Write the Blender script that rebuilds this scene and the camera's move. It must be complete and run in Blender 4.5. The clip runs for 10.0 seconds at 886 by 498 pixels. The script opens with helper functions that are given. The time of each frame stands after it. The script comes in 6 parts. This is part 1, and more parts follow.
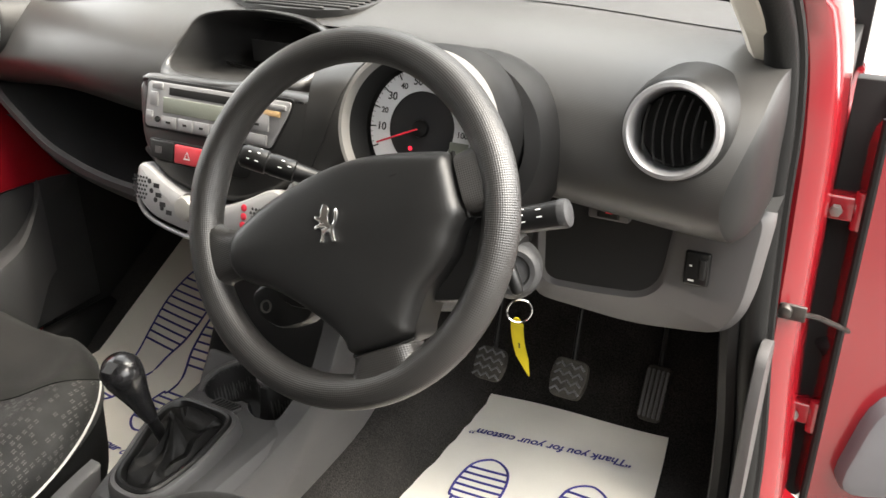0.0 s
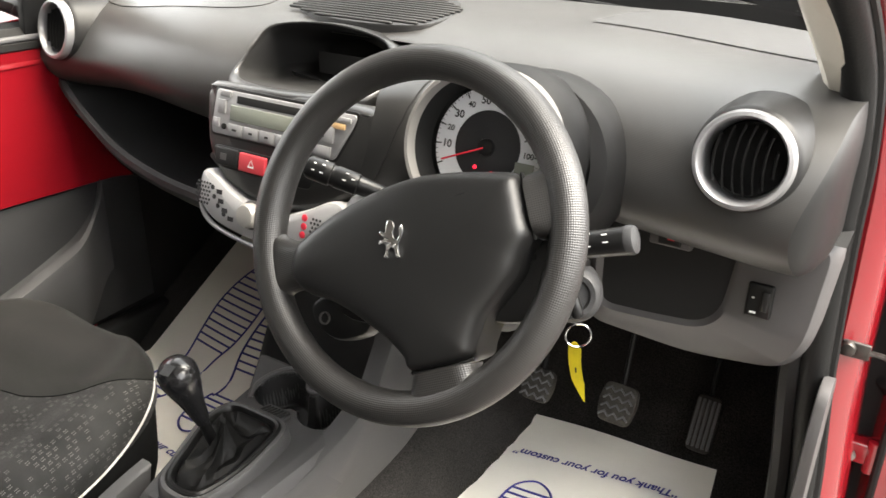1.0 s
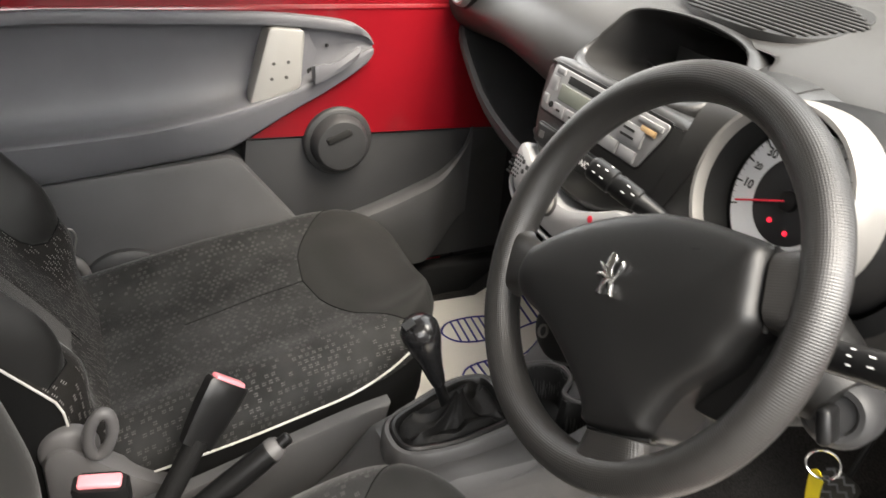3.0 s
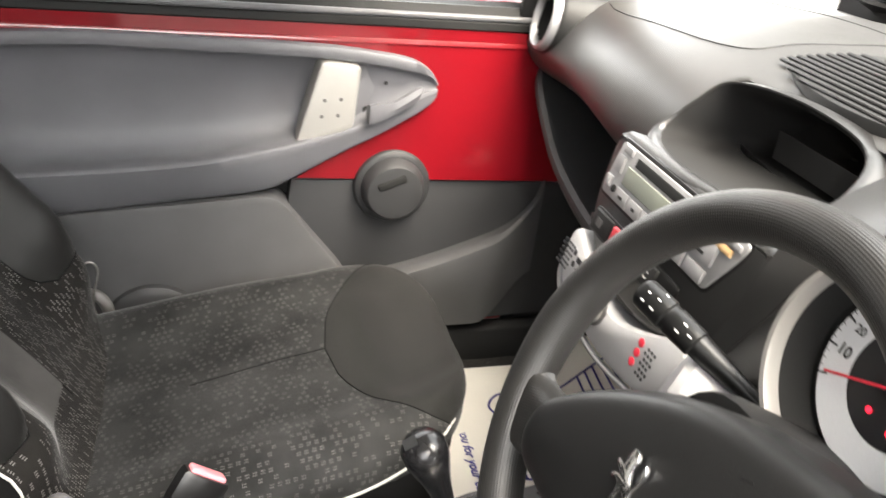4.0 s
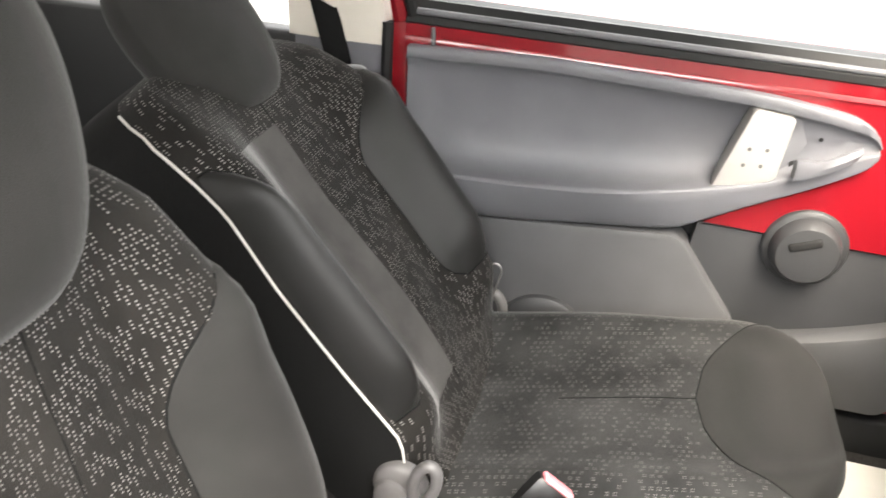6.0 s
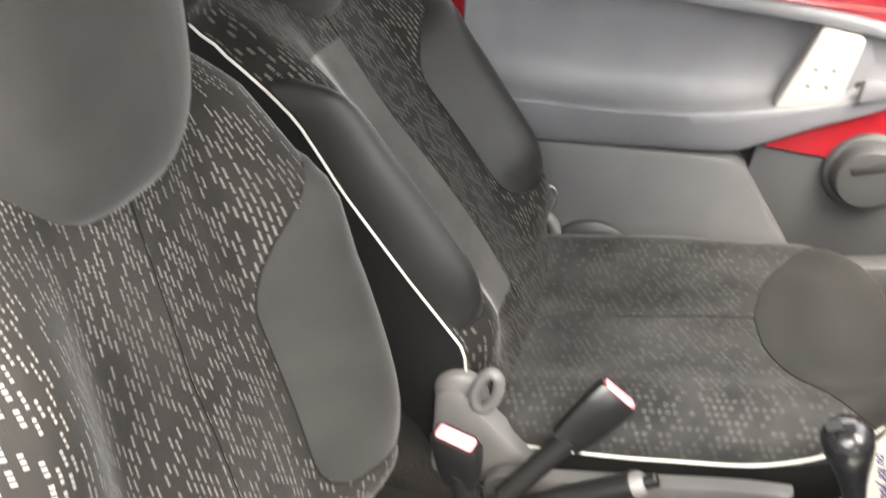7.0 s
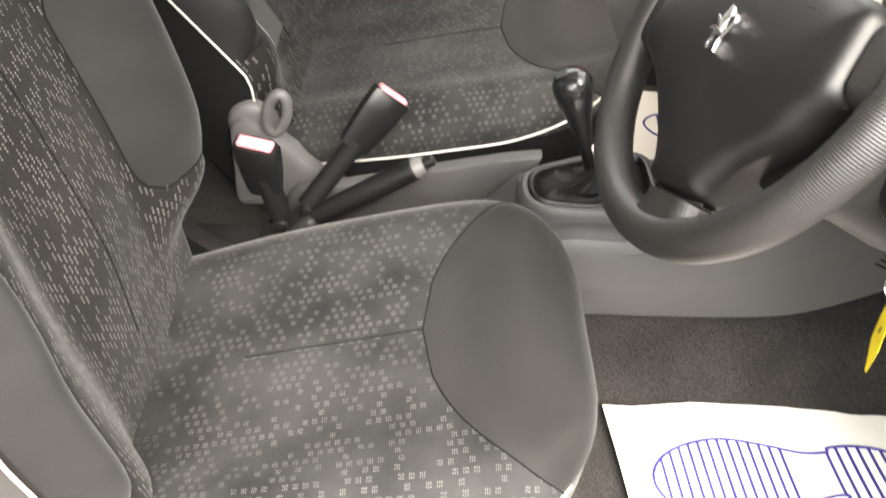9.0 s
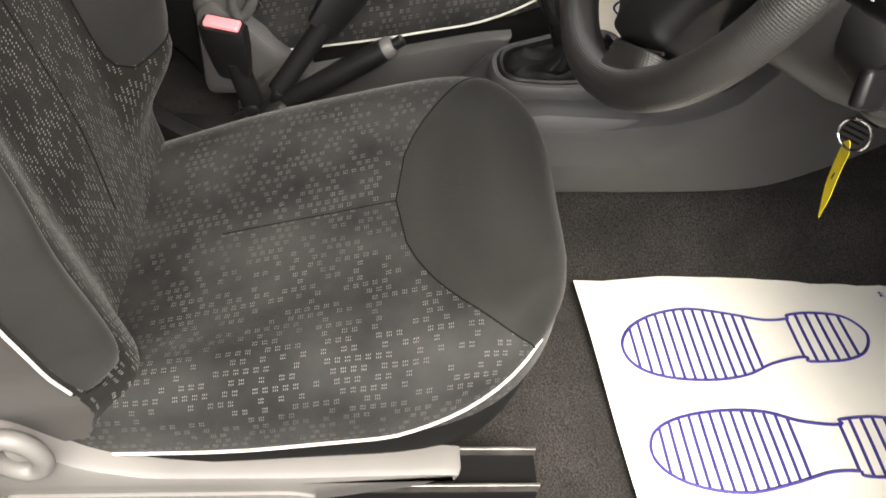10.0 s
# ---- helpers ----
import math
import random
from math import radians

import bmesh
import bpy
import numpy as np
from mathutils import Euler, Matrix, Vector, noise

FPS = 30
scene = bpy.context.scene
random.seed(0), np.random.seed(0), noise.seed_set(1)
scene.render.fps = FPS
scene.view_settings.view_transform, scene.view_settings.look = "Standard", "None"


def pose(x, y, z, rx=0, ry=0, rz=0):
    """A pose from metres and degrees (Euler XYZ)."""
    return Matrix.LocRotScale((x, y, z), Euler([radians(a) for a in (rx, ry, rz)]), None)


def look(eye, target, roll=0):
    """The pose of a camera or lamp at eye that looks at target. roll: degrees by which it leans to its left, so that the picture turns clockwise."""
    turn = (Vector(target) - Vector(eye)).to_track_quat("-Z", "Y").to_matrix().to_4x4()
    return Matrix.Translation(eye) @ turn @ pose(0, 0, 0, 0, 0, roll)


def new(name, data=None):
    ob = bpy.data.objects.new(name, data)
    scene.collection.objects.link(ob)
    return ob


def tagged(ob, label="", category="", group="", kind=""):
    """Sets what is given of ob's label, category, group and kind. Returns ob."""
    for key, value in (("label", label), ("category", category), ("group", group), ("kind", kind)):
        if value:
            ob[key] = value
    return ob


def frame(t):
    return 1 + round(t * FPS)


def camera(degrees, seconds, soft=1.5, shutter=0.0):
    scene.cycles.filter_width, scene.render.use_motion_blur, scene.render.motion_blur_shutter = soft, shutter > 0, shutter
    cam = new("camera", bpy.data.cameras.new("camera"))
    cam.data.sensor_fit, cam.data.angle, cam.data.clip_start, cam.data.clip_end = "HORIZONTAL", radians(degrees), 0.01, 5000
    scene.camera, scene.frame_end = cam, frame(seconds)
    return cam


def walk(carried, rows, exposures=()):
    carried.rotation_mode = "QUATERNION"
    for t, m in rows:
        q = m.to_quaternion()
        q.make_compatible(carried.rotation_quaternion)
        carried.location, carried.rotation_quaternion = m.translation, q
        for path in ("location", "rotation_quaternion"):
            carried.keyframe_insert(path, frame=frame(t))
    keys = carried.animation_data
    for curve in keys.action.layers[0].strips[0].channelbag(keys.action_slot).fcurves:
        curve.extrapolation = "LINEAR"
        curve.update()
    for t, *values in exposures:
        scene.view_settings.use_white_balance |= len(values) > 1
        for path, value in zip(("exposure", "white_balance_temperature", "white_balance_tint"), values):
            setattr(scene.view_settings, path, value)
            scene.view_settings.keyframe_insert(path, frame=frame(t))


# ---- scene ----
cam = camera(56.22, 10.0, soft=1.5, shutter=0.4)
PATH = [
    (0, 0.7721, -0.5875, 1.2681, 64.47, 0.47, 29.19),
    (0.5, 0.7627, -0.5902, 1.2722, 64.84, 0.16, 30.73),
    (1, 0.7519, -0.5938, 1.2728, 65.32, -0.77, 32.9),
    (1.5, 0.7511, -0.5853, 1.2735, 65.56, -2.47, 37.94),
    (2, 0.8061, -0.4917, 1.2829, 65.01, -4.24, 48.62),
    (2.5, 0.8447, -0.4289, 1.2868, 63.05, -3.95, 60.27),
    (2.7, 0.8358, -0.4258, 1.281, 62.45, -3.88, 63.46),
    (4, 0.6520, -0.2664, 1.2945, 61.82, -5.70, 75.17),
    (4.5, 0.6342, -0.2136, 1.3105, 61.96, -5.22, 86.44),
    (5, 0.6476, -0.2262, 1.3263, 61.44, -4.06, 95.47),
    (5.5, 0.6551, -0.2596, 1.3245, 61.59, -3.72, 100.24),
    (5.7, 0.6598, -0.2626, 1.3219, 61.80, -3.51, 101.95),
    (6.8, 0.6942, -0.3100, 1.2860, 59.27, -2.96, 108.02),
    (7, 0.7066, -0.3024, 1.2791, 57.48, -3.07, 106.5),
    (7.5, 0.7645, -0.2951, 1.2571, 54.89, -3.91, 99.14),
    (8, 0.8256, -0.2955, 1.2523, 52.87, -4.61, 93.84),
    (8.5, 0.8541, -0.2859, 1.2494, 49.93, -4.74, 91.76),
    (9, 0.8854, -0.2727, 1.2456, 46.38, -5.03, 89.52),
    (9.5, 0.9094, -0.2674, 1.2368, 42.49, -5.2, 88.38),
    (10, 0.9308, -0.2685, 1.2292, 40.62, -5.22, 87.32),
]
walk(cam, [(t, pose(*p)) for t, *p in PATH], [(0, 2.80, 6850, 9), (1, 2.88, 6850, 9), (2, 2.72, 6850, 10), (2.5, 2.56, 6850, 10), (4, 3.16, 6850, 10), (5, 3.32, 6850, 10), (5.5, 3.52, 6850, 10), (7, 3.82, 6850, 10), (8, 3.78, 6900, 10), (9, 3.40, 6900, 10), (9.5, 2.90, 6950, 10), (10, 2.36, 6950, 10)])

# ---- light ----
world = bpy.data.worlds.new("sky")
scene.world = world
world.use_nodes = True
wn, wl = world.node_tree.nodes, world.node_tree.links
wn.clear()
sky = wn.new("ShaderNodeTexSky")
sky.sky_type, sky.sun_disc = "NISHITA", False
sky.sun_elevation, sky.sun_rotation = radians(57), radians(74)
soft_sky = wn.new("ShaderNodeHueSaturation")
soft_sky.inputs["Saturation"].default_value = 0.10
wbg = wn.new("ShaderNodeBackground")
wbg.inputs["Strength"].default_value = 0.25
wout = wn.new("ShaderNodeOutputWorld")
wl.new(sky.outputs[0], soft_sky.inputs["Color"])
wl.new(soft_sky.outputs[0], wbg.inputs["Color"])
wl.new(wbg.outputs[0], wout.inputs["Surface"])
sun_data = bpy.data.lights.new("sun", "SUN")
sun_data.energy, sun_data.angle, sun_data.color = 1.6, radians(42), (1.0, 0.92, 0.81)
sun = new("sun", sun_data)
sun.matrix_world = look((0, 0, 0), (-0.52, -0.15, -0.84))

# ---- materials ----


def material(name, colour, rough=0.5, metal=0.0, spec=0.5, grain=0.0, grain_scale=900.0, relief=0.0, relief_scale=400.0,
             stain=0.0, stain_scale=9.0, coat=0.0, sheen=0.0, cells=0.0, cell_scale=300.0):
    m = bpy.data.materials.new(name)
    m.use_nodes = True
    n, l = m.node_tree.nodes, m.node_tree.links
    b = n["Principled BSDF"]
    b.inputs["Roughness"].default_value, b.inputs["Metallic"].default_value = rough, metal
    b.inputs["Specular IOR Level"].default_value = spec
    b.inputs["Coat Weight"].default_value, b.inputs["Coat Roughness"].default_value = coat, 0.06
    b.inputs["Sheen Weight"].default_value = sheen
    b.inputs["Base Color"].default_value = (*colour, 1)
    tc = n.new("ShaderNodeTexCoord")
    src = tc.outputs["Object"]
    if grain or stain:
        mix = None
        prev = None
        for amount, scale, detail in ((grain, grain_scale, 2), (stain, stain_scale, 5)):
            if not amount:
                continue
            t = n.new("ShaderNodeTexNoise")
            t.inputs["Scale"].default_value, t.inputs["Detail"].default_value = scale, detail
            l.new(src, t.inputs["Vector"])
            r = n.new("ShaderNodeMapRange")
            r.inputs["From Min"].default_value, r.inputs["From Max"].default_value = 0.3, 0.7
            r.inputs["To Min"].default_value, r.inputs["To Max"].default_value = 1 - amount, 1 + amount
            l.new(t.outputs["Fac"], r.inputs["Value"])
            mix = n.new("ShaderNodeVectorMath")
            mix.operation = "SCALE"
            if prev:
                l.new(prev, mix.inputs[0])
            else:
                mix.inputs[0].default_value = colour
            l.new(r.outputs["Result"], mix.inputs["Scale"])
            prev = mix.outputs[0]
        l.new(prev, b.inputs["Base Color"])
    if stain:
        rr = n.new("ShaderNodeMapRange")
        rr.inputs["To Min"].default_value, rr.inputs["To Max"].default_value = max(0.02, rough - 0.4 * stain), min(1, rough + 0.4 * stain)
        l.new(t.outputs["Fac"], rr.inputs["Value"])
        l.new(rr.outputs["Result"], b.inputs["Roughness"])
    if relief or cells:
        bump = n.new("ShaderNodeBump")
        bump.inputs["Distance"].default_value = 0.001
        if cells:
            v = n.new("ShaderNodeTexVoronoi")
            v.inputs["Scale"].default_value, v.inputs["Randomness"].default_value = cell_scale, 0.15
            l.new(src, v.inputs["Vector"])
            bump.inputs["Strength"].default_value = cells
            l.new(v.outputs["Distance"], bump.inputs["Height"])
        else:
            v = n.new("ShaderNodeTexNoise")
            v.inputs["Scale"].default_value, v.inputs["Detail"].default_value = relief_scale, 3
            l.new(src, v.inputs["Vector"])
            bump.inputs["Strength"].default_value = relief
            l.new(v.outputs["Fac"], bump.inputs["Height"])
        l.new(bump.outputs[0], b.inputs["Normal"])
    return m


def woven(name, base, thread=None, gloss=(0.85, 0.18, 0.16), weave=(0, 0.0034, 0.0066, 0.42, 0.52), mottle=2.2, group=(2, 1, 0.62, 0.64, 1.0, 1.0)):
    """Seat cloth: a brushed pile, with groups of short pale stitches when a thread colour is given. UV is in metres.
    weave: the axis across the stitches, the pitch across and along them, and the share of both that a stitch fills;
    group: stitches abreast and in file in a group, the coarseness of the pattern of groups, its fullness,
    and the share of a group across and along that holds stitches."""
    m = bpy.data.materials.new(name)
    m.use_nodes = True
    n, l = m.node_tree.nodes, m.node_tree.links
    b = n["Principled BSDF"]
    b.inputs["Roughness"].default_value, b.inputs["Sheen Weight"].default_value = gloss[0], gloss[2]
    b.inputs["Sheen Roughness"].default_value = 0.35
    b.inputs["Specular IOR Level"].default_value = gloss[1]
    uv = n.new("ShaderNodeUVMap")

    def calc(op, a, bb=None, c=None):
        k = n.new("ShaderNodeMath")
        k.operation = op
        for i, v in enumerate((a, bb, c)):
            if v is None:
                continue
            if isinstance(v, (int, float)):
                k.inputs[i].default_value = v
            else:
                l.new(v, k.inputs[i])
        return k.outputs[0]

    def tex(scale, detail=2):
        t = n.new("ShaderNodeTexNoise")
        t.inputs["Scale"].default_value, t.inputs["Detail"].default_value = scale, detail
        l.new(uv.outputs[0], t.inputs["Vector"])
        return t.outputs["Fac"]
    sep = n.new("ShaderNodeSeparateXYZ")
    l.new(uv.outputs[0], sep.inputs[0])
    brushed = tex(11, 5)
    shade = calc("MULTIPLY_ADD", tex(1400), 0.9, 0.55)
    shade = calc("MULTIPLY", shade, calc("MULTIPLY_ADD", brushed, mottle, 1 - 0.5 * mottle))
    col = n.new("ShaderNodeVectorMath")
    col.operation = "SCALE"
    col.inputs[0].default_value = base
    l.new(calc("MAXIMUM", shade, 0.25), col.inputs["Scale"])
    result = col.outputs[0]
    if thread:
        axis, across, along, thick, long = weave
        u, v = sep.outputs[axis], sep.outputs[1 - axis]
        strip = calc("FLOOR", calc("DIVIDE", u, across))
        lift = calc("DIVIDE", v, along)
        row = calc("FLOOR", lift)
        block = calc("FLOOR", calc("DIVIDE", row, float(group[1])))
        column = calc("ADD", strip, calc("MULTIPLY", calc("MODULO", block, 2.0), float(group[0] // 2)))
        pair = calc("FLOOR", calc("DIVIDE", column, float(group[0])))
        inside = calc("MULTIPLY", calc("LESS_THAN", calc("ABSOLUTE", calc("SUBTRACT", calc("FRACT", calc("DIVIDE", u, across)), 0.5)), 0.5 * thick),
                      calc("LESS_THAN", calc("ABSOLUTE", calc("SUBTRACT", calc("FRACT", lift), 0.5)), 0.5 * long))
        inside = calc("MULTIPLY", inside, calc("LESS_THAN", calc("FRACT", calc("DIVIDE", calc("ADD", column, 0.5), float(group[0]))), group[4]))
        inside = calc("MULTIPLY", inside, calc("LESS_THAN", calc("FRACT", calc("DIVIDE", calc("ADD", row, 0.5), float(group[1]))), group[5]))
        cell = n.new("ShaderNodeCombineXYZ")
        l.new(pair, cell.inputs[0])
        l.new(block, cell.inputs[1])
        pick = n.new("ShaderNodeTexNoise")
        pick.inputs["Scale"].default_value, pick.inputs["Detail"].default_value = group[2], 1
        l.new(cell.outputs[0], pick.inputs["Vector"])
        drop = n.new("ShaderNodeTexWhiteNoise")
        drop.noise_dimensions = "2D"
        l.new(cell.outputs[0], drop.inputs["Vector"])
        on = calc("LESS_THAN", calc("MULTIPLY_ADD", drop.outputs["Value"], 0.30, pick.outputs["Fac"]), group[3])
        fade = calc("MINIMUM", calc("MAXIMUM", calc("MULTIPLY_ADD", tex(14, 3), -1.8, 1.75), 0.45), 1.0)
        mask = calc("MULTIPLY", calc("MULTIPLY", inside, on), fade)
        mix = n.new("ShaderNodeMix")
        mix.data_type = "RGBA"
        l.new(mask, mix.inputs["Factor"])
        l.new(result, mix.inputs["A"])
        mix.inputs["B"].default_value = (*thread, 1)
        result = mix.outputs["Result"]
    l.new(result, b.inputs["Base Color"])
    bump = n.new("ShaderNodeBump")
    bump.inputs["Strength"].default_value, bump.inputs["Distance"].default_value = 0.4, 0.001
    l.new(tex(1100), bump.inputs["Height"])
    l.new(bump.outputs[0], b.inputs["Normal"])
    return m


def knurled(name, colour, rough, spec, pitch, depth, contrast):
    """Moulded plastic with a lattice of fine dimples. UV is in metres."""
    m = bpy.data.materials.new(name)
    m.use_nodes = True
    n, l = m.node_tree.nodes, m.node_tree.links
    b = n["Principled BSDF"]
    b.inputs["Specular IOR Level"].default_value = spec
    uv = n.new("ShaderNodeUVMap")
    sep = n.new("ShaderNodeSeparateXYZ")
    l.new(uv.outputs[0], sep.inputs[0])

    def calc(op, a, bb=0.0):
        k = n.new("ShaderNodeMath")
        k.operation = op
        for i, v in enumerate((a, bb)):
            if isinstance(v, (int, float)):
                k.inputs[i].default_value = v
            else:
                l.new(v, k.inputs[i])
        return k.outputs[0]
    turn = 2 * math.pi / pitch
    a = calc("SINE", calc("MULTIPLY", calc("ADD", sep.outputs[0], sep.outputs[1]), turn))
    c = calc("SINE", calc("MULTIPLY", calc("SUBTRACT", sep.outputs[0], sep.outputs[1]), turn))
    height = calc("MULTIPLY", a, c)
    tc = n.new("ShaderNodeTexCoord")
    worn = n.new("ShaderNodeTexNoise")
    worn.inputs["Scale"].default_value, worn.inputs["Detail"].default_value = 9.0, 4
    l.new(tc.outputs["Object"], worn.inputs["Vector"])
    shade = calc("MULTIPLY", calc("ADD", calc("MULTIPLY", height, contrast), 1.0), calc("ADD", calc("MULTIPLY", worn.outputs["Fac"], 0.35), 0.82))
    col = n.new("ShaderNodeVectorMath")
    col.operation = "SCALE"
    col.inputs[0].default_value = colour
    l.new(shade, col.inputs["Scale"])
    l.new(col.outputs[0], b.inputs["Base Color"])
    l.new(calc("ADD", calc("MULTIPLY", worn.outputs["Fac"], 0.16), rough - 0.08), b.inputs["Roughness"])
    bump = n.new("ShaderNodeBump")
    bump.inputs["Strength"].default_value, bump.inputs["Distance"].default_value = depth, 0.001
    l.new(height, bump.inputs["Height"])
    l.new(bump.outputs[0], b.inputs["Normal"])
    return m


def glass_material(name):
    m = bpy.data.materials.new(name)
    m.use_nodes = True
    b = m.node_tree.nodes["Principled BSDF"]
    b.inputs["Transmission Weight"].default_value, b.inputs["Roughness"].default_value = 1.0, 0.0
    b.inputs["IOR"].default_value = 1.45
    b.inputs["Base Color"].default_value = (0.93, 0.96, 0.95, 1)
    return m


M_DASH = material("dash_plastic", (0.0130, 0.0129, 0.0127), 0.34, spec=0.75, relief=0.18, relief_scale=900, stain=0.12, stain_scale=6)
M_DASHKNURL = knurled("dimpled_dash_plastic", (0.031, 0.0302, 0.029), 0.40, 0.6, 0.0036, 0.10, 0.24)
M_RIM = knurled("dimpled_rim_polyurethane", (0.0150, 0.0143, 0.0137), 0.43, 0.80, 0.0040, 0.22, 0.24)
M_DARK = material("dark_plastic", (0.012, 0.012, 0.012), 0.48, spec=0.35, relief=0.25, relief_scale=900, stain=0.12)
M_PODBLACK = material("pod_black_plastic", (0.006, 0.006, 0.0062), 0.55, spec=0.22, relief=0.2, relief_scale=900, stain=0.1)
M_BLACK = material("black_plastic", (0.007, 0.007, 0.0072), 0.35, spec=0.35, relief=0.1, stain=0.1)
# near-black for slots and joints, and for shade put into deep openings
M_VOID = material("void_black", (0.004, 0.004, 0.004), 0.9, grain=0.2)
M_GREY = material("grey_plastic", (0.080, 0.077, 0.078), 0.5, relief=0.3, relief_scale=900, stain=0.1, stain_scale=7)
M_CONSOLE = material("console_grey_plastic", (0.050, 0.049, 0.0495), 0.46, relief=0.35, relief_scale=900, stain=0.14, stain_scale=8)
M_DOORGREY = material("door_grey_plastic", (0.130, 0.130, 0.140), 0.45, relief=0.3, relief_scale=900, stain=0.08)
M_DOORDARK = material("door_dark_plastic", (0.030, 0.0305, 0.0318), 0.5, spec=0.4, relief=0.3, relief_scale=900, stain=0.1)
# door grey darkened for shade below the armrest; the map pocket shares it
M_DOORLOWER = material("lower_door_grey_shaded", (0.066, 0.066, 0.068), 0.5, spec=0.4, relief=0.35, relief_scale=900, stain=0.12, stain_scale=7)
M_TRIM = material("seat_trim_plastic", (0.12, 0.115, 0.11), 0.45, relief=0.2, relief_scale=900, stain=0.1)
M_WHEELPLAIN = material("wheel_cover_plastic", (0.0062, 0.0062, 0.0063), 0.42, spec=0.5, relief=0.2, relief_scale=1200, stain=0.12, stain_scale=10)
M_SILVER = material("silver_paint", (0.40, 0.40, 0.41), 0.38, 0.7, relief=0.05, stain=0.08)
M_SATIN = material("satin_silver_plastic", (0.42, 0.41, 0.385), 0.4, 0.4, relief=0.08, stain=0.06)
M_PALE = material("pale_grey_plastic", (0.37, 0.37, 0.375), 0.4, stain=0.06, relief=0.1)
M_RADIO = material("radio_silver", (0.32, 0.32, 0.325), 0.36, 0.35, stain=0.12, stain_scale=30, relief=0.06)
M_BEZEL = material("bezel_paint", (0.29, 0.28, 0.265), 0.35, 0.25, relief=0.05, stain=0.08)
M_CHROME = material("chrome", (0.8, 0.8, 0.8), 0.12, 1.0, stain=0.1)
M_STEEL = material("steel", (0.25, 0.24, 0.23), 0.4, 0.85, stain=0.3, stain_scale=40)
M_RED = material("red_car_paint", (0.20, 0.005, 0.010), 0.26, spec=0.5, coat=1.0, stain=0.03)
M_REDBTN = material("red_plastic", (0.55, 0.045, 0.06), 0.45, stain=0.1)
M_PINK = material("red_buckle_plastic", (0.78, 0.24, 0.27), 0.3, stain=0.1)
M_REDMARK = material("red_print", (0.75, 0.03, 0.06), 0.5, grain=0.05)
M_RUBBER = material("black_rubber", (0.009, 0.009, 0.009), 0.5, spec=0.25, relief=0.3, stain=0.15)
M_PEDAL = material("dusty_pedal_rubber", (0.042, 0.039, 0.034), 0.75, spec=0.2, relief=0.4, stain=0.4, stain_scale=30, grain=0.3, grain_scale=500)
M_GREASE = material("greasy_steel", (0.085, 0.08, 0.075), 0.36, 0.8, stain=0.4, stain_scale=60)
M_SEALLT = material("worn_highlit_rubber", (0.11, 0.11, 0.115), 0.32, relief=0.3, stain=0.2)
M_CARPET = material("carpet", (0.022, 0.020, 0.0187), 0.95, spec=0.1, grain=0.75, grain_scale=420, relief=1.0, relief_scale=500, stain=0.3, stain_scale=12, sheen=0.2)
M_PAPER = material("paper", (0.86, 0.83, 0.75), 0.7, spec=0.3, grain=0.02, stain=0.04, relief=0.15, relief_scale=60)
M_INK = material("blue_ink", (0.035, 0.03, 0.22), 0.6, grain=0.12)
M_WHITEINK = material("white_print", (0.75, 0.75, 0.75), 0.5, grain=0.05)
M_DARKINK = material("black_print", (0.02, 0.02, 0.022), 0.5, grain=0.05)
M_CREAM = material("cream_trim", (0.62, 0.58, 0.51), 0.6, relief=0.3, stain=0.06)
M_DIAL = material("white_dial", (0.72, 0.73, 0.75), 0.5, grain=0.03)
M_DIALDARK = material("dark_dial", (0.02, 0.02, 0.022), 0.35, grain=0.1)
M_LCD = material("lcd_panel", (0.22, 0.235, 0.20), 0.25, stain=0.05)
M_ORANGE = material("amber_print", (0.55, 0.36, 0.18), 0.5, grain=0.05)
M_YELLOW = material("yellow_plastic_tag", (0.78, 0.62, 0.03), 0.45, stain=0.1, stain_scale=60)
M_PIPING = material("pale_piping", (0.50, 0.49, 0.46), 0.6, relief=0.3)
# black of skirts and seams, also darkens shaded seat sides and rails
M_SEATBLACK = material("seat_black_with_shade", (0.005, 0.005, 0.005), 0.9, grain=0.3, spec=0.15)
M_SIDECLOTH = material("grey_black_seat_side_cloth", (0.023, 0.021, 0.0195), 0.6, grain=0.15, spec=0.3, relief=0.3, relief_scale=700, stain=0.15, sheen=0.1)
M_BOOT = material("black_leatherette", (0.006, 0.006, 0.006), 0.5, spec=0.12, relief=0.5, relief_scale=160, stain=0.15)
M_KNOB = material("glossy_black_plastic", (0.013, 0.013, 0.014), 0.2, stain=0.15, stain_scale=40)
M_CLOTH = woven("patterned_seat_cloth", (0.0145, 0.0144, 0.0141), (0.120, 0.117, 0.113), (0.75, 0.28, 0.14), (1, 0.0019, 0.0032, 0.42, 0.50), 3.6, (5, 3, 1.37, 0.66, 0.62, 0.67))
M_CLOTHBACK = woven("patterned_back_cloth", (0.0084, 0.0075, 0.0067), (0.155, 0.149, 0.142), (0.8, 0.16, 0.08), (1, 0.0034, 0.0056, 0.45, 0.38), 2.4, (4, 1, 1.4, 0.67, 0.76, 1.0))
M_PLAIN = woven("plain_seat_cloth", (0.0138, 0.0136, 0.0128), None, (0.8, 0.22, 0.10), mottle=1.4)
# paler back cloth with the sheen of the pile put into its colour
M_BACKSHEEN = woven("back_cloth_sheen", (0.042, 0.040, 0.038), None, (0.8, 0.2, 0.3), mottle=1.8)
M_BOLSTER = woven("smooth_bolster_cloth", (0.0075, 0.0073, 0.0070), None, (0.44, 0.32, 0.05), mottle=0.8)
M_BELT = material("black_webbing", (0.004, 0.004, 0.004), 0.75, spec=0.2, relief=0.6, relief_scale=300, grain=0.2)
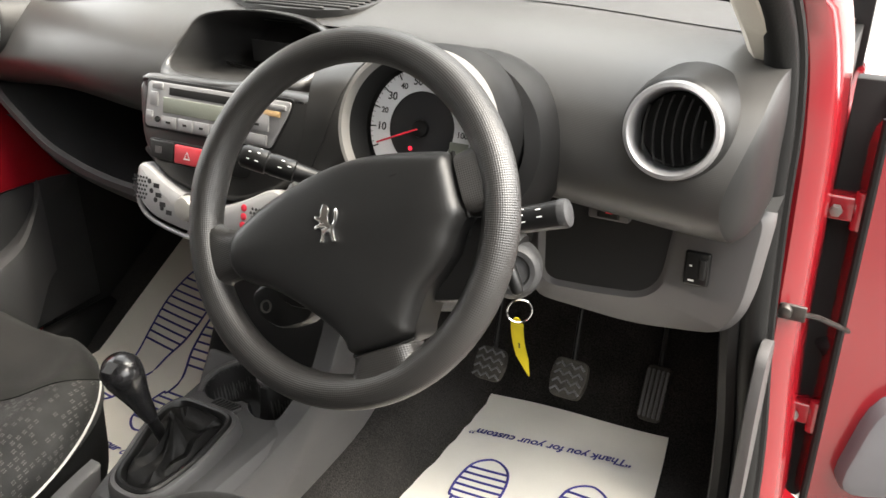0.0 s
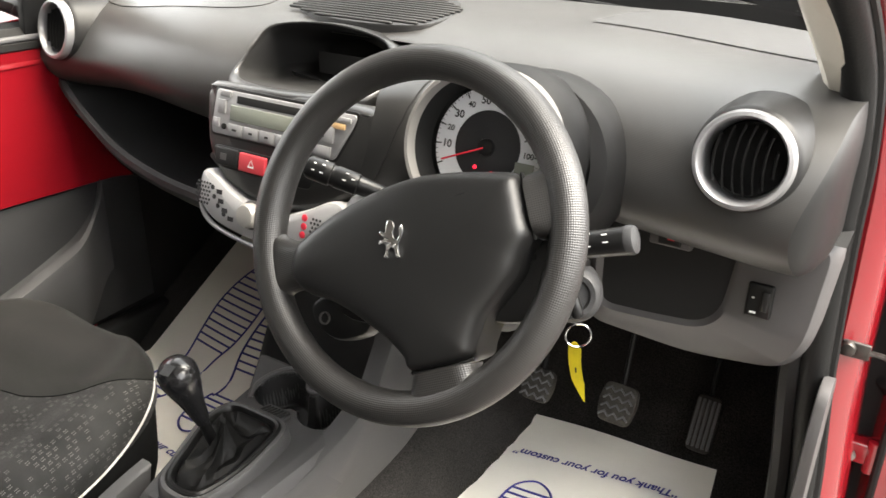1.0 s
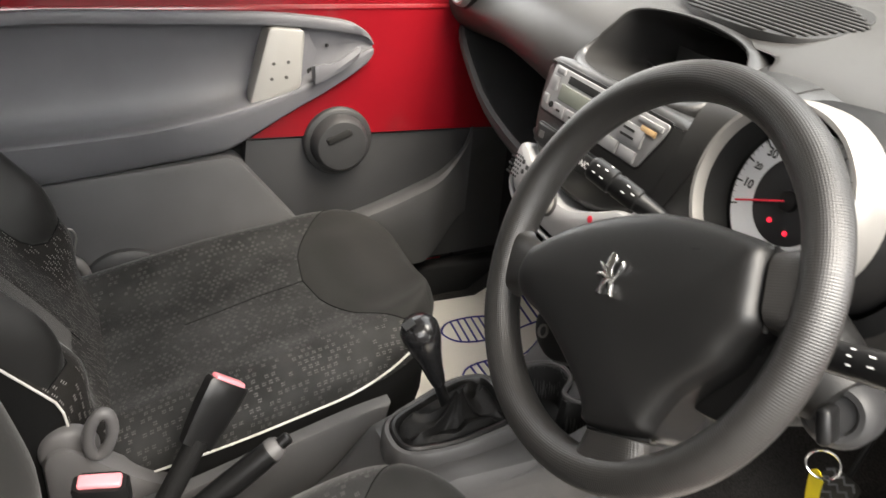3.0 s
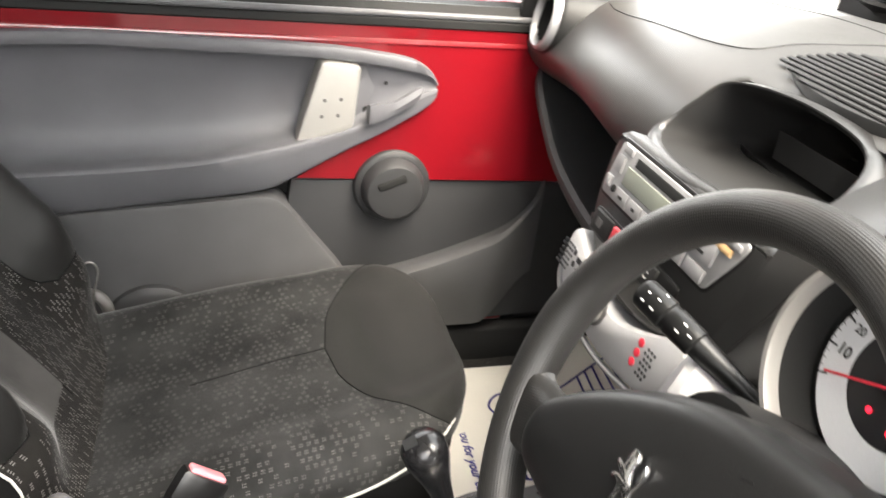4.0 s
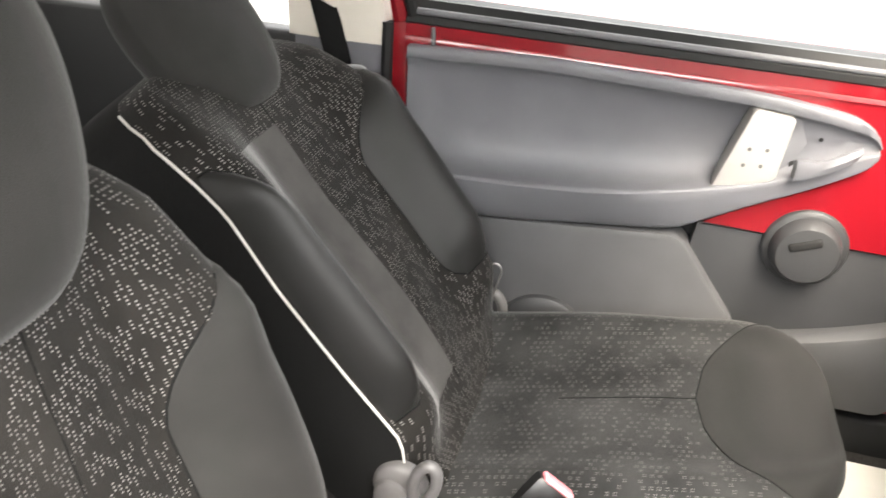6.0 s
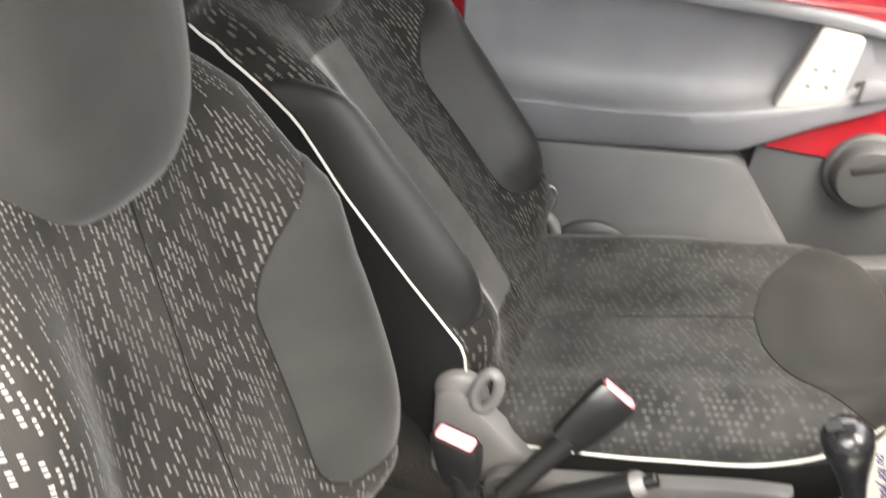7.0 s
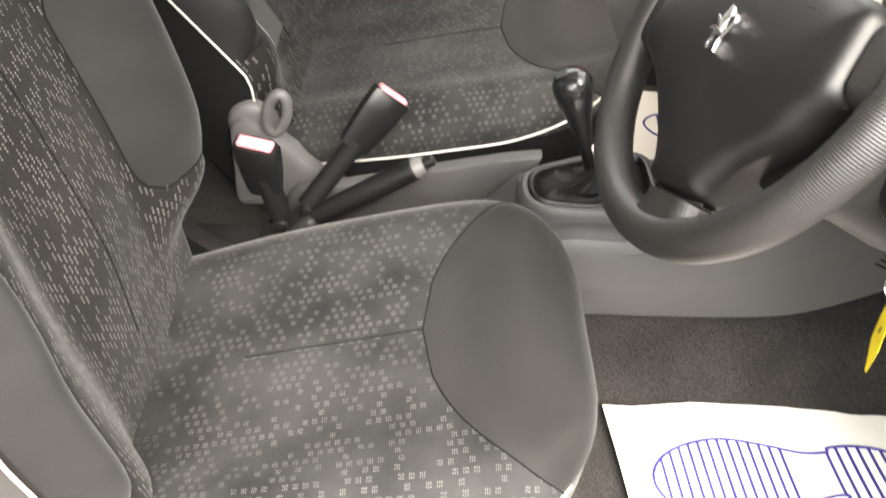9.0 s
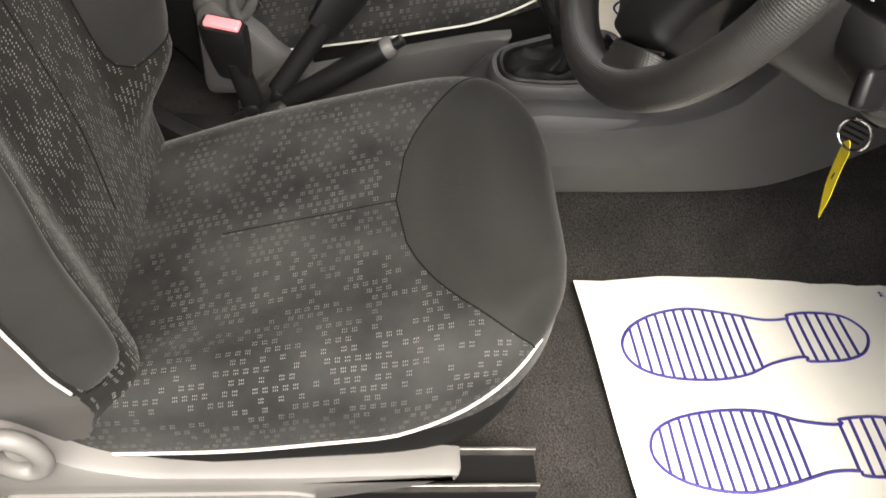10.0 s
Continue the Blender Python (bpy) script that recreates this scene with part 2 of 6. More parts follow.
M_HEADLINER = material("headliner", (0.5, 0.48, 0.44), 0.9, grain=0.1, stain=0.05)
M_TARMAC = material("tarmac", (0.16, 0.158, 0.15), 0.9, grain=0.25, grain_scale=60, stain=0.25, stain_scale=0.8)
M_RENDER = material("wall_render", (0.12, 0.115, 0.11), 0.9, grain=0.1, grain_scale=40, stain=0.2, stain_scale=0.7, relief=0.3, relief_scale=30)
M_GLASS = glass_material("window_glass")
M_MESHPLASTIC = material("dotted_dark_plastic", (0.03, 0.03, 0.031), 0.6, cells=0.8, cell_scale=260)
M_LAMP = bpy.data.materials.new("lit_warning_lamp")
M_LAMP.use_nodes = True
M_LAMP.node_tree.nodes["Principled BSDF"].inputs["Base Color"].default_value = (0.6, 0.01, 0.02, 1)
M_LAMP.node_tree.nodes["Principled BSDF"].inputs["Emission Color"].default_value = (1.0, 0.02, 0.05, 1)
M_LAMP.node_tree.nodes["Principled BSDF"].inputs["Emission Strength"].default_value = 0.32

# ---- building helpers ----


def smooth_mesh(me, angle=40):
    for p in me.polygons:
        p.use_smooth = True
    me.set_sharp_from_angle(angle=radians(angle))


def link_mesh(name, me, mat, parent, label):
    me.materials.append(mat)
    ob = new(name, me)
    if parent is not None:
        ob.parent = parent
    if label:
        ob["label"] = label
    return ob


def part(name, bm, mat, parent=None, label="", angle=40):
    """Links a bmesh as one mesh object under its thing or part."""
    me = bpy.data.meshes.new(name)
    bmesh.ops.recalc_face_normals(bm, faces=bm.faces)
    bm.to_mesh(me)
    bm.free()
    smooth_mesh(me, angle)
    return link_mesh(name, me, mat, parent, label)


def thing(name, label, category, group="", kind="", at=None):
    ob = new(name)
    if at is not None:
        ob.matrix_world = at if isinstance(at, Matrix) else Matrix.Translation(at)
    return tagged(ob, label, category, group, kind)


def loft(rings, closed=True, caps=True, uvs=None):
    """A skin over rings of equally many points."""
    bm = bmesh.new()
    rows = [[bm.verts.new(p) for p in r] for r in rings]
    k = len(rings[0])
    uvl = bm.loops.layers.uv.new("UVMap") if uvs else None
    for i in range(len(rows) - 1):
        for j in range(k if closed else k - 1):
            j2 = (j + 1) % k
            f = bm.faces.new((rows[i][j], rows[i][j2], rows[i + 1][j2], rows[i + 1][j]))
            if uvl:
                for lp, q in zip(f.loops, (uvs[i][j], uvs[i][j2], uvs[i + 1][j2], uvs[i + 1][j])):
                    lp[uvl].uv = q
    if caps and closed:
        bm.faces.new(rows[0])
        bm.faces.new(rows[-1])
    return bm


def sheet(fn, nu, nv, uvscale=None):
    """A grid surface from fn(u, v), u and v from 0 to 1."""
    rings = [[fn(i / nu, j / nv) for i in range(nu + 1)] for j in range(nv + 1)]
    uvs = [[(i / nu * uvscale[0], j / nv * uvscale[1]) for i in range(nu + 1)] for j in range(nv + 1)] if uvscale else None
    return loft(rings, False, False, uvs)


def curve_through(points, n=8, closed=False):
    """A smooth line through points."""
    pts = [Vector(p) for p in points]
    out = []
    k = len(pts)
    for i in range(k if closed else k - 1):
        a, b, c, d = (pts[(i - 1) % k], pts[i], pts[(i + 1) % k], pts[(i + 2) % k]) if closed else (
            pts[max(i - 1, 0)], pts[i], pts[i + 1], pts[min(i + 2, k - 1)])
        for j in range(n):
            t = j / n
            out.append(0.5 * ((2 * b) + (c - a) * t + (2 * a - 5 * b + 4 * c - d) * t * t + (3 * b - a - 3 * c + d) * t ** 3))
    if not closed:
        out.append(pts[-1])
    return out


def tube(points, r, sides=10, closed=False, caps=True):
    """A round bar along points; r may be a list or a number."""
    pts = [Vector(p) for p in points]
    k = len(pts)
    rings = []
    side = None
    for i, p in enumerate(pts):
        a = pts[(i - 1) % k] if closed or i else pts[0]
        b = pts[(i + 1) % k] if closed or i < k - 1 else pts[-1]
        d = (b - a).normalized()
        if side is None:
            side = d.orthogonal().normalized()
        side = (side - d * side.dot(d)).normalized()
        up = d.cross(side)
        rad = r[i] if isinstance(r, (list, tuple)) else r
        rings.append([p + rad * (math.cos(2 * math.pi * j / sides) * side + math.sin(2 * math.pi * j / sides) * up) for j in range(sides)])
    if closed:
        rings.append(rings[0])
    bm = loft(rings, True, caps and not closed)
    bmesh.ops.remove_doubles(bm, verts=bm.verts, dist=1e-6)
    return bm


def box(size, at=(0, 0, 0), bevel=0.004, segments=3, turn=None):
    bm = bmesh.new()
    bmesh.ops.create_cube(bm, size=1)
    for v in bm.verts:
        v.co = Vector((v.co.x * size[0], v.co.y * size[1], v.co.z * size[2]))
    if bevel:
        bmesh.ops.bevel(bm, geom=bm.edges[:], offset=bevel, segments=segments, affect="EDGES", profile=0.5)
    m = Matrix.Translation(at)
    if turn:
        m = m @ Euler([radians(a) for a in turn]).to_matrix().to_4x4()
    bmesh.ops.transform(bm, matrix=m, verts=bm.verts)
    return bm


def plate(outline, low, high, plane="yz", bevel=0.003, flip=False):
    """A flat piece of some thickness with the given outline; the plane names the outline's two axes."""
    order = {"yz": (1, 2, 0), "xy": (0, 1, 2), "xz": (0, 2, 1)}[plane]

    def place(p, h):
        c = [0, 0, 0]
        c[order[0]], c[order[1]], c[order[2]] = p[0], p[1], h
        return c
    inner = inset(outline, bevel) if bevel else outline
    s = 1 if high > low else -1
    rings = [[place(p, low) for p in outline], [place(p, high - s * bevel) for p in outline]]
    if bevel:
        mid = inset(outline, bevel * 0.3)
        rings.append([place(p, high - s * bevel * 0.3) for p in mid])
        rings.append([place(p, high) for p in inner])
    return loft(rings, True, True)


def inset(outline, d):
    """The outline drawn in by d."""
    pts = [Vector((p[0], p[1])) for p in outline]
    k = len(pts)
    area = sum(pts[i].x * pts[(i + 1) % k].y - pts[(i + 1) % k].x * pts[i].y for i in range(k))
    s = 1 if area > 0 else -1
    out = []
    for i in range(k):
        e1, e2 = (pts[i] - pts[i - 1]), (pts[(i + 1) % k] - pts[i])
        e1 = e1.normalized() if e1.length else e2.normalized()
        e2 = e2.normalized() if e2.length else e1
        nrm = Vector((-(e1.y + e2.y), e1.x + e2.x)) * s
        nrm = nrm.normalized() if nrm.length > 1e-6 else Vector((-e1.y, e1.x)) * s
        out.append(tuple(pts[i] + nrm * d))
    return out


def rounded(points, r=0.02, n=4):
    """A closed outline whose corners are rounded."""
    pts = [Vector((p[0], p[1])) for p in points]
    k = len(pts)
    out = []
    for i in range(k):
        a, b, c = pts[i - 1], pts[i], pts[(i + 1) % k]
        ra = min(r, (a - b).length * 0.45)
        rc = min(r, (c - b).length * 0.45)
        s, e = b + (a - b).normalized() * ra, b + (c - b).normalized() * rc
        for j in range(n + 1):
            t = j / n
            out.append(tuple((1 - t) ** 2 * s + 2 * t * (1 - t) * b + t * t * e))
    return out


def disc(r, depth, sides=40, bevel=0.002, profile=None, caps=True):
    """A turned piece about local z: profile is a list of radius and height."""
    prof = profile or [(r, 0), (r, depth - bevel), (r - bevel * 0.3, depth - bevel * 0.3), (r - bevel, depth)]
    rings = [[(q * math.cos(2 * math.pi * j / sides), q * math.sin(2 * math.pi * j / sides), h) for j in range(sides)] for q, h in prof]
    return loft(rings, True, caps)


def moved(bm, m):
    bmesh.ops.transform(bm, matrix=m, verts=bm.verts)
    return bm


def joined(*bms):
    """Several bmeshes in one."""
    out = bmesh.new()
    for b in bms:
        me = bpy.data.meshes.new("tmp")
        b.to_mesh(me)
        b.free()
        out.from_mesh(me)
        bpy.data.meshes.remove(me)
    return out


def lettering(name, body, size, mat, parent, m, label="", depth=0.0002, shear=0.0):
    cu = bpy.data.curves.new(name, "FONT")
    cu.body, cu.size, cu.extrude, cu.align_x, cu.align_y, cu.shear = body, size, depth, "CENTER", "CENTER", shear
    cu.offset = 0.018 * size
    ob = new(name, cu)
    dg = bpy.context.evaluated_depsgraph_get()
    me = bpy.data.meshes.new_from_object(ob.evaluated_get(dg))
    bpy.data.objects.remove(ob)
    me.materials.clear()
    ob = link_mesh(name, me, mat, parent, label)
    ob.matrix_local = m
    return ob


def basis(at, x, y):
    """A pose with its local x and y axes given."""
    x = Vector(x).normalized()
    z = x.cross(Vector(y)).normalized()
    y = z.cross(x)
    return Matrix.Translation(at) @ Matrix((x, y, z)).transposed().to_4x4()
# ---- the car's shell ----


def smoothstep(a, b, x):
    t = min(1.0, max(0.0, (x - a) / (b - a)))
    return t * t * (3 - 2 * t)


def floor_height(x, y):
    driver = 0.30 + 0.9 * max(0.0, y - 0.66) + 0.08 * smoothstep(0.55, 0.75, y)
    passenger = 0.30 + 0.025 * smoothstep(-0.25, 0.0, y) + 0.6 * max(0.0, y - 0.345)
    w = smoothstep(-0.08, 0.12, x)
    z = driver * w + passenger * (1 - w)
    z += 0.12 * smoothstep(0.10, 0.0, abs(x - 0.025) - 0.085) * smoothstep(-0.3, 0.0, y)
    z += 0.06 * smoothstep(0.62, 0.68, x)
    return min(z, 0.95)


def build_shell():
    ground = part("ground", sheet(lambda u, v: (-300 + 600 * u, -300 + 600 * v, 0.0), 6, 6), M_TARMAC)
    tagged(ground, "light grey tarmac yard under the car", "ground", kind="structure")
    bm = sheet(lambda u, v: (-0.67 + 1.36 * u, -1.5 + 2.4 * v, floor_height(-0.67 + 1.36 * u, -1.5 + 2.4 * v) + 0.003 * noise.noise((u * 40, v * 70, 0))), 90, 130)
    tagged(part("floor", bm, M_CARPET), "black-brown looped carpet on the car's floor", "carpet", kind="structure")
    # the bulkhead's near-black colour carries the deep shade of the footwells
    tagged(part("wall_front", box((1.42, 0.03, 0.9), (0, 0.92, 0.62), 0.0), M_VOID), "near-black bulkhead behind the dashboard, footwell shade in its colour", "bulkhead", kind="structure")
    # unseen plain walls, added to block light on the open door's side and behind
    tagged(part("wall_shade_side", box((0.3, 14.0, 2.0), (4.2, -5.0, 1.0), 0.01), M_RENDER), "plain grey wall out of view, added to block light from the side", "wall", kind="structure")
    tagged(part("wall_shade_rear", box((18.0, 0.3, 5.0), (-3.0, -4.4, 2.5), 0.01), M_RENDER), "plain grey wall out of view, added to block light from behind", "wall", kind="structure")
    # roof, rear and far sides close the cabin
    roof = sheet(lambda u, v: ((-0.62 + 1.22 * u), -1.75 + 1.82 * v, 1.42 + 0.03 * math.sin(math.pi * u) + 0.02 * math.sin(math.pi * v)), 16, 16)
    tagged(part("ceiling", roof, M_HEADLINER), "pale woven headliner over the cabin", "headliner", kind="structure")
    rear = sheet(lambda u, v: (-0.68 + 1.36 * u, -1.62 - 0.16 * v, 0.3 + 0.62 * v), 6, 6)
    tagged(part("wall_rear", rear, M_DARK), "dark plastic tailgate lining", "tailgate", kind="structure")
    tagged(part("wall_driver_rear", box((0.05, 1.0, 0.62), (0.70, -1.25, 0.64), 0.01), M_GREY), "grey plastic quarter trim beside the rear bench", "side trim", kind="structure")
    tagged(part("wall_passenger_rear", box((0.05, 0.98, 0.62), (-0.69, -1.17, 0.63), 0.01), M_DARK), "dark plastic quarter trim beside the rear bench", "side trim", kind="structure")
    # outer body under the doors and sills
    tagged(part("sill", plate(rounded([(0.655, 0.33), (0.76, 0.33), (0.765, 0.375), (0.73, 0.40), (0.69, 0.405), (0.66, 0.385)], 0.01), -1.0, 0.52, "xz", 0.0), M_RED),
           "glossy red painted door sill", "sill", kind="structure")
    tagged(part("sill_trim", plate(rounded([(0.628, 0.30), (0.668, 0.30), (0.682, 0.39), (0.676, 0.402), (0.650, 0.40)], 0.008), -0.95, 0.40, "xz", 0.0), M_GREY),
           "grey plastic sill cover along the carpet", "sill", kind="structure")


def build_windows():
    # windscreen
    def screen(u, v):
        x = (-0.62 + 1.24 * u) * (1 - 0.12 * v)
        return (x, 1.02 - 0.10 * (2 * u - 1) ** 2 - 0.92 * v, 1.04 + 0.40 * v)
    thing_ob = thing("window_1", "raked clear windscreen over the dashboard", "windscreen", kind="structure")
    pane = part("pane", sheet(screen, 12, 8), M_GLASS, thing_ob)
    pane.visible_shadow = False
    frit = sheet(lambda u, v: Vector(screen(u, 0.055 * v)) + Vector((0, -0.004, -0.002)), 12, 2)
    part("edge_band", frit, M_RUBBER, thing_ob, "black edge band of the glass")
    side = thing("window_2", "clear passenger side window above the red door", "car window", kind="structure")
    pane = part("pane", sheet(lambda u, v: (-0.672 + 0.10 * v, -0.66 + (1.02 - 0.75 * v) * u, 0.985 + 0.40 * v), 6, 4), M_GLASS, side)
    pane.visible_shadow = False
    quarter = thing("window_3", "small rear quarter window beside the bench", "car window", kind="structure")
    pane = part("pane", sheet(lambda u, v: (-0.672 + 0.10 * v, -1.5 + 0.58 * u, 0.985 + 0.40 * v), 3, 3), M_GLASS, quarter)
    pane.visible_shadow = False
    tail = thing("window_4", "clear tailgate window", "car window", kind="structure")
    pane = part("pane", sheet(lambda u, v: (-0.55 + 1.1 * u, -1.79 + 0.15 * v, 0.93 + 0.48 * v), 3, 3), M_GLASS, tail)
    pane.visible_shadow = False


def build_pillars():
    # driver's front post: red face, seal, pale upper trim, grey kick trim
    seal = curve_through([(0.560, -0.02, 1.40), (0.618, 0.20, 1.235), (0.647, 0.345, 1.11), (0.660, 0.380, 1.0), (0.663, 0.385, 0.88), (0.672, 0.390, 0.70), (0.686, 0.393, 0.55), (0.694, 0.35, 0.43), (0.694, 0.20, 0.40), (0.694, -0.95, 0.40)], 8)
    ob = thing("door_seal", "black ribbed rubber seal round the open door", "door seal", kind="structure")
    part("lip", tube(seal, 0.019, 10), M_RUBBER, ob)
    part("rib", tube([p + Vector((-0.026 * smoothstep(1.06, 0.97, p.z), -0.004, 0.002)) for p in seal], 0.015, 8), M_RUBBER, ob, "inner rib lapped over the trim")
    part("bead", tube([p + Vector((0.019, 0.004, 0.003)) for p in seal], 0.006, 8), M_RUBBER, ob, "rounded outer bead")
    post = curve_through([(0.575, 0.04, 1.40), (0.635, 0.25, 1.24), (0.672, 0.40, 1.10), (0.686, 0.44, 0.98), (0.690, 0.455, 0.85), (0.694, 0.46, 0.65), (0.704, 0.46, 0.50), (0.712, 0.44, 0.36)], 8)
    rings = []
    for p in post:
        rings.append([p + Vector(q) for q in ((-0.03, -0.015, 0), (0.0, -0.02, 0), (0.020, -0.006, 0), (0.030, 0.02, 0), (0.032, 0.12, 0), (-0.03, 0.12, 0))])
    red = thing("front_post", "glossy red painted hinge post of the door opening", "door pillar", kind="structure")
    part("painted_post", loft(rings, True, True), M_RED, red)
    part("wing", box((0.05, 0.9, 0.55), (0.722, 1.08, 0.68), 0.02), M_RED, red, "red front wing behind the hinge post")
    for z in (0.845, 0.52):
        h = part("hinge", joined(box((0.045, 0.030, 0.034), (0.742, 0.550, z), 0.004), moved(disc(0.009, 0.052, 16), Matrix.Translation((0.757, 0.540, z - 0.026)))), M_RED, red, "red painted door hinge")
        part("bolt", moved(disc(0.008, 0.01, 6, 0.001), Matrix.Translation((0.730, 0.531, z)) @ Euler((radians(90), 0, 0)).to_matrix().to_4x4()), M_STEEL, h, "steel bolt")
    # near-black box drawn in place of the shadow between post and door
    part("hinge_shade", box((0.042, 0.03, 0.66), (0.742, 0.578, 0.68), 0.002), M_VOID, red, "black filler for the shade between post and door")
    strap = thing("check_strap", "greasy steel door check strap bolted to the red post", "check strap")
    part("bracket", joined(box((0.034, 0.006, 0.022), (0.708, 0.440, 0.731), 0.002), moved(disc(0.009, 0.012, 20, 0.003), Matrix.Translation((0.700, 0.440, 0.733)) @ Euler((radians(90), 0, 0)).to_matrix().to_4x4())), M_GREASE, strap)
    part("bar", tube([(0.71, 0.445, 0.729), (0.738, 0.49, 0.705), (0.79, 0.56, 0.655)], 0.004, 8), M_GREASE, strap)
    boot = thing("cable_gaiter", "ribbed black rubber cable gaiter between post and door", "gaiter")
    line = curve_through([(0.752, 0.56, 0.64), (0.763, 0.57, 0.62), (0.775, 0.58, 0.595), (0.785, 0.59, 0.575)], 8)
    part("sleeve", tube(line, [0.014 + 0.004 * (i % 2) for i in range(len(line))], 12), M_RUBBER, boot)
    pale = curve_through([(0.515, -0.11, 1.43), (0.535, 0.0, 1.385), (0.585, 0.19, 1.245), (0.622, 0.33, 1.115), (0.640, 0.385, 1.05)], 8)
    rings = [[p + Vector(q) for q in ((-0.022, 0.02, 0), (-0.012, -0.004, 0), (0.012, -0.012, 0), (0.03, 0.0, 0), (0.03, 0.05, 0), (-0.03, 0.06, 0))] for p in pale]
    tagged(part("pillar_trim", loft(rings, True, True), M_CREAM), "pale cream trim on the windscreen pillar", "pillar trim", kind="structure")
    rings = [[(-x, y, z) for x, y, z in r] for r in rings]
    tagged(part("pillar_trim", loft(rings, True, True), M_CREAM), "pale cream trim on the passenger windscreen pillar", "pillar trim", kind="structure")
    tagged(part("kick_trim", plate(rounded([(0.315, 0.32), (0.40, 0.36), (0.40, 0.69), (0.385, 0.72), (0.335, 0.72), (0.315, 0.66)], 0.02), 0.698, 0.684, "yz", 0.004), M_GREY),
           "grey plastic kick panel beside the pedals", "kick panel", kind="structure")
    # mirror housing at the passenger window's front corner
    mir = thing("door_mirror", "black cased door mirror outside the passenger window", "mirror")
    part("case", moved(disc(0.1, 0.08, 28, profile=[(0.02, 0.09), (0.07, 0.075), (0.095, 0.03), (0.1, 0.0), (0.098, -0.002)]), basis((-0.80, 0.285, 1.122), (0.94, 0.35, 0), (0, 0, 1)) @ Matrix.Rotation(math.pi, 4, "X") @ Matrix.Diagonal((1, 0.75, 1, 1))), M_GREY, mir)
    part("reflector", moved(disc(0.09, 0.003, 28, 0.001), basis((-0.80, 0.285, 1.122), (0.94, 0.35, 0), (0, 0, 1)) @ Matrix.Diagonal((1, 0.75, 1, 1))), M_CHROME, mir, "mirror glass")
    part("arm", box((0.14, 0.05, 0.05), (-0.72, 0.30, 1.03), 0.015), M_BLACK, mir)
    part("sail_panel", plate([(0.24, 0.995), (0.40, 0.995), (0.30, 1.14), (0.26, 1.18)], -0.66, -0.645, "yz", 0.003), M_BLACK, mir, "black triangular sail panel")
    # passenger pillars
    def slanted(name, points, widths, mat, label, category):
        rings = [[Vector(p) + Vector(q) for q in ((0.02, -w, 0), (0.025, 0, 0), (0.02, w, 0), (-0.03, w + 0.01, 0), (-0.03, -w - 0.01, 0))] for p, w in zip(points, widths)]
        return tagged(part(name, loft(rings, True, True), mat), label, category, kind="structure")
    slanted("pillar_front_passenger", [(-0.68, 0.46, 0.98), (-0.66, 0.36, 1.10), (-0.60, 0.06, 1.40)], (0.05, 0.035, 0.03), M_BLACK, "black passenger windscreen pillar outside the trim", "pillar")
    slanted("pillar_middle_upper", [(-0.655, -0.76, 0.945), (-0.635, -0.77, 1.10), (-0.575, -0.78, 1.42)], (0.088, 0.075, 0.065), M_CREAM, "cream upper trim of the middle pillar", "pillar trim")
    slanted("pillar_middle_lower", [(-0.665, -0.735, 0.30), (-0.658, -0.755, 0.943)], (0.10, 0.085), M_DOORGREY, "grey lower trim of the middle pillar", "pillar trim")
    slanted("pillar_rear", [(-0.66, -1.55, 0.93), (-0.57, -1.58, 1.42)], (0.12, 0.10), M_CREAM, "cream rear pillar trim", "pillar trim")
    slanted("pillar_middle_driver", [(0.70, -0.98, 0.36), (0.66, -0.98, 0.95), (0.60, -0.96, 1.42)], (0.08, 0.07, 0.06), M_CREAM, "cream trim of the driver's middle pillar", "pillar trim")
    tagged(part("roof_rail", tube([(-0.575, -1.6, 1.41), (-0.585, -0.7, 1.42), (-0.56, 0.0, 1.41)], 0.03, 8), M_HEADLINER), "padded pale roof rail over the passenger window", "roof rail", kind="structure")
    tagged(part("roof_rail", tube([(0.575, -1.6, 1.41), (0.60, -0.7, 1.43), (0.56, 0.0, 1.415)], 0.02, 8), M_RUBBER), "black seal along the driver's roof edge", "roof rail", kind="structure")
    tagged(part("roof_rail", tube([(-0.56, 0.03, 1.405), (0, 0.08, 1.440), (0.56, 0.03, 1.405)], 0.025, 8), M_HEADLINER), "pale header rail over the windscreen", "roof rail", kind="structure")
    tagged(part("roof_panel", sheet(lambda u, v: (-0.63 + 1.25 * u, -1.8 + 1.86 * v, 1.455 + 0.03 * math.sin(math.pi * u)), 8, 8), M_RED), "red roof panel", "roof", kind="structure")
    belt = thing("seat_belt", "black seat belt hanging at the middle pillar", "seat belt")
    part("webbing", plate([(-0.765, 0.86), (-0.72, 0.86), (-0.875, 1.41), (-0.92, 1.41)], -0.626, -0.623, "yz", 0.0), M_BELT, belt)
    part("tongue", joined(tube(curve_through([(-0.62, -0.74, 0.905), (-0.62, -0.71, 0.905), (-0.62, -0.705, 0.87), (-0.62, -0.74, 0.865)], 4), 0.004, 8)), M_PALE, belt, "pale metal tongue")


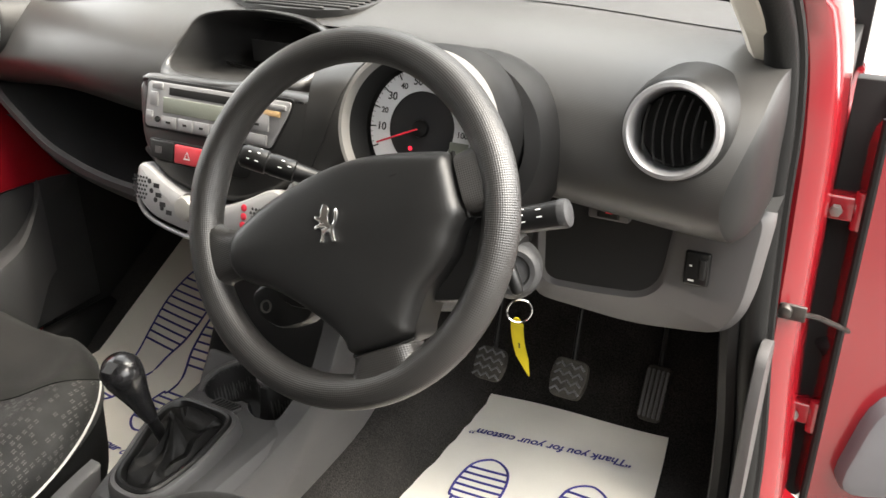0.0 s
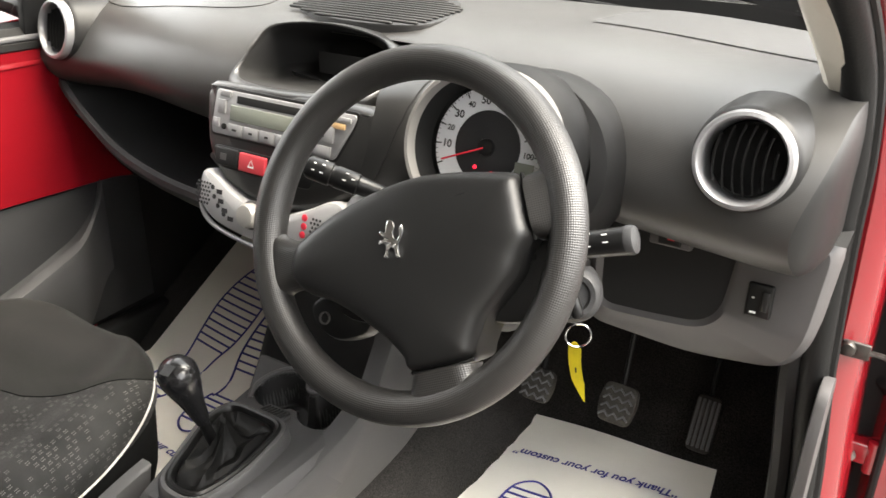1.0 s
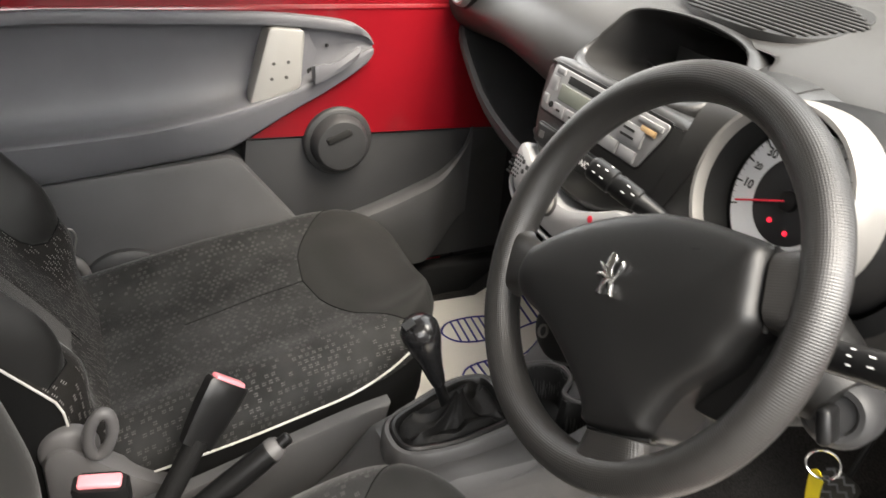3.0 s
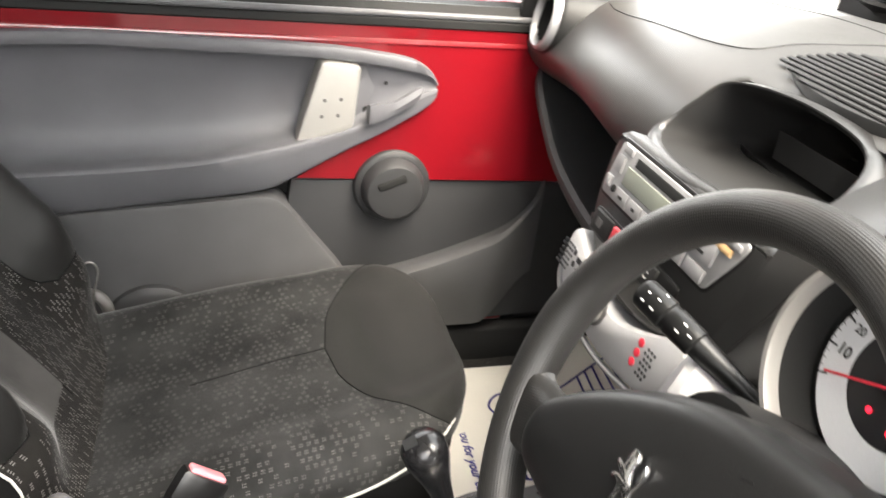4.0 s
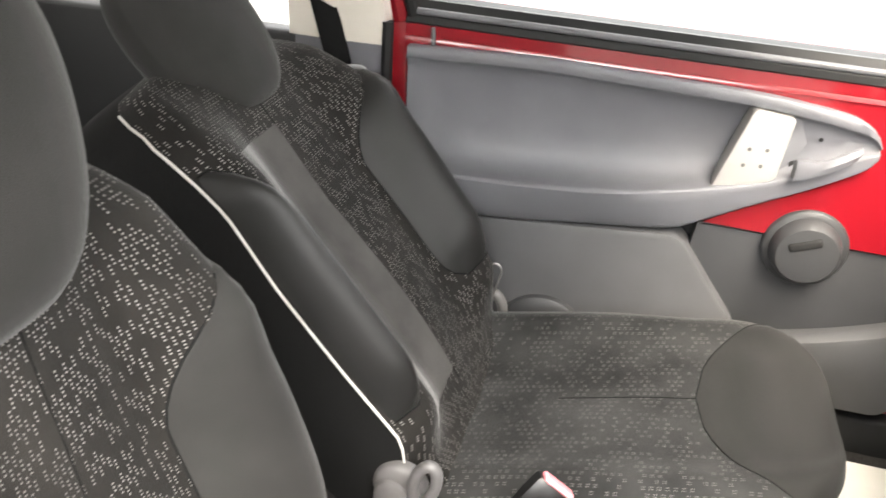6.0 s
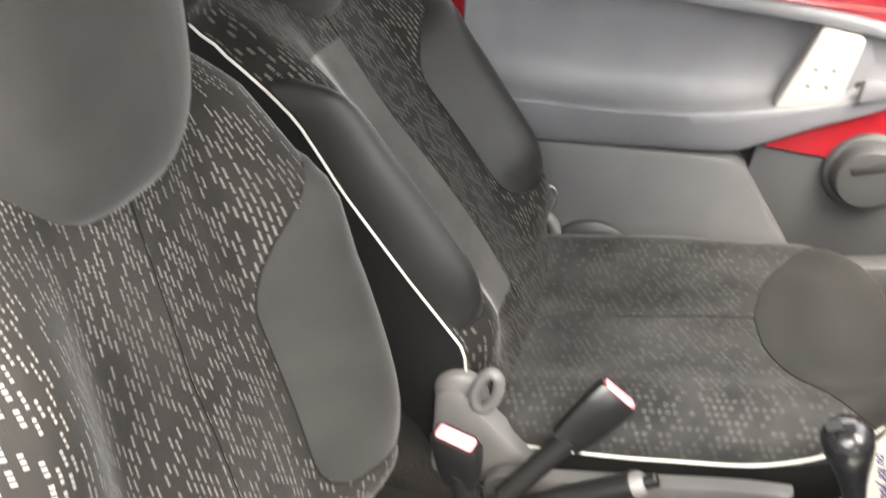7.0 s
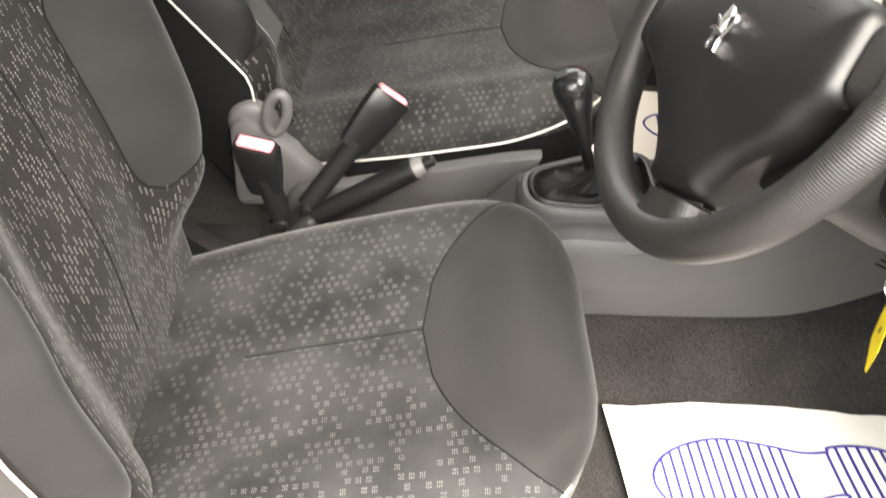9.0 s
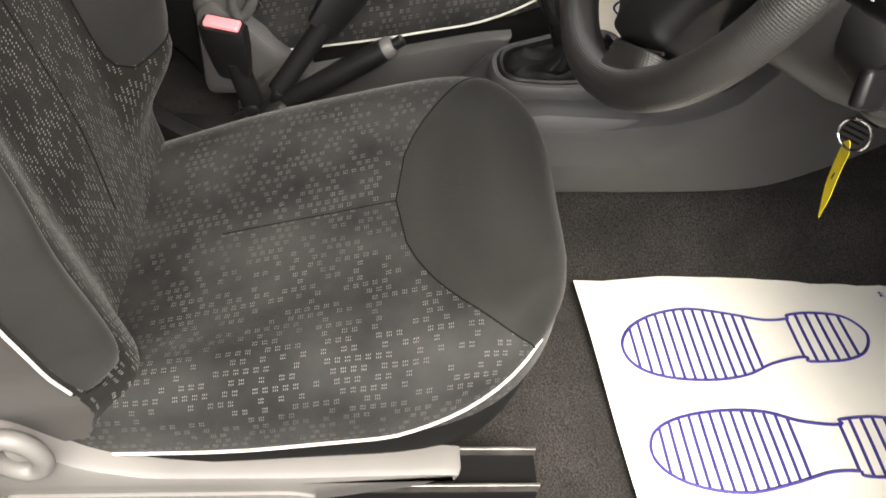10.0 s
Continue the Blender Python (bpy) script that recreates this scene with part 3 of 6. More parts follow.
def build_door():
    door = thing("car_door", "closed red passenger door with grey moulded trim and winder", "car door")
    red = [(-0.645, 1.0), (0.46, 0.985), (0.46, 0.69), (0.36, 0.708), (-0.122, 0.722), (-0.04, 0.775), (0.04, 0.83), (0.085, 0.865), (0.09, 0.888), (0.06, 0.91), (0.0, 0.922), (-0.2, 0.935), (-0.645, 0.938)]
    part("painted_panel", plate(red, -0.70, -0.635, "yz", 0.0), M_RED, door, "glossy red painted metal")
    strip = [[(x, y, z - 0.012 * (y + 0.64) * k) for x, z, k in ((-0.640, 0.956, 0.8), (-0.6330, 0.959, 0.8), (-0.6340, 0.966, 0.9), (-0.638, 0.973, 1), (-0.647, 0.981, 1), (-0.660, 0.986, 1))] for y in (-0.645, -0.4, -0.15, 0.1, 0.3, 0.46)]
    part("painted_roll", loft(strip, False, False), M_RED, door, "rounded red shoulder below the window")
    part("inner_shell", plate([(-0.645, 0.36), (0.46, 0.40), (0.46, 0.985), (-0.645, 1.0)], -0.70, -0.672, "yz", 0.0), M_VOID, door)
    part("outer_skin", plate([(-0.66, 0.26), (0.95, 0.26), (0.95, 0.97), (-0.66, 0.985)], -0.76, -0.735, "yz", 0.004), M_RED, door, "red outer skin")
    part("edge_flange", box((0.07, 0.028, 0.66), (-0.672, -0.655, 0.665), 0.004), M_RED, door, "red painted rear edge")
    part("edge_seal", tube([(-0.640, -0.672, 0.36), (-0.636, -0.676, 0.70), (-0.636, -0.676, 0.985)], 0.010, 8), M_RUBBER, door, "black rubber edge seal")
    # eye-shaped upper trim with its recess
    def along(points):
        pts = curve_through([(y, z, 0) for y, z in points], 8)

        def at(y):
            for a, b in zip(pts, pts[1:]):
                if y <= b.x:
                    return a.y + (b.y - a.y) * max(0.0, (y - a.x) / max(1e-9, b.x - a.x))
            return pts[-1].y
        return at
    rim_top = along([(-0.64, 0.954), (-0.53, 0.958), (-0.41, 0.961), (-0.25, 0.956), (-0.087, 0.950), (-0.006, 0.942), (0.055, 0.932), (0.090, 0.914), (0.104, 0.892)])
    ledge = along([(-0.64, 0.734), (-0.538, 0.738), (-0.40, 0.744), (-0.27, 0.756), (-0.129, 0.786), (-0.033, 0.817), (0.042, 0.856), (0.086, 0.877), (0.104, 0.882)])
    low_line = along([(-0.64, 0.666), (-0.488, 0.672), (-0.309, 0.690), (-0.18, 0.706), (-0.126, 0.730), (-0.059, 0.768), (0.018, 0.809), (0.085, 0.850), (0.104, 0.872)])
    rings = []
    for i in range(61):
        t = i / 60
        y = -0.637 + 0.7405 * (1 - (1 - t) ** 1.5)
        zt, ze, zl = rim_top(y), ledge(y), low_line(y)
        depth = 0.012 + 0.032 * smoothstep(0.03, -0.12, y) - 0.005 * smoothstep(0.08, 0.104, y)
        depth *= smoothstep(-0.640, -0.60, y) * 0.8 + 0.2
        xe = -0.572 - 0.046 * smoothstep(-0.30, 0.02, y)
        zo = ze + 0.42 * (xe + 0.62)
        hh, b = zt - ze, -0.62 - depth
        lip = min(0.021, hh * 0.3)
        rings.append([(-0.642, y, zt), (-0.6225, y, zt - 0.01 * lip), (-0.6195, y, zt - 0.10 * lip), (-0.6190, y, zt - 0.88 * lip), (-0.6215, y, zt - lip), (-0.62 - 0.5 * depth, y, zt - lip - 0.015 * hh), (-0.62 - 0.85 * depth, y, zt - lip - 0.07 * hh),
                      (b, y, zt - lip - 0.30 * hh), (b - 0.001, y, ze + 0.42 * hh), (b + 0.03 * (xe - b), y, ze + 0.26 * hh), (b + 0.12 * (xe - b), y, ze + 0.14 * hh), (b + 0.28 * (xe - b), y, ze + 0.07 * hh + 0.2 * (zo - ze)), (b + 0.55 * (xe - b), y, ze + 0.03 * hh + 0.5 * (zo - ze)),
                      (b + 0.85 * (xe - b), y, zo + 0.0005), (xe - 0.002, y, zo), (xe, y, zo - 0.0025), (xe - 0.20 * (xe + 0.62), y, zo - 0.3 * (zo - zl)), (xe - 0.58 * (xe + 0.62), y, zl + 0.35 * (zo - zl)), (xe - 0.88 * (xe + 0.62), y, zl + 0.08 * (zo - zl)), (-0.621, y, zl), (-0.642, y, zl)])
    part("upper_trim", loft(rings, False, False), M_DOORGREY, door, "grey moulded upper trim with a deep bowl and armrest ledge", 60)
    # lower panels
    low_dark = [(p.x, p.y) for p in curve_through([(-0.13, 0.716), (0.36, 0.704), (0.42, 0.69)], 3)] + [(0.42, 0.42), (-0.16, 0.40)]
    part("lower_panel", plate(low_dark, -0.67, -0.641, "yz", 0.003), M_DOORDARK, door, "dark grey lower panel")
    part("seam", tube([(-0.6405, p.x, p.y) for p in curve_through([(-0.13, 0.719, 0), (0.10, 0.715, 0), (0.36, 0.706, 0), (0.42, 0.692, 0)], 6)], 0.0022, 6), M_BLACK, door, "dark gap below the red panel")
    light = rounded([(-0.64, 0.40), (-0.02, 0.40), (-0.03, 0.54), (-0.155, 0.700), (-0.64, 0.66)], 0.03)
    # the ledge's shade is in this panel's colour, the upper trim is paler
    part("rear_panel", plate(light, -0.67, -0.615, "yz", 0.012), M_DOORLOWER, door, "grey rear lower panel, darkened for the armrest's shade")
    # map pocket
    lip = curve_through([(-0.02, 0.534, 0), (0.047, 0.548, 0), (0.12, 0.568, 0), (0.194, 0.594, 0), (0.265, 0.624, 0), (0.312, 0.668, 0), (0.328, 0.712, 0)], 6)
    rings = []
    for p in lip:
        t = smoothstep(0.335, 0.22, p.x)
        out = 0.010 + 0.036 * t
        base = 0.42 + 0.10 * (1 - t)
        rings.append([(-0.655, p.x, p.y - 0.010), (-0.643 + out * 0.45, p.x, p.y - 0.002), (-0.642 + out * 0.8, p.x, p.y + 0.001), (-0.640 + out, p.x, p.y - 0.005), (-0.640 + out * 1.08, p.x, p.y - 0.018),
                      (-0.640 + out * 0.95, p.x, 0.5 * (p.y + base)), (-0.64 + out * 0.6, p.x, base), (-0.655, p.x, base - 0.003)])
    first = rings[0]
    rings.insert(0, [(q[0], -0.20, q[2]) for q in first])
    part("map_pocket", loft(rings, True, True), M_DOORLOWER, door, "moulded map pocket with a rounded lip")
    part("speaker_cover", moved(disc(0.1, 0.02, 40, profile=[(0.085, 0), (0.083, 0.012), (0.072, 0.02), (0.03, 0.022), (0.01, 0.022)]), basis((-0.617, -0.36, 0.455), (0, 1, 0), (0, 0, 1))), M_DOORDARK, door, "round dark loudspeaker cover")
    # grip plate, lever and its bowl
    grip = part("pull_grip", plate(rounded([(-0.128, 0.786), (-0.088, 0.928), (-0.025, 0.921), (-0.034, 0.818)], 0.010), -0.66, -0.612, "yz", 0.004), M_SATIN, door, "satin silver-beige pull grip")
    for y, z in ((-0.082, 0.865), (-0.056, 0.867), (-0.086, 0.838), (-0.060, 0.840)):
        part("dimple", moved(disc(0.0032, 0.0010, 12, 0.0004), basis((-0.612, y, z), (0, 1, 0), (0, 0, 1))), M_TRIM, grip)
    part("lever_bowl", plate([(p.x, p.y) for p in curve_through([(-0.025, 0.92), (0.05, 0.908), (0.088, 0.882), (0.06, 0.842), (0.0, 0.81), (-0.032, 0.797)], 4, True)], -0.66, -0.636, "yz", 0.004), M_DOORGREY, door)
    lever = part("release_lever", loft([[Vector((-0.632 + 0.022 * s, y, z)) + Vector((q[0], 0, q[1])) for q in ((0, -hh), (0.008, -hh), (0.012, 0), (0.008, hh), (0, hh))]
                                       for y, z, hh, s in ((-0.012, 0.842, 0.012, 0.5), (-0.010, 0.843, 0.016, 0.9), (0.006, 0.848, 0.015, 1.0), (0.018, 0.850, 0.011, 1.0), (0.036, 0.859, 0.011, 1.05), (0.055, 0.871, 0.011, 1.0), (0.070, 0.880, 0.009, 0.8), (0.077, 0.884, 0.004, 0.5))], True, True), M_DOORGREY, door, "grey release lever")
    # black plate paints the shadow below and behind the lever
    part("lever_shade", plate(rounded([(-0.018, 0.845), (-0.008, 0.815), (0.085, 0.868), (0.080, 0.890)], 0.005), -0.64, -0.6345, "yz", 0.0), M_VOID, lever)
    part("lock_pin", tube([(-0.63, -0.595, 0.944), (-0.63, -0.597, 0.968), (-0.63, -0.598, 0.985)], 0.0035, 8), M_DOORGREY, door, "thin grey lock button")
    part("screw", moved(disc(0.0035, 0.001, 10, 0.0003), basis((-0.6315, 0.019, 0.889), (0, 1, 0), (0, 0, 1))), M_BLACK, door)
    # window winder
    wm = basis((-0.641, 0.042, 0.705), (0, 1, 0), (0, 0, 1))
    win = part("window_winder", moved(disc(0.065, 0.05, 48, profile=[(0.067, 0), (0.067, 0.010), (0.064, 0.014), (0.056, 0.016), (0.052, 0.034), (0.047, 0.040), (0.030, 0.043), (0.01, 0.043)]), wm), M_DOORDARK, door, "round dark grey window winder")
    part("grip_slot", moved(box((0.052, 0.016, 0.012), (0, 0, 0), 0.005), wm @ Matrix.Translation((-0.007, 0.020, 0.040)) @ Matrix.Rotation(radians(22), 4, "Z")), M_VOID, win)
    # weather strips along the sill of the window
    line = [(-0.648, y, 0.984 - 0.012 * (y + 0.64)) for y in (-0.645, -0.4, -0.1, 0.2, 0.44)]
    part("waist_strip", loft([[Vector(p) + Vector(q) for q in ((-0.03, 0, 0.0), (0.010, 0, 0.0), (0.016, 0, 0.006), (0.014, 0, 0.016), (0.004, 0, 0.024), (-0.01, 0, 0.038), (-0.03, 0, 0.038))] for p in line], True, True), M_RUBBER, door, "black rubber waist strip")
    # worn bead, its bright highlight line also put into the paler colour
    part("waist_bead", tube([Vector(p) + Vector((0.009, 0, 0.023)) for p in line], 0.0055, 10), M_SEALLT, door, "shiny worn bead, grey lightened for its highlight")
    part("window_frame", tube(curve_through([(-0.645, -0.655, 0.99), (-0.63, -0.665, 1.06), (-0.60, -0.68, 1.2), (-0.56, -0.67, 1.395), (-0.555, -0.5, 1.41), (-0.56, 0.02, 1.395), (-0.60, 0.18, 1.25), (-0.645, 0.40, 1.03)], 6), 0.016, 8), M_RED, door, "red window frame")
    part("frame_seal", tube(curve_through([(-0.640, -0.635, 1.0), (-0.625, -0.645, 1.06), (-0.595, -0.66, 1.2), (-0.555, -0.65, 1.385), (-0.55, -0.5, 1.40), (-0.555, 0.01, 1.385), (-0.595, 0.16, 1.25), (-0.64, 0.38, 1.03)], 6), 0.010, 8), M_RUBBER, door)


def build_open_door():
    """The driver's door, swung wide open, seen only by its front edge."""
    door = thing("car_door", "driver's red door swung open, edge and grey trim", "car door")
    m = Matrix.Translation((0.752, 0.56, 0)) @ Matrix.Rotation(radians(24), 4, "Z")
    # local y runs along the door away from its hinges, towards +x outside
    out = rounded([(0.0, 0.33), (0.95, 0.33), (1.0, 0.6), (1.0, 0.98), (0.0, 0.98)], 0.05)
    part("painted_panel", moved(plate(out, -0.03, 0.06, "xz", 0.008), m), M_RED, door)
    trim = rounded([(0.03, 0.40), (0.9, 0.40), (0.92, 0.7), (0.6, 0.72), (0.07, 0.57)], 0.05)
    part("trim_panel", moved(plate(trim, -0.02, -0.06, "xz", 0.012), m), M_DOORGREY, door, "grey lower trim panel")
    part("edge_seal", moved(tube([(0.004, -0.030, 0.36), (0.002, -0.030, 0.97)], 0.006, 8), m), M_RUBBER, door)
    part("window_frame", moved(tube(curve_through([(0.02, 0.0, 0.98), (0.15, 0.0, 1.10), (0.40, 0.0, 1.33), (0.6, 0.0, 1.40), (0.95, 0.0, 1.38), (1.0, 0.0, 0.98)], 6), 0.02, 8), m), M_RED, door)


def build_footwell():
    tagged(part("wall_passenger_front", plate([(0.28, 0.30), (0.95, 0.30), (0.95, 1.02), (0.44, 1.0), (0.40, 0.60)], -0.70, -0.662, "yz", 0.004), M_DARK), "dark plastic kick panel in the passenger footwell", "kick panel", kind="structure")
    tagged(part("wall_driver_front", plate([(0.49, 0.30), (0.95, 0.30), (0.95, 1.02), (0.53, 1.0)], 0.700, 0.68, "yz", 0.004), M_DARK), "dark plastic side of the driver's footwell", "kick panel", kind="structure")
    tagged(part("sill_trim", plate(rounded([(-0.665, 0.30), (-0.62, 0.30), (-0.635, 0.39), (-0.66, 0.40)], 0.008), -0.95, 0.45, "xz", 0.0), M_DARK), "dark plastic sill cover below the passenger door", "sill", kind="structure")


build_shell()
build_footwell()
build_windows()
build_pillars()
build_door()
build_open_door()


# ---- seats ----
def build_seat(name, label, at, recline, pivot_y, outer, back_label, tilt, tall, wide, shoulder, side_mat, base_z, thick, bulge, bolster_mat, roll, inboard, outboard, seam_u):
    """A front seat. at: the middle of the cushion's front seam on the plan; outer: +1 where its outboard side is towards +x."""
    seat = thing(name, label, "car seat", "front seats", at=(at[0], at[1], 0))
    W, ZB, N, TILT = wide, base_z, 4.2, tilt

    def slope(y, u):
        # the outboard edge rises less steeply than the middle
        return TILT * y * (1 - 0.42 * smoothstep(0.45, 1.0, u * outer) * (1 if y < 0 else 0))

    def along(v):
        return -0.36 + 0.545 * v - (0.010 * smoothstep(0.75, 1.0, v) if outer > 0 else 0.0)

    def half(v):
        if v < 0.6:
            return W * (0.94 + 0.06 * smoothstep(0.0, 0.45, v))
        return W * max(0.0, 1 - ((v - 0.6) / 0.4) ** 3.2) ** (1 / 2.6)

    def top(v):
        h = thick + 0.006 * math.sin(math.pi * min(1, v / 0.9))
        if v > 0.74:
            h *= max(0.0, 1 - ((v - 0.74) / 0.26) ** 2.6) ** 0.5
        return h

    def cushion(s, v, lift=0.0):
        a = s * math.pi / 2
        sn, cs = math.sin(a), max(0.0, math.cos(a))
        ux = math.copysign(abs(sn) ** (2 / N), sn)
        uz = cs ** (2 / N)
        bol = bulge * math.exp(-((abs(ux) - 0.78) / 0.16) ** 2) - 0.006 * math.exp(-(ux / 0.35) ** 2)
        wob = 0.0025 * noise.noise((ux * 3 + at[0] * 10, v * 5, 1.3))
        h = top(v)
        return Vector(((half(v) + lift * abs(ux) ** 6) * ux, along(v) + lift * smoothstep(0.85, 1.0, v), ZB + h * uz + (bol + wob) * uz * min(1, h / (thick * 0.9)) + lift * uz + slope(-0.36 + 0.545 * v, ux)))

    nu, nv = 56, 52
    vs = [1 - (1 - j / nv) ** 1.35 for j in range(nv + 1)]
    vs[-1] = 0.9985
    rings, uvs = [], []
    for v in vs:
        row, uv, run, last = [], [], 0.0, None
        for i in range(nu + 1):
            p = cushion(-1 + 2 * i / nu, v)
            run += (p - last).length if last else 0
            last = p
            row.append(p)
            uv.append(run)
        mid = uv[nu // 2]
        rings.append(row)
        uvs.append([(q - mid + 1.0, v * 0.56 + 1.0) for q in uv])
    part("cushion", loft(rings, False, False, uvs), M_CLOTH, seat, "black cushion cloth with rows of pale stitches", 60)
    seam_v = 0.36 / 0.545

    def pad_v(s):
        a = s * math.pi / 2
        ux = math.copysign(abs(math.sin(a)) ** (2 / N), math.sin(a))
        return seam_v + 0.27 * (abs(ux) * 0.97) ** 2.1

    smax = 0.86
    rings, uvs, edge = [], [], []
    for j in range(17):
        t = j / 16
        row, uv = [], []
        for i in range(41):
            s = smax * (-1 + 2 * i / 40)
            v0 = pad_v(s)
            v = v0 + (0.9985 - v0) * t
            lift = 0.0022 * min(1.0, t * 8) * min(1.0, (1 - abs(s / smax)) * 12)
            row.append(cushion(s, v, lift))
            uv.append((s * 0.25, v * 0.5))
        rings.append(row)
        uvs.append(uv)
    part("front_pad", loft(rings, False, False, uvs), M_PLAIN, seat, "plain dark grey front pad", 60)
    edge = [cushion(smax * (-1 + 2 * i / 40), pad_v(smax * (-1 + 2 * i / 40)), 0.0006) for i in range(41)]
    part("pad_seam", tube(edge, 0.0008, 6), M_SEATBLACK, seat)
    part("middle_seam", tube([cushion(0.0, 0.32 + (seam_v - 0.32) * i / 16, 0.0) for i in range(17)], 0.0007, 6), M_SEATBLACK, seat)
    for sgn in (-1, 1):
        line = []
        for i in range(30):
            v = 0.10 + 0.82 * i / 29
            up = 0.45 * thick * smoothstep(0.62, 0.95, v)
            line.append(Vector((sgn * (half(v) * (1 - (up / top(v)) ** N) ** (1 / N) + 0.0012), along(v), ZB + up + slope(-0.36 + 0.545 * v, sgn))))
        part("piping", tube(line, 0.0017, 8), M_PIPING, seat, "pale piping")
    # dark skirt and frame under the cushion
    rings = []
    for z, k in ((ZB + 0.012, 0.985), (ZB - 0.03, 0.985), (0.455, 0.95), (0.42, 0.90)):
        ring = []
        for i in range(48):
            v = i / 23.5 if i < 24 else (47 - i) / 23.5
            v = min(v, 0.985)
            ring.append(((1 if i < 24 else -1) * half(v) * k, along(v) * (0.5 + 0.5 * k) - 0.004, z + slope(-0.36 + 0.545 * v, 1 if i < 24 else -1) * (1 if z > 0.48 else 0.6)))
        rings.append(ring)
    part("skirt", loft(rings, True, True), M_SEATBLACK, seat, "black cloth skirt")
    # plastic side cover with recliner
    side = [(-0.42, 0.545), (-0.35, 0.530), (-0.30, 0.470), (-0.24, 0.448), (-0.10, 0.448), (0.05, 0.456), (0.078, 0.452), (0.03, 0.425), (-0.06, 0.396), (-0.14, 0.378), (-0.40, 0.365), (-0.44, 0.43)]
    bracket = [(-0.388, 0.558), (-0.36, 0.572), (-0.315, 0.53), (-0.27, 0.490), (-0.22, 0.462), (-0.24, 0.42), (-0.388, 0.41)]
    x0 = wide - 0.020
    for sgn in ((1, -1)):
        sx = sgn * outer
        cover = part("side_cover", plate(rounded(side if sgn > 0 else bracket, 0.02), sx * x0, sx * (x0 + 0.034), "yz", 0.010), M_TRIM if sgn > 0 else (M_BLACK if outer > 0 else M_GREY), seat, "dark plastic side cover" if sgn < 0 < outer else "grey plastic side cover")
        if sgn > 0:
            part("recess_line", plate(rounded([(-0.38, 0.385), (-0.14, 0.392), (-0.07, 0.412), (-0.10, 0.422), (-0.38, 0.417)], 0.012), sx * (x0 + 0.030), sx * (x0 + 0.038), "yz", 0.003), M_TRIM, cover)
        if sgn > 0:
            cen = Vector((sx * (x0 + 0.034), -0.335, 0.520))
            hub = part("recliner_hub", moved(disc(0.04, 0.03, 28, profile=[(0.040, 0), (0.040, 0.008), (0.034, 0.018), (0.02, 0.024), (0.004, 0.024)]), basis((sx * (x0 + 0.02), -0.365, 0.500), (0, sx, 0), (0, 0, 1))), M_TRIM, seat, "grey recliner hub")
            part("tilt_loop", tube([cen + Vector((sx * 0.010, 0.021 * math.cos(t), 0.030 * math.sin(t) - 0.006 * math.cos(t))) for t in [2 * math.pi * i / 24 for i in range(24)]], 0.0095, 10, True), M_TRIM, hub, "grey loop handle")
    if outer < 0:
        part("tilt_wire", tube(curve_through([(-0.236, -0.346, 0.608), (-0.240, -0.338, 0.619), (-0.242, -0.327, 0.618), (-0.242, -0.321, 0.604), (-0.240, -0.326, 0.580), (-0.238, -0.332, 0.540), (-0.242, -0.322, 0.505), (-0.244, -0.312, 0.480)], 5), 0.0018, 8), M_STEEL, seat, "bent pale steel tilt wire")
    for sx in (-1, 1):
        # rail takes the seat's matt black, shade under the cushion in its colour
        rail = part("rail", box((0.05, 0.52, 0.022), (sx * 0.19, -0.09, 0.345), 0.003), M_SEATBLACK, seat, "black slide rail")
        for dx in (-0.022, 0.022):
            part("rail_edge", box((0.004, 0.52, 0.026), (sx * 0.19 + dx, -0.09, 0.357), 0.001), M_STEEL, rail, "bright steel edge")
        part("leg", box((0.04, 0.04, 0.05), (sx * 0.19, 0.14, 0.322), 0.004), M_BLACK, seat)
        part("leg", box((0.04, 0.04, 0.05), (sx * 0.19, -0.3, 0.322), 0.004), M_BLACK, seat)
        part("riser", box((0.03, 0.36, 0.08), (sx * 0.19, -0.15, 0.392), 0.006), M_BLACK, seat)
    # backrest
    r = radians(recline)
    U, F = Vector((0, -math.sin(r), math.cos(r))) * tall, Vector((0, math.cos(r), math.sin(r)))
    base = Vector((0, pivot_y, 0.545))
    H = 0.615
    knots = [(0.0, 0.218), (0.08, 0.234), (0.2, 0.243), (0.33, 0.246), (0.45, 0.238), (0.53, 0.218), (0.58, 0.180), (0.605, 0.130), (0.615, 0.06)]

    def width(h):
        for (a, wa), (b, wb) in zip(knots, knots[1:]):
            if h <= b:
                return (wa + (wb - wa) * (max(h, 0.0) - a) / (b - a)) * (1 - shoulder * smoothstep(0.15, 0.5, h))
        return 0.06

    def face(u, h, lift=0.0):
        k = (smoothstep(-0.12, 0.0, h) if outer > 0 and u > 0 else smoothstep(0.0, 0.10, h)) * (1 - smoothstep(0.42, 0.58, h))
        au = abs(u)
        d = 0.050 * k * smoothstep(0.36, 0.80, au) - 0.036 * smoothstep(0.80, 1.0, au) ** 2.0 - 0.02 * smoothstep(0.5, 0.615, h) ** 2 * (1 + 2 * au)
        d += 0.012 * math.sin(math.pi * min(1, h / 0.35)) * (1 - au) + 0.002 * noise.noise((u * 3, h * 9, at[0] * 7))
        return base + U * h + F * (d + lift) + Vector((width(h) * u * (1 + lift * 0.6), 0, 0))

    nh, nb = 48, 44
    hs = [-0.06 + (H + 0.06) * j / nh for j in range(nh + 1)]
    us = [math.copysign(abs(-1 + 2 * i / nb) ** 0.9, -1 + 2 * i / nb) for i in range(nb + 1)]
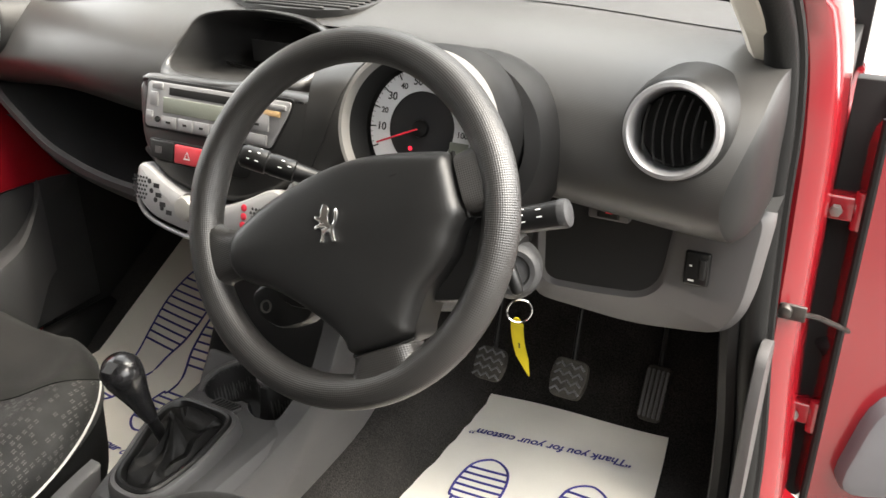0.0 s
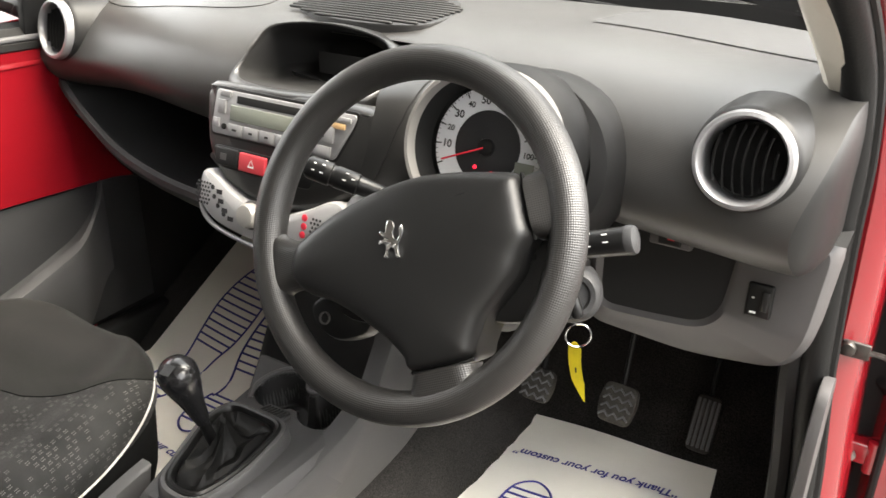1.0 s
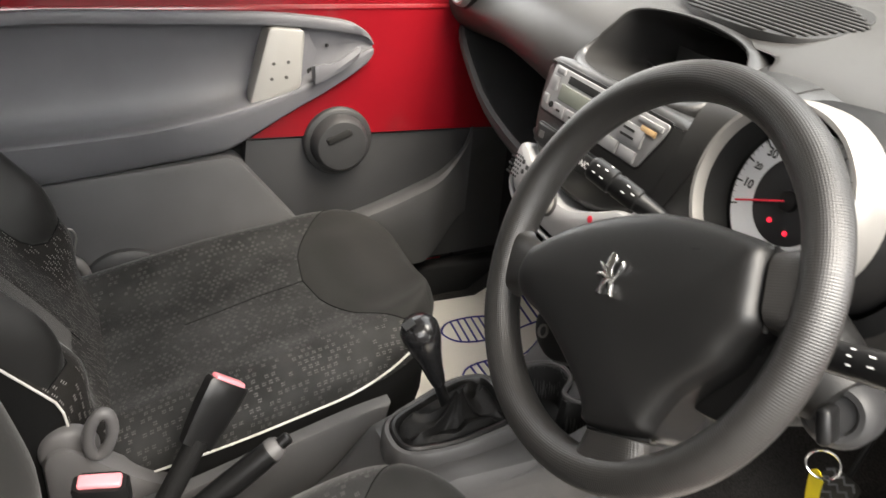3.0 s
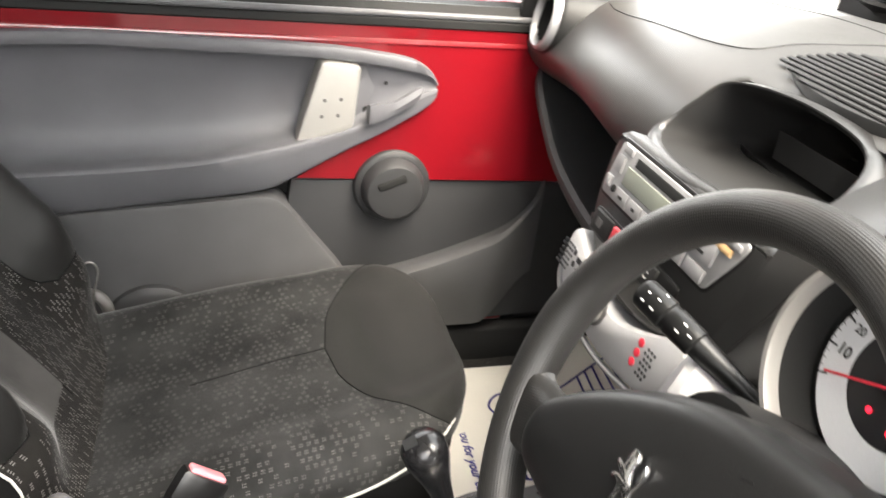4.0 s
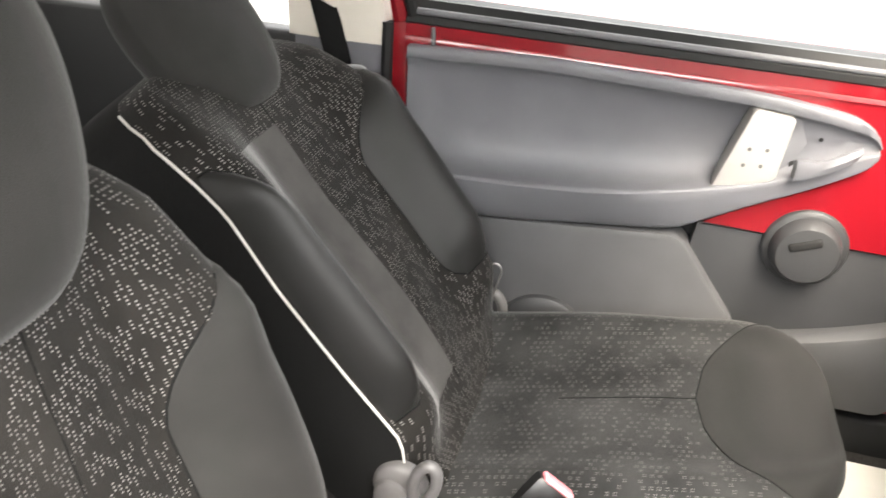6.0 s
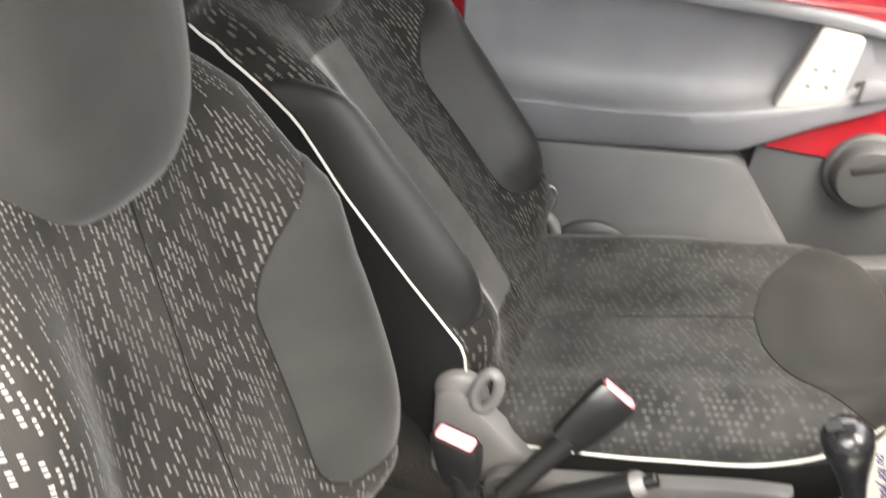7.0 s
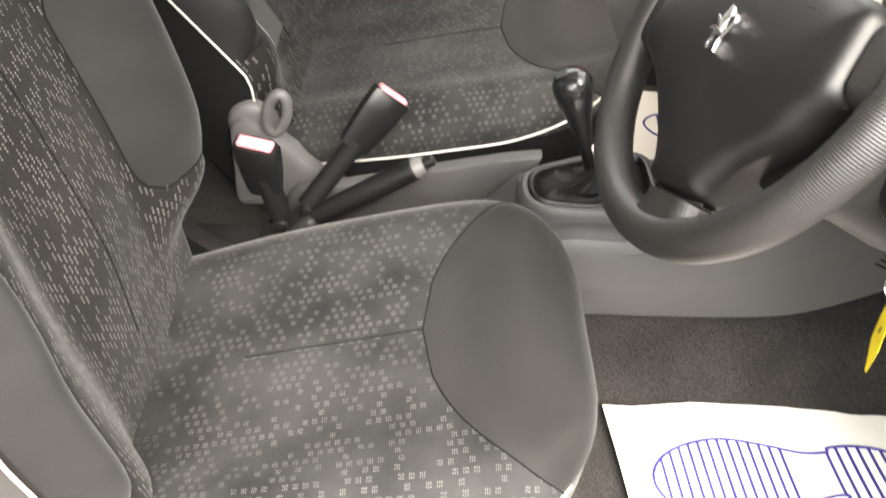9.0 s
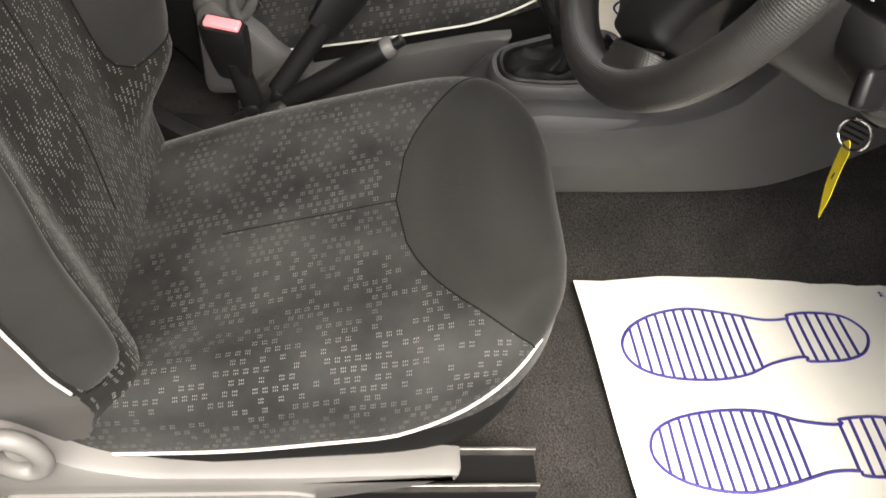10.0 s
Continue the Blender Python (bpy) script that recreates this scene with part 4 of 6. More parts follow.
    back = part("backrest", loft([[face(u, h) for u in us] for h in hs], False, False,
                [[(0.24 * u + 3.0, h + 3.0) for u in us] for h in hs]), M_CLOTHBACK, seat, back_label, 60)
    rings = []
    for h in hs:
        w = width(h)
        dd = -0.02 * smoothstep(0.5, 0.615, h) ** 2 * 3 - 0.075
        e = base + U * h
        ring = [face(-1, h) + Vector((0.001, 0, 0)), e + F * (dd - 0.01) + Vector((-w - 0.004, 0, 0)), e + F * (dd - 0.06) + Vector((-w + 0.002, 0, 0)), e + F * (dd - 0.085) + Vector((-w * 0.85, 0, 0)),
                e + F * (dd - 0.09), e + F * (dd - 0.085) + Vector((w * 0.85, 0, 0)), e + F * (dd - 0.06) + Vector((w - 0.002, 0, 0)), e + F * (dd - 0.01) + Vector((w + 0.004, 0, 0)), face(1, h) - Vector((0.001, 0, 0))]
        rings.append(ring)
    part("back_shell", loft(rings, False, False), side_mat, back, "black cloth sides and rear")
    for sgn in (-1, 1):
        if sgn != -outer or outer < 0:
            part("piping", tube([face(sgn, 0.04 + 0.545 * i / 30, 0.002) + Vector((sgn * 0.001, 0, 0)) for i in range(31)], 0.0017, 8), M_PIPING, back, "pale piping")
        rings, uvs = [], []
        rim = []
        for j in range(21):
            b = -1 + 2 * j / 20
            row, uv = [], []
            h = 0.20 + 0.18 * b if outer > 0 and sgn == outer else 0.295 + 0.185 * b
            start = outboard if sgn == outer else inboard
            inner = start + 0.14 * max(0.0, -b) ** 8 + (0.93 - start) * max(0.0, (b - 0.25) / 0.75) ** 1.7
            outer_u = 0.985
            for i in range(15):
                t = i / 14
                u = inner + (outer_u - inner) * t
                lift = roll * (math.sin(math.pi * min(1, max(0, t))) ** 0.75) * min(1, (1 - abs(b)) * 3) ** 0.7
                row.append(face(sgn * u, h, lift - 0.0004))
                uv.append((u * 0.25, h))
            rings.append(row)
            uvs.append(uv)
            rim.append(row[0])
        part("side_bolster", loft(rings, False, False, uvs), bolster_mat, back, "plain dark grey bolster panel", 60)
        part("bolster_seam", tube(rings[0], 0.0014, 6), M_SEATBLACK, back)
        part("bolster_seam", tube(rim + rings[-1][1:], 0.0014, 6), M_SEATBLACK, back)
    if outer < 0:
        # strip of the same backrest cloth, painted paler where it catches light
        rings = [[face(seam_u + (inboard + 0.03 - seam_u) * i / 14, 0.05 + 0.425 * j / 24, 0.0009) for i in range(15)] for j in range(25)]
        uvs = [[(0.24 * (seam_u + (inboard - seam_u) * i / 14), 0.05 + 0.425 * j / 24) for i in range(15)] for j in range(25)]
        part("sheen_panel", loft(rings, False, False, uvs), M_BACKSHEEN, back, "paler backrest strip beside the middle seam, its sheen painted in", 60)
    part("middle_seam", tube([face(seam_u, 0.03 + 0.5 * i / 20, 0.0003) for i in range(21)], 0.0006, 6), M_SEATBLACK, back)
    # headrest block
    rings, uvs = [], []
    for j in range(25):
        t = j / 24
        h = 0.50 + 0.245 * t
        k = (1 - abs(2 * t - 1) ** 3.2) ** (1 / 2.4) if 0 < t < 1 else 0.0
        w = 0.108 * (0.12 + 0.88 * k) * (0.82 + 0.18 * smoothstep(0.0, 0.6, t))
        d = 0.062 * (0.2 + 0.8 * k)
        row = []
        for i in range(37):
            a = 2 * math.pi * i / 36
            row.append(base + U * h + F * (-0.030 + d * math.copysign(abs(math.sin(a)) ** 0.75, math.sin(a))) + Vector((w * math.copysign(abs(math.cos(a)) ** 0.7, math.cos(a)), 0, 0)))
        rings.append(row)
        uvs.append([(i / 36 * 0.6, h) for i in range(37)])
    bm = loft(rings, False, False, uvs)
    part("headrest", bm, M_PLAIN, seat, "plain grey cloth headrest", 70)
    return seat


# passenger sides are painted darker for shade than the driver's lit ones
build_seat("front_seat", "black cloth passenger seat with pale stitched pattern, leaning back", (-0.312, -0.114), 38, -0.315, -1, "reclined backrest in stitched black cloth", 0.25, 1.0, 0.238, 0.0, M_SEATBLACK, 0.550, 0.052, 0.014, M_BOLSTER, 0.026, 0.73, 0.45, 0.09)
build_seat("front_seat", "black cloth driver's seat with pale stitched pattern, upright", (0.325, -0.232), 10, -0.289, 1, "upright backrest in stitched black cloth", 0.34, 0.95, 0.228, 0.25, M_SIDECLOTH, 0.512, 0.088, 0.010, M_PLAIN, 0.014, 0.43, 0.79, 0.0)

bench = thing("rear_bench", "dark cloth rear bench behind the front seats", "rear seat")
part("bench_cushion", box((1.2, 0.48, 0.2), (0, -1.16, 0.46), 0.06, 5), M_SIDECLOTH, bench)
part("bench_back", box((1.2, 0.16, 0.56), (0, -1.44, 0.74), 0.06, 5, (14, 0, 0)), M_SIDECLOTH, bench)
# ---- dashboard ----
DASH_PROFILE = [(0.97, 1.035), (0.80, 1.062), (0.62, 1.080), (0.46, 1.086), (0.36, 1.080), (0.29, 1.062), (0.245, 1.030), (0.222, 0.990), (0.220, 0.955), (0.236, 0.925), (0.270, 0.905), (0.34, 0.898)]


def dash_point(x, t):
    """A point of the upper dashboard skin: t from the windscreen (0) round the front roll to the underside (1)."""
    pts = DASH_CURVE
    i = min(len(pts) - 2, int(t * (len(pts) - 1)))
    f = t * (len(pts) - 1) - i
    y = pts[i].x + (pts[i + 1].x - pts[i].x) * f
    z = pts[i].y + (pts[i + 1].y - pts[i].y) * f
    roll = smoothstep(0.5, 0.25, y)
    end = smoothstep(0.60, 0.70, abs(x))
    y += roll * (0.010 * (1 - (x / 0.6) ** 2) + 0.008 * end + 0.036 * smoothstep(-0.22, -0.58, x))
    z -= 0.02 * smoothstep(0.30, 0.68, abs(x))
    # the pad is hollow behind the tray and behind both vents
    dent = smoothstep(-0.125, -0.095, x) * smoothstep(0.136, 0.110, x) * smoothstep(1.066, 1.052, z) * roll
    y += dent * max(0.0, 0.37 - y)
    y += 0.07 * roll * smoothstep(0.046, 0.034, math.hypot(abs(x) - 0.580, z - 1.014))
    low = smoothstep(0.99, 0.92, z) * roll
    z += low * 0.022 * smoothstep(-0.1, -0.5, x)
    return Vector((x, y, z))


def dash_side(v):
    """Half the width of the upper skin: it draws in round the front roll, where the end caps begin."""
    q = dash_point(0.5, v)
    return 0.688 - (0.026 + 0.025 * math.exp(-((q.z - 0.945) / 0.07) ** 2)) * smoothstep(0.50, 0.30, q.y)


DASH_CURVE = curve_through([(y, z, 0) for y, z in DASH_PROFILE], 5)


def build_dashboard():
    dash = thing("dashboard", "dark dimpled plastic dashboard with a rounded front roll", "dashboard")
    run, last, lengths = 0.0, dash_point(0.4, 0), []
    for j in range(111):
        here = dash_point(0.4, j / 110)
        run += (here - last).length
        last = here
        lengths.append(run)
    skin = [[dash_point(dash_side(j / 110) * (i / 100 - 1), j / 110) for i in range(201)] for j in range(111)]
    part("upper_pad", loft(skin, False, False, [[(0.68 * (i / 100 - 1) + 2, lengths[j] + 2) for i in range(201)] for j in range(111)]), M_DASHKNURL, dash, "dark grey dimpled upper pad", 60)
    # near-black sheet stands for the shade below the pad
    part("underside_shade", sheet(lambda u, v: (-0.68 + 1.36 * u, 0.33 + 0.3 * v, 0.905 + 0.03 * v), 4, 2), M_VOID, dash)
    # end caps
    for s in (-1, 1):
        ring = [dash_point(s * dash_side(i / 60), i / 60) for i in range(61)]
        mid = Vector((s * 0.672, 0.50, 0.98))
        bm = loft([[p.lerp(mid, k) + Vector((s * o * max(0.0, 0.668 - abs(p.x)) / 0.03, 0, 0)) for p in ring] for k, o in ((0.0, -0.001), (0.012, 0.004), (0.05, 0.012), (0.14, 0.020), (0.30, 0.020), (0.6, 0.01), (0.97, 0.0))], False, False)
        part("end_cap", bm, M_DARK, dash)
    # dotted panel by the windscreen on the driver's side, and demister slot
    part("screen_panel", sheet(lambda u, v: dash_point(0.30 + 0.36 * u, 0.02 + 0.24 * v) + Vector((0, 0, 0.0015)), 40, 40), M_MESHPLASTIC, dash, "dotted dark panel below the windscreen")
    slot = part("demister_slot", sheet(lambda u, v: (-0.20 + 0.48 * u, 0.908 - 0.013 * v - 0.11 * u * u, 1.0545 + 0.002 * v), 20, 2), M_VOID, dash, "narrow demister slot")
    part("slot_rim", tube([(-0.20 + 0.48 * i / 20, 0.895 - 0.11 * (i / 20) ** 2, 1.058) for i in range(21)], 0.004, 6), M_DARK, slot)
    # round vents at both ends
    for s in (-1, 1):
        m = basis((s * 0.580, 0.226 if s > 0 else 0.262, 1.014), (1, 0 if s > 0 else -0.10, 0), (0, 0.20, 1)) @ Matrix.Scale(0.63, 4)
        # local z points to the rear of the car
        vent = part("air_vent", moved(disc(0.07, 0.05, 48, profile=[(0.078, -0.05), (0.080, 0.0), (0.079, 0.010), (0.0765, 0.016), (0.0705, 0.018), (0.0675, 0.015), (0.0655, 0.002), (0.062, -0.04)], caps=False), m), M_SILVER, dash, "silver ringed round air vent")
        part("vent_bowl", moved(disc(0.059, 0.002, 40, 0.0005), m @ Matrix.Translation((0, 0, -0.036))), M_VOID, vent)
        part("vent_collar", moved(disc(0.09, 0.03, 48, profile=[(0.108, -0.14), (0.096, -0.06), (0.087, -0.014), (0.084, -0.006), (0.079, -0.002), (0.078, -0.02)], caps=False), m), M_DARK, vent)
        for i in range(7):
            x = -0.042 + 0.0158 * i
            hh = math.sqrt(0.057 ** 2 - x * x) - 0.001
            rings = []
            for j in range(9):
                y = -hh + 2 * hh * j / 8
                bow = -0.010 * (1 - (y / 0.058) ** 2)
                rings.append([Vector((x + bow + q[0], y, q[1])) for q in ((-0.0012, -0.022), (0.0052, 0.006), (0.0078, 0.007), (0.0015, -0.022))])
            part("slat", moved(loft(rings, True, True), m), M_DARK, vent)
    # loudspeaker grille on top
    tilt = Matrix.Translation((0, 0.43, 1.0858)) @ Matrix.Rotation(radians(2.2), 4, "X") @ Matrix.Translation((0, -0.43, -1.0858))
    outline = [(p.x, p.y) for p in curve_through([(-0.115, 0.36), (-0.145, 0.45), (-0.13, 0.50), (-0.05, 0.535), (0.045, 0.535), (0.11, 0.44), (0.115, 0.34), (0.0, 0.315)], 5, True)]
    grille = part("speaker_grille", moved(plate(outline, 1.066, 1.0858, "xy", 0.002), tilt), M_DARK, dash, "ribbed loudspeaker grille")
    for i in range(15):
        y = 0.325 + 0.0145 * i
        a = -0.125 - 0.02 * math.sin((y - 0.32) * 12) + (0.11 * smoothstep(0.46, 0.535, y)) + 0.08 * smoothstep(0.36, 0.315, y)
        b = 0.115 - 0.12 * smoothstep(0.44, 0.56, y) - 0.05 * smoothstep(0.345, 0.315, y)
        part("rib", moved(box((b - a, 0.006, 0.004), ((a + b) / 2, y, 1.0868), 0.0012, 1), tilt), M_DARK, grille)
    # airbag lid outline on the passenger side
    lid = curve_through([(-0.52, 0.33, 0), (-0.55, 0.42, 0), (-0.50, 0.60, 0), (-0.24, 0.62, 0), (-0.19, 0.42, 0), (-0.22, 0.335, 0)], 6, True)
    bvh_line = []
    for p in lid:
        best = min((dash_point(p.x, k / 80) for k in range(60)), key=lambda q: abs(q.y - p.y))
        bvh_line.append(best + Vector((0, 0, 0.0005)))
    part("airbag_seam", tube(bvh_line, 0.0008, 6, True), M_DARK, dash, "thin seam of the airbag lid")
    # passenger shelf
    lip = curve_through([(-0.660, 0.30, 0.93), (-0.60, 0.275, 0.905), (-0.535, 0.27, 0.858), (-0.47, 0.27, 0.818), (-0.37, 0.27, 0.790), (-0.25, 0.265, 0.782), (-0.10, 0.25, 0.79)], 6)
    rings = []
    for p in lip:
        rings.append([p + Vector(q) for q in ((0, 0.30, -0.010), (0, 0.012, -0.002), (0, 0.002, 0.003), (0, -0.006, -0.002), (0, -0.008, -0.012), (0, 0.0, -0.026), (0, 0.03, -0.05), (0, 0.22, -0.12))])
    part("shelf", loft(rings, False, False), M_DOORDARK, dash, "open passenger shelf with a rounded lip")
    # near-black sheet closes the shelf with painted shade
    part("shelf_shade", sheet(lambda u, v: (-0.68 + 0.64 * u, 0.56, 0.74 + 0.2 * v), 2, 2), M_VOID, dash)
    part("lower_skirt", sheet(lambda u, v: (-0.66 + 0.56 * u, 0.30 + 0.25 * v, 0.755 - 0.05 * v + 0.10 * smoothstep(0.35, 0.0, u)), 12, 3), M_DARK, dash)
    # driver's knee panel with its tray
    outer_line = rounded([(0.375, 0.706), (0.52, 0.696), (0.640, 0.716), (0.668, 0.77), (0.680, 0.91), (0.385, 0.91)], 0.035, 5)
    tray = rounded([(0.405, 0.750), (0.47, 0.754), (0.535, 0.762), (0.560, 0.79), (0.572, 0.895), (0.405, 0.895)], 0.02, 5)
    knee = part("knee_panel", loft([[(p[0], y + 0.35 * max(0, 0.78 - p[1]), p[1]) for p in o] for y, o in ((0.40, outer_line), (0.345, outer_line), (0.332, inset(outer_line, 0.010)), (0.330, inset(tray, -0.008)), (0.336, tray))], True, False), M_GREY, dash, "mid grey knee panel with an open tray")
    # walls and sheet are near-black so that the tray reads as shaded
    part("tray_wall", loft([[(p[0], y + 0.35 * max(0, 0.78 - p[1]), p[1]) for p in o] for y, o in ((0.336, tray), (0.37, inset(tray, 0.003)), (0.46, inset(tray, 0.012)), (0.465, inset(tray, 0.05)))], True, True), M_VOID, knee, "tray walls in near-black, shade put into the colour")
    part("tray_shade_sheet", box((0.17, 0.004, 0.13), (0.485, 0.452, 0.83), 0.0), M_VOID, knee)
    sw = part("level_switch", box((0.030, 0.014, 0.044), (0.603, 0.333, 0.818), 0.003), M_BLACK, knee, "black headlamp level switch")
    part("thumb_wheel", box((0.009, 0.006, 0.026), (0.610, 0.325, 0.820), 0.002), M_DARK, sw)
    part("mark", box((0.003, 0.001, 0.002), (0.596, 0.3255, 0.822), 0.0), M_WHITEINK, sw)
    part("mark", box((0.007, 0.001, 0.0022), (0.598, 0.3255, 0.803), 0.0), M_WHITEINK, sw)
    fz = part("lock_switch", box((0.052, 0.016, 0.024), (0.492, 0.328, 0.873), 0.003), M_GREY, knee)
    part("rocker", box((0.028, 0.006, 0.017), (0.492, 0.319, 0.873), 0.002), M_BLACK, fz, "black rocker")
    part("mark", box((0.008, 0.001, 0.005), (0.494, 0.3155, 0.875), 0.0), M_REDMARK, fz)
    part("lower_left", loft([[(x, y + 0.02, z) for x, y, z in r] for r in ([(0.40, 0.36, 0.725), (0.30, 0.37, 0.72), (0.19, 0.36, 0.72), (0.13, 0.33, 0.73)], [(0.40, 0.33, 0.80), (0.30, 0.33, 0.81), (0.19, 0.31, 0.82), (0.12, 0.27, 0.83)], [(0.40, 0.33, 0.93), (0.30, 0.33, 0.93), (0.19, 0.29, 0.93), (0.12, 0.24, 0.93)])], False, False), M_DARK, dash)
    return dash


def build_stack():
    """The middle of the dashboard: tray, radio, switches and heater panel."""
    K = 0.25
    stack = thing("centre_stack", "dark rounded centre stack with radio and heater controls", "centre console")

    def on(x, z, out=0.0):
        return Vector((x, 0.16 - K * (1.0 - z) - out * 0.97, z + out * 0.24))
    C = 0.030
    face = [(p.x, p.y) for p in curve_through([(-0.104, 0.985), (-0.101, 1.000), (-0.090, 1.009), (C, 1.011), (0.155, 1.011), (0.172, 1.001), (0.170, 0.96), (0.150, 0.915), (0.105, 0.886), (C + 0.005, 0.874), (-0.050, 0.886), (-0.092, 0.925)], 5, True)]
    rings = [[on(x, z, o) + Vector((0, dy, 0)) for x, z in f] for f, o, dy in ((inset(face, 0.022), -0.03, 0.10), (inset(face, -0.004), -0.01, 0), (face, -0.002, 0), (inset(face, 0.006), 0.002, 0))]
    part("face_panel", loft(rings, True, True), M_DASH, stack, "dark dimpled face panel")
    # raised hood with the open tray on top
    hood = [(-0.094, 0.205, 1.014), (-0.086, 0.235, 1.050), (-0.062, 0.254, 1.075), (0.015, 0.278, 1.080), (0.088, 0.294, 1.064), (0.125, 0.255, 1.040), (0.128, 0.205, 1.020), (0.06, 0.180, 1.014), (-0.03, 0.178, 1.012)]
    line = curve_through(hood, 6, True)
    cen = Vector((0.02, 0.235, 1.045))
    def skirt_point(p, k, back, front):
        # the low front of the hood rolls down to the face, the rest runs out into the dashboard
        w = smoothstep(1.045, 1.016, p.z)
        return (p + (p - cen) * k + Vector(back)).lerp(p + Vector((0.10 * k * (p.x - cen.x), 0, 0)) + Vector(front), w)
    rings = [[skirt_point(p, k, b, f) for p in line] for k, b, f in ((0.62, (0, 0.11, -0.075), (0, -0.006, -0.030)), (0.34, (0, 0.045, -0.028), (0, -0.015, -0.007)), (0.18, (0, 0.016, -0.008), (0, -0.014, -0.003)), (0.08, (0, 0.004, -0.002), (0, -0.009, -0.0005)), (0.025, (0, -0.001, 0.001), (0, -0.003, 0.0005)))] + [line,
             [p - (p - cen) * 0.04 + Vector((0, 0.006, -0.004)) for p in line], [p - (p - cen) * 0.12 + Vector((0, 0.06, -0.018)) for p in line], [p - (p - cen) * 0.3 + Vector((0, 0.11, -0.025)) for p in line], [p - (p - cen) * 0.97 + Vector((0, 0.12, -0.02)) for p in line]]
    tray = part("tray", loft(rings[:6], True, False), M_DASH, stack, "rounded hood round the open tray", 70)
    # near-black well and sheet paint the shade inside the hood
    part("tray_well", loft(rings[5:], True, False), M_VOID, tray, "inside of the tray, near-black to stand for its shade", 70)
    part("tray_shade_sheet", box((0.12, 0.002, 0.03), (0.03, 0.300, 1.022), 0.0), M_VOID, tray)
    lefts = curve_through([(0.118, 0.305, 1.054), (0.146, 0.235, 1.048), (0.164, 0.182, 1.030), (0.171, 0.158, 1.000), (0.165, 0.147, 0.955), (0.150, 0.137, 0.905), (0.130, 0.126, 0.870)], 6)
    rights = curve_through([(0.262, 0.335, 1.050), (0.268, 0.292, 1.050), (0.270, 0.262, 1.040), (0.270, 0.236, 1.020), (0.268, 0.216, 0.970), (0.262, 0.196, 0.910), (0.255, 0.182, 0.870)], 6)

    def cowl(u, j):
        return lefts[j].lerp(rights[j], u) + Vector((0, -0.014, 0.006)) * math.sin(math.pi * u)
    part("cowl_panel", loft([[cowl(i / 14, j) for i in range(15)] for j in range(len(lefts))], False, False), M_DASH, stack, "dark smooth panel beside the radio", 80)
    part("cowl_seam", tube([cowl(0.62 - 0.42 * k / 16, 3 + int(26 * k / 16)) + Vector((0, -0.0006, 0.0003)) for k in range(17)], 0.0010, 6), M_VOID, stack, "thin dark seam")
    # radio
    A = basis(on(0.0, 1.0), (1, 0, 0), on(0, 1.1) - on(0, 1.0))
    # local x right, y up the face, z out towards the driver; origin at height 1.0
    radio = part("radio", moved(plate(rounded([(-0.085, 0.004), (0.150, 0.004), (0.146, -0.01), (0.122, -0.055), (-0.088, -0.055), (-0.090, -0.045)], 0.006), -0.004, 0.004, "xy", 0.0015), A), M_RADIO, stack, "silver grey radio")
    part("radio_gasket", moved(plate(rounded([(-0.089, 0.008), (0.154, 0.008), (0.150, -0.012), (0.125, -0.059), (-0.092, -0.059), (-0.094, -0.045)], 0.008), -0.004, 0.002, "xy", 0.001), A), M_BLACK, radio)
    part("disc_slot", moved(box((0.118, 0.010, 0.003), (0.012, -0.006, 0.0035), 0.001), A), M_VOID, radio)
    part("display", moved(box((0.112, 0.020, 0.003), (0.000, -0.024, 0.0045), 0.001), A), M_LCD, radio, "grey display")
    for x, y, w, h in ((-0.066, -0.001, 0.018, 0.008), (-0.072, -0.018, 0.014, 0.018), (-0.080, -0.040, 0.012, 0.012), (-0.045, -0.046, 0.026, 0.015), (-0.016, -0.046, 0.026, 0.015), (0.012, -0.046, 0.026, 0.015), (0.040, -0.046, 0.026, 0.015), (0.070, -0.046, 0.026, 0.015), (0.102, -0.046, 0.03, 0.013), (0.098, -0.024, 0.042, 0.022), (0.122, -0.004, 0.042, 0.006)):
        part("button", moved(box((w, h, 0.003), (x, y, 0.005), 0.001, 2), A), M_RADIO, radio)
    part("button", moved(box((0.026, 0.007, 0.003), (0.122, -0.0125, 0.005), 0.001, 2), A), M_ORANGE, radio, "amber preset key")
    for x, y, w in ((0.093, -0.020, 0.020), (0.093, -0.028, 0.024), (-0.045, -0.046, 0.008), (-0.016, -0.046, 0.006), (0.012, -0.046, 0.006), (0.040, -0.046, 0.006)):
        part("mark", moved(box((w, 0.0028, 0.0006), (x, y, 0.0068), 0.0), A), M_DARK, radio)
    part("jack", moved(disc(0.004, 0.002, 14, 0.0005), A @ Matrix.Translation((-0.066, -0.044, 0.004))), M_VOID, radio)
    # hazard row
    row = part("switch_strip", moved(plate(rounded([(-0.083, -0.069), (0.098, -0.069), (0.090, -0.099), (-0.066, -0.099), (-0.080, -0.088)], 0.010), -0.002, 0.004, "xy", 0.002), A), M_BLACK, stack, "dark switch strip")
    hz = part("hazard_switch", moved(box((0.047, 0.024, 0.006), (-0.008, -0.084, 0.005), 0.002), A), M_REDBTN, row, "red hazard switch")
    tri = [(-0.006, -0.005), (0.006, -0.005), (0.0, 0.006)]
    part("mark", moved(loft([[(x * k, y * k, 0.0) for x, y in tri] for k in (1.0, 0.62)], True, False), A @ Matrix.Translation((-0.008, -0.084, 0.0085))), M_WHITEINK, hz)
    dm = part("demist_switch", moved(box((0.040, 0.024, 0.006), (-0.055, -0.083, 0.004), 0.002), A), M_DARK, row, "dark demister switch")
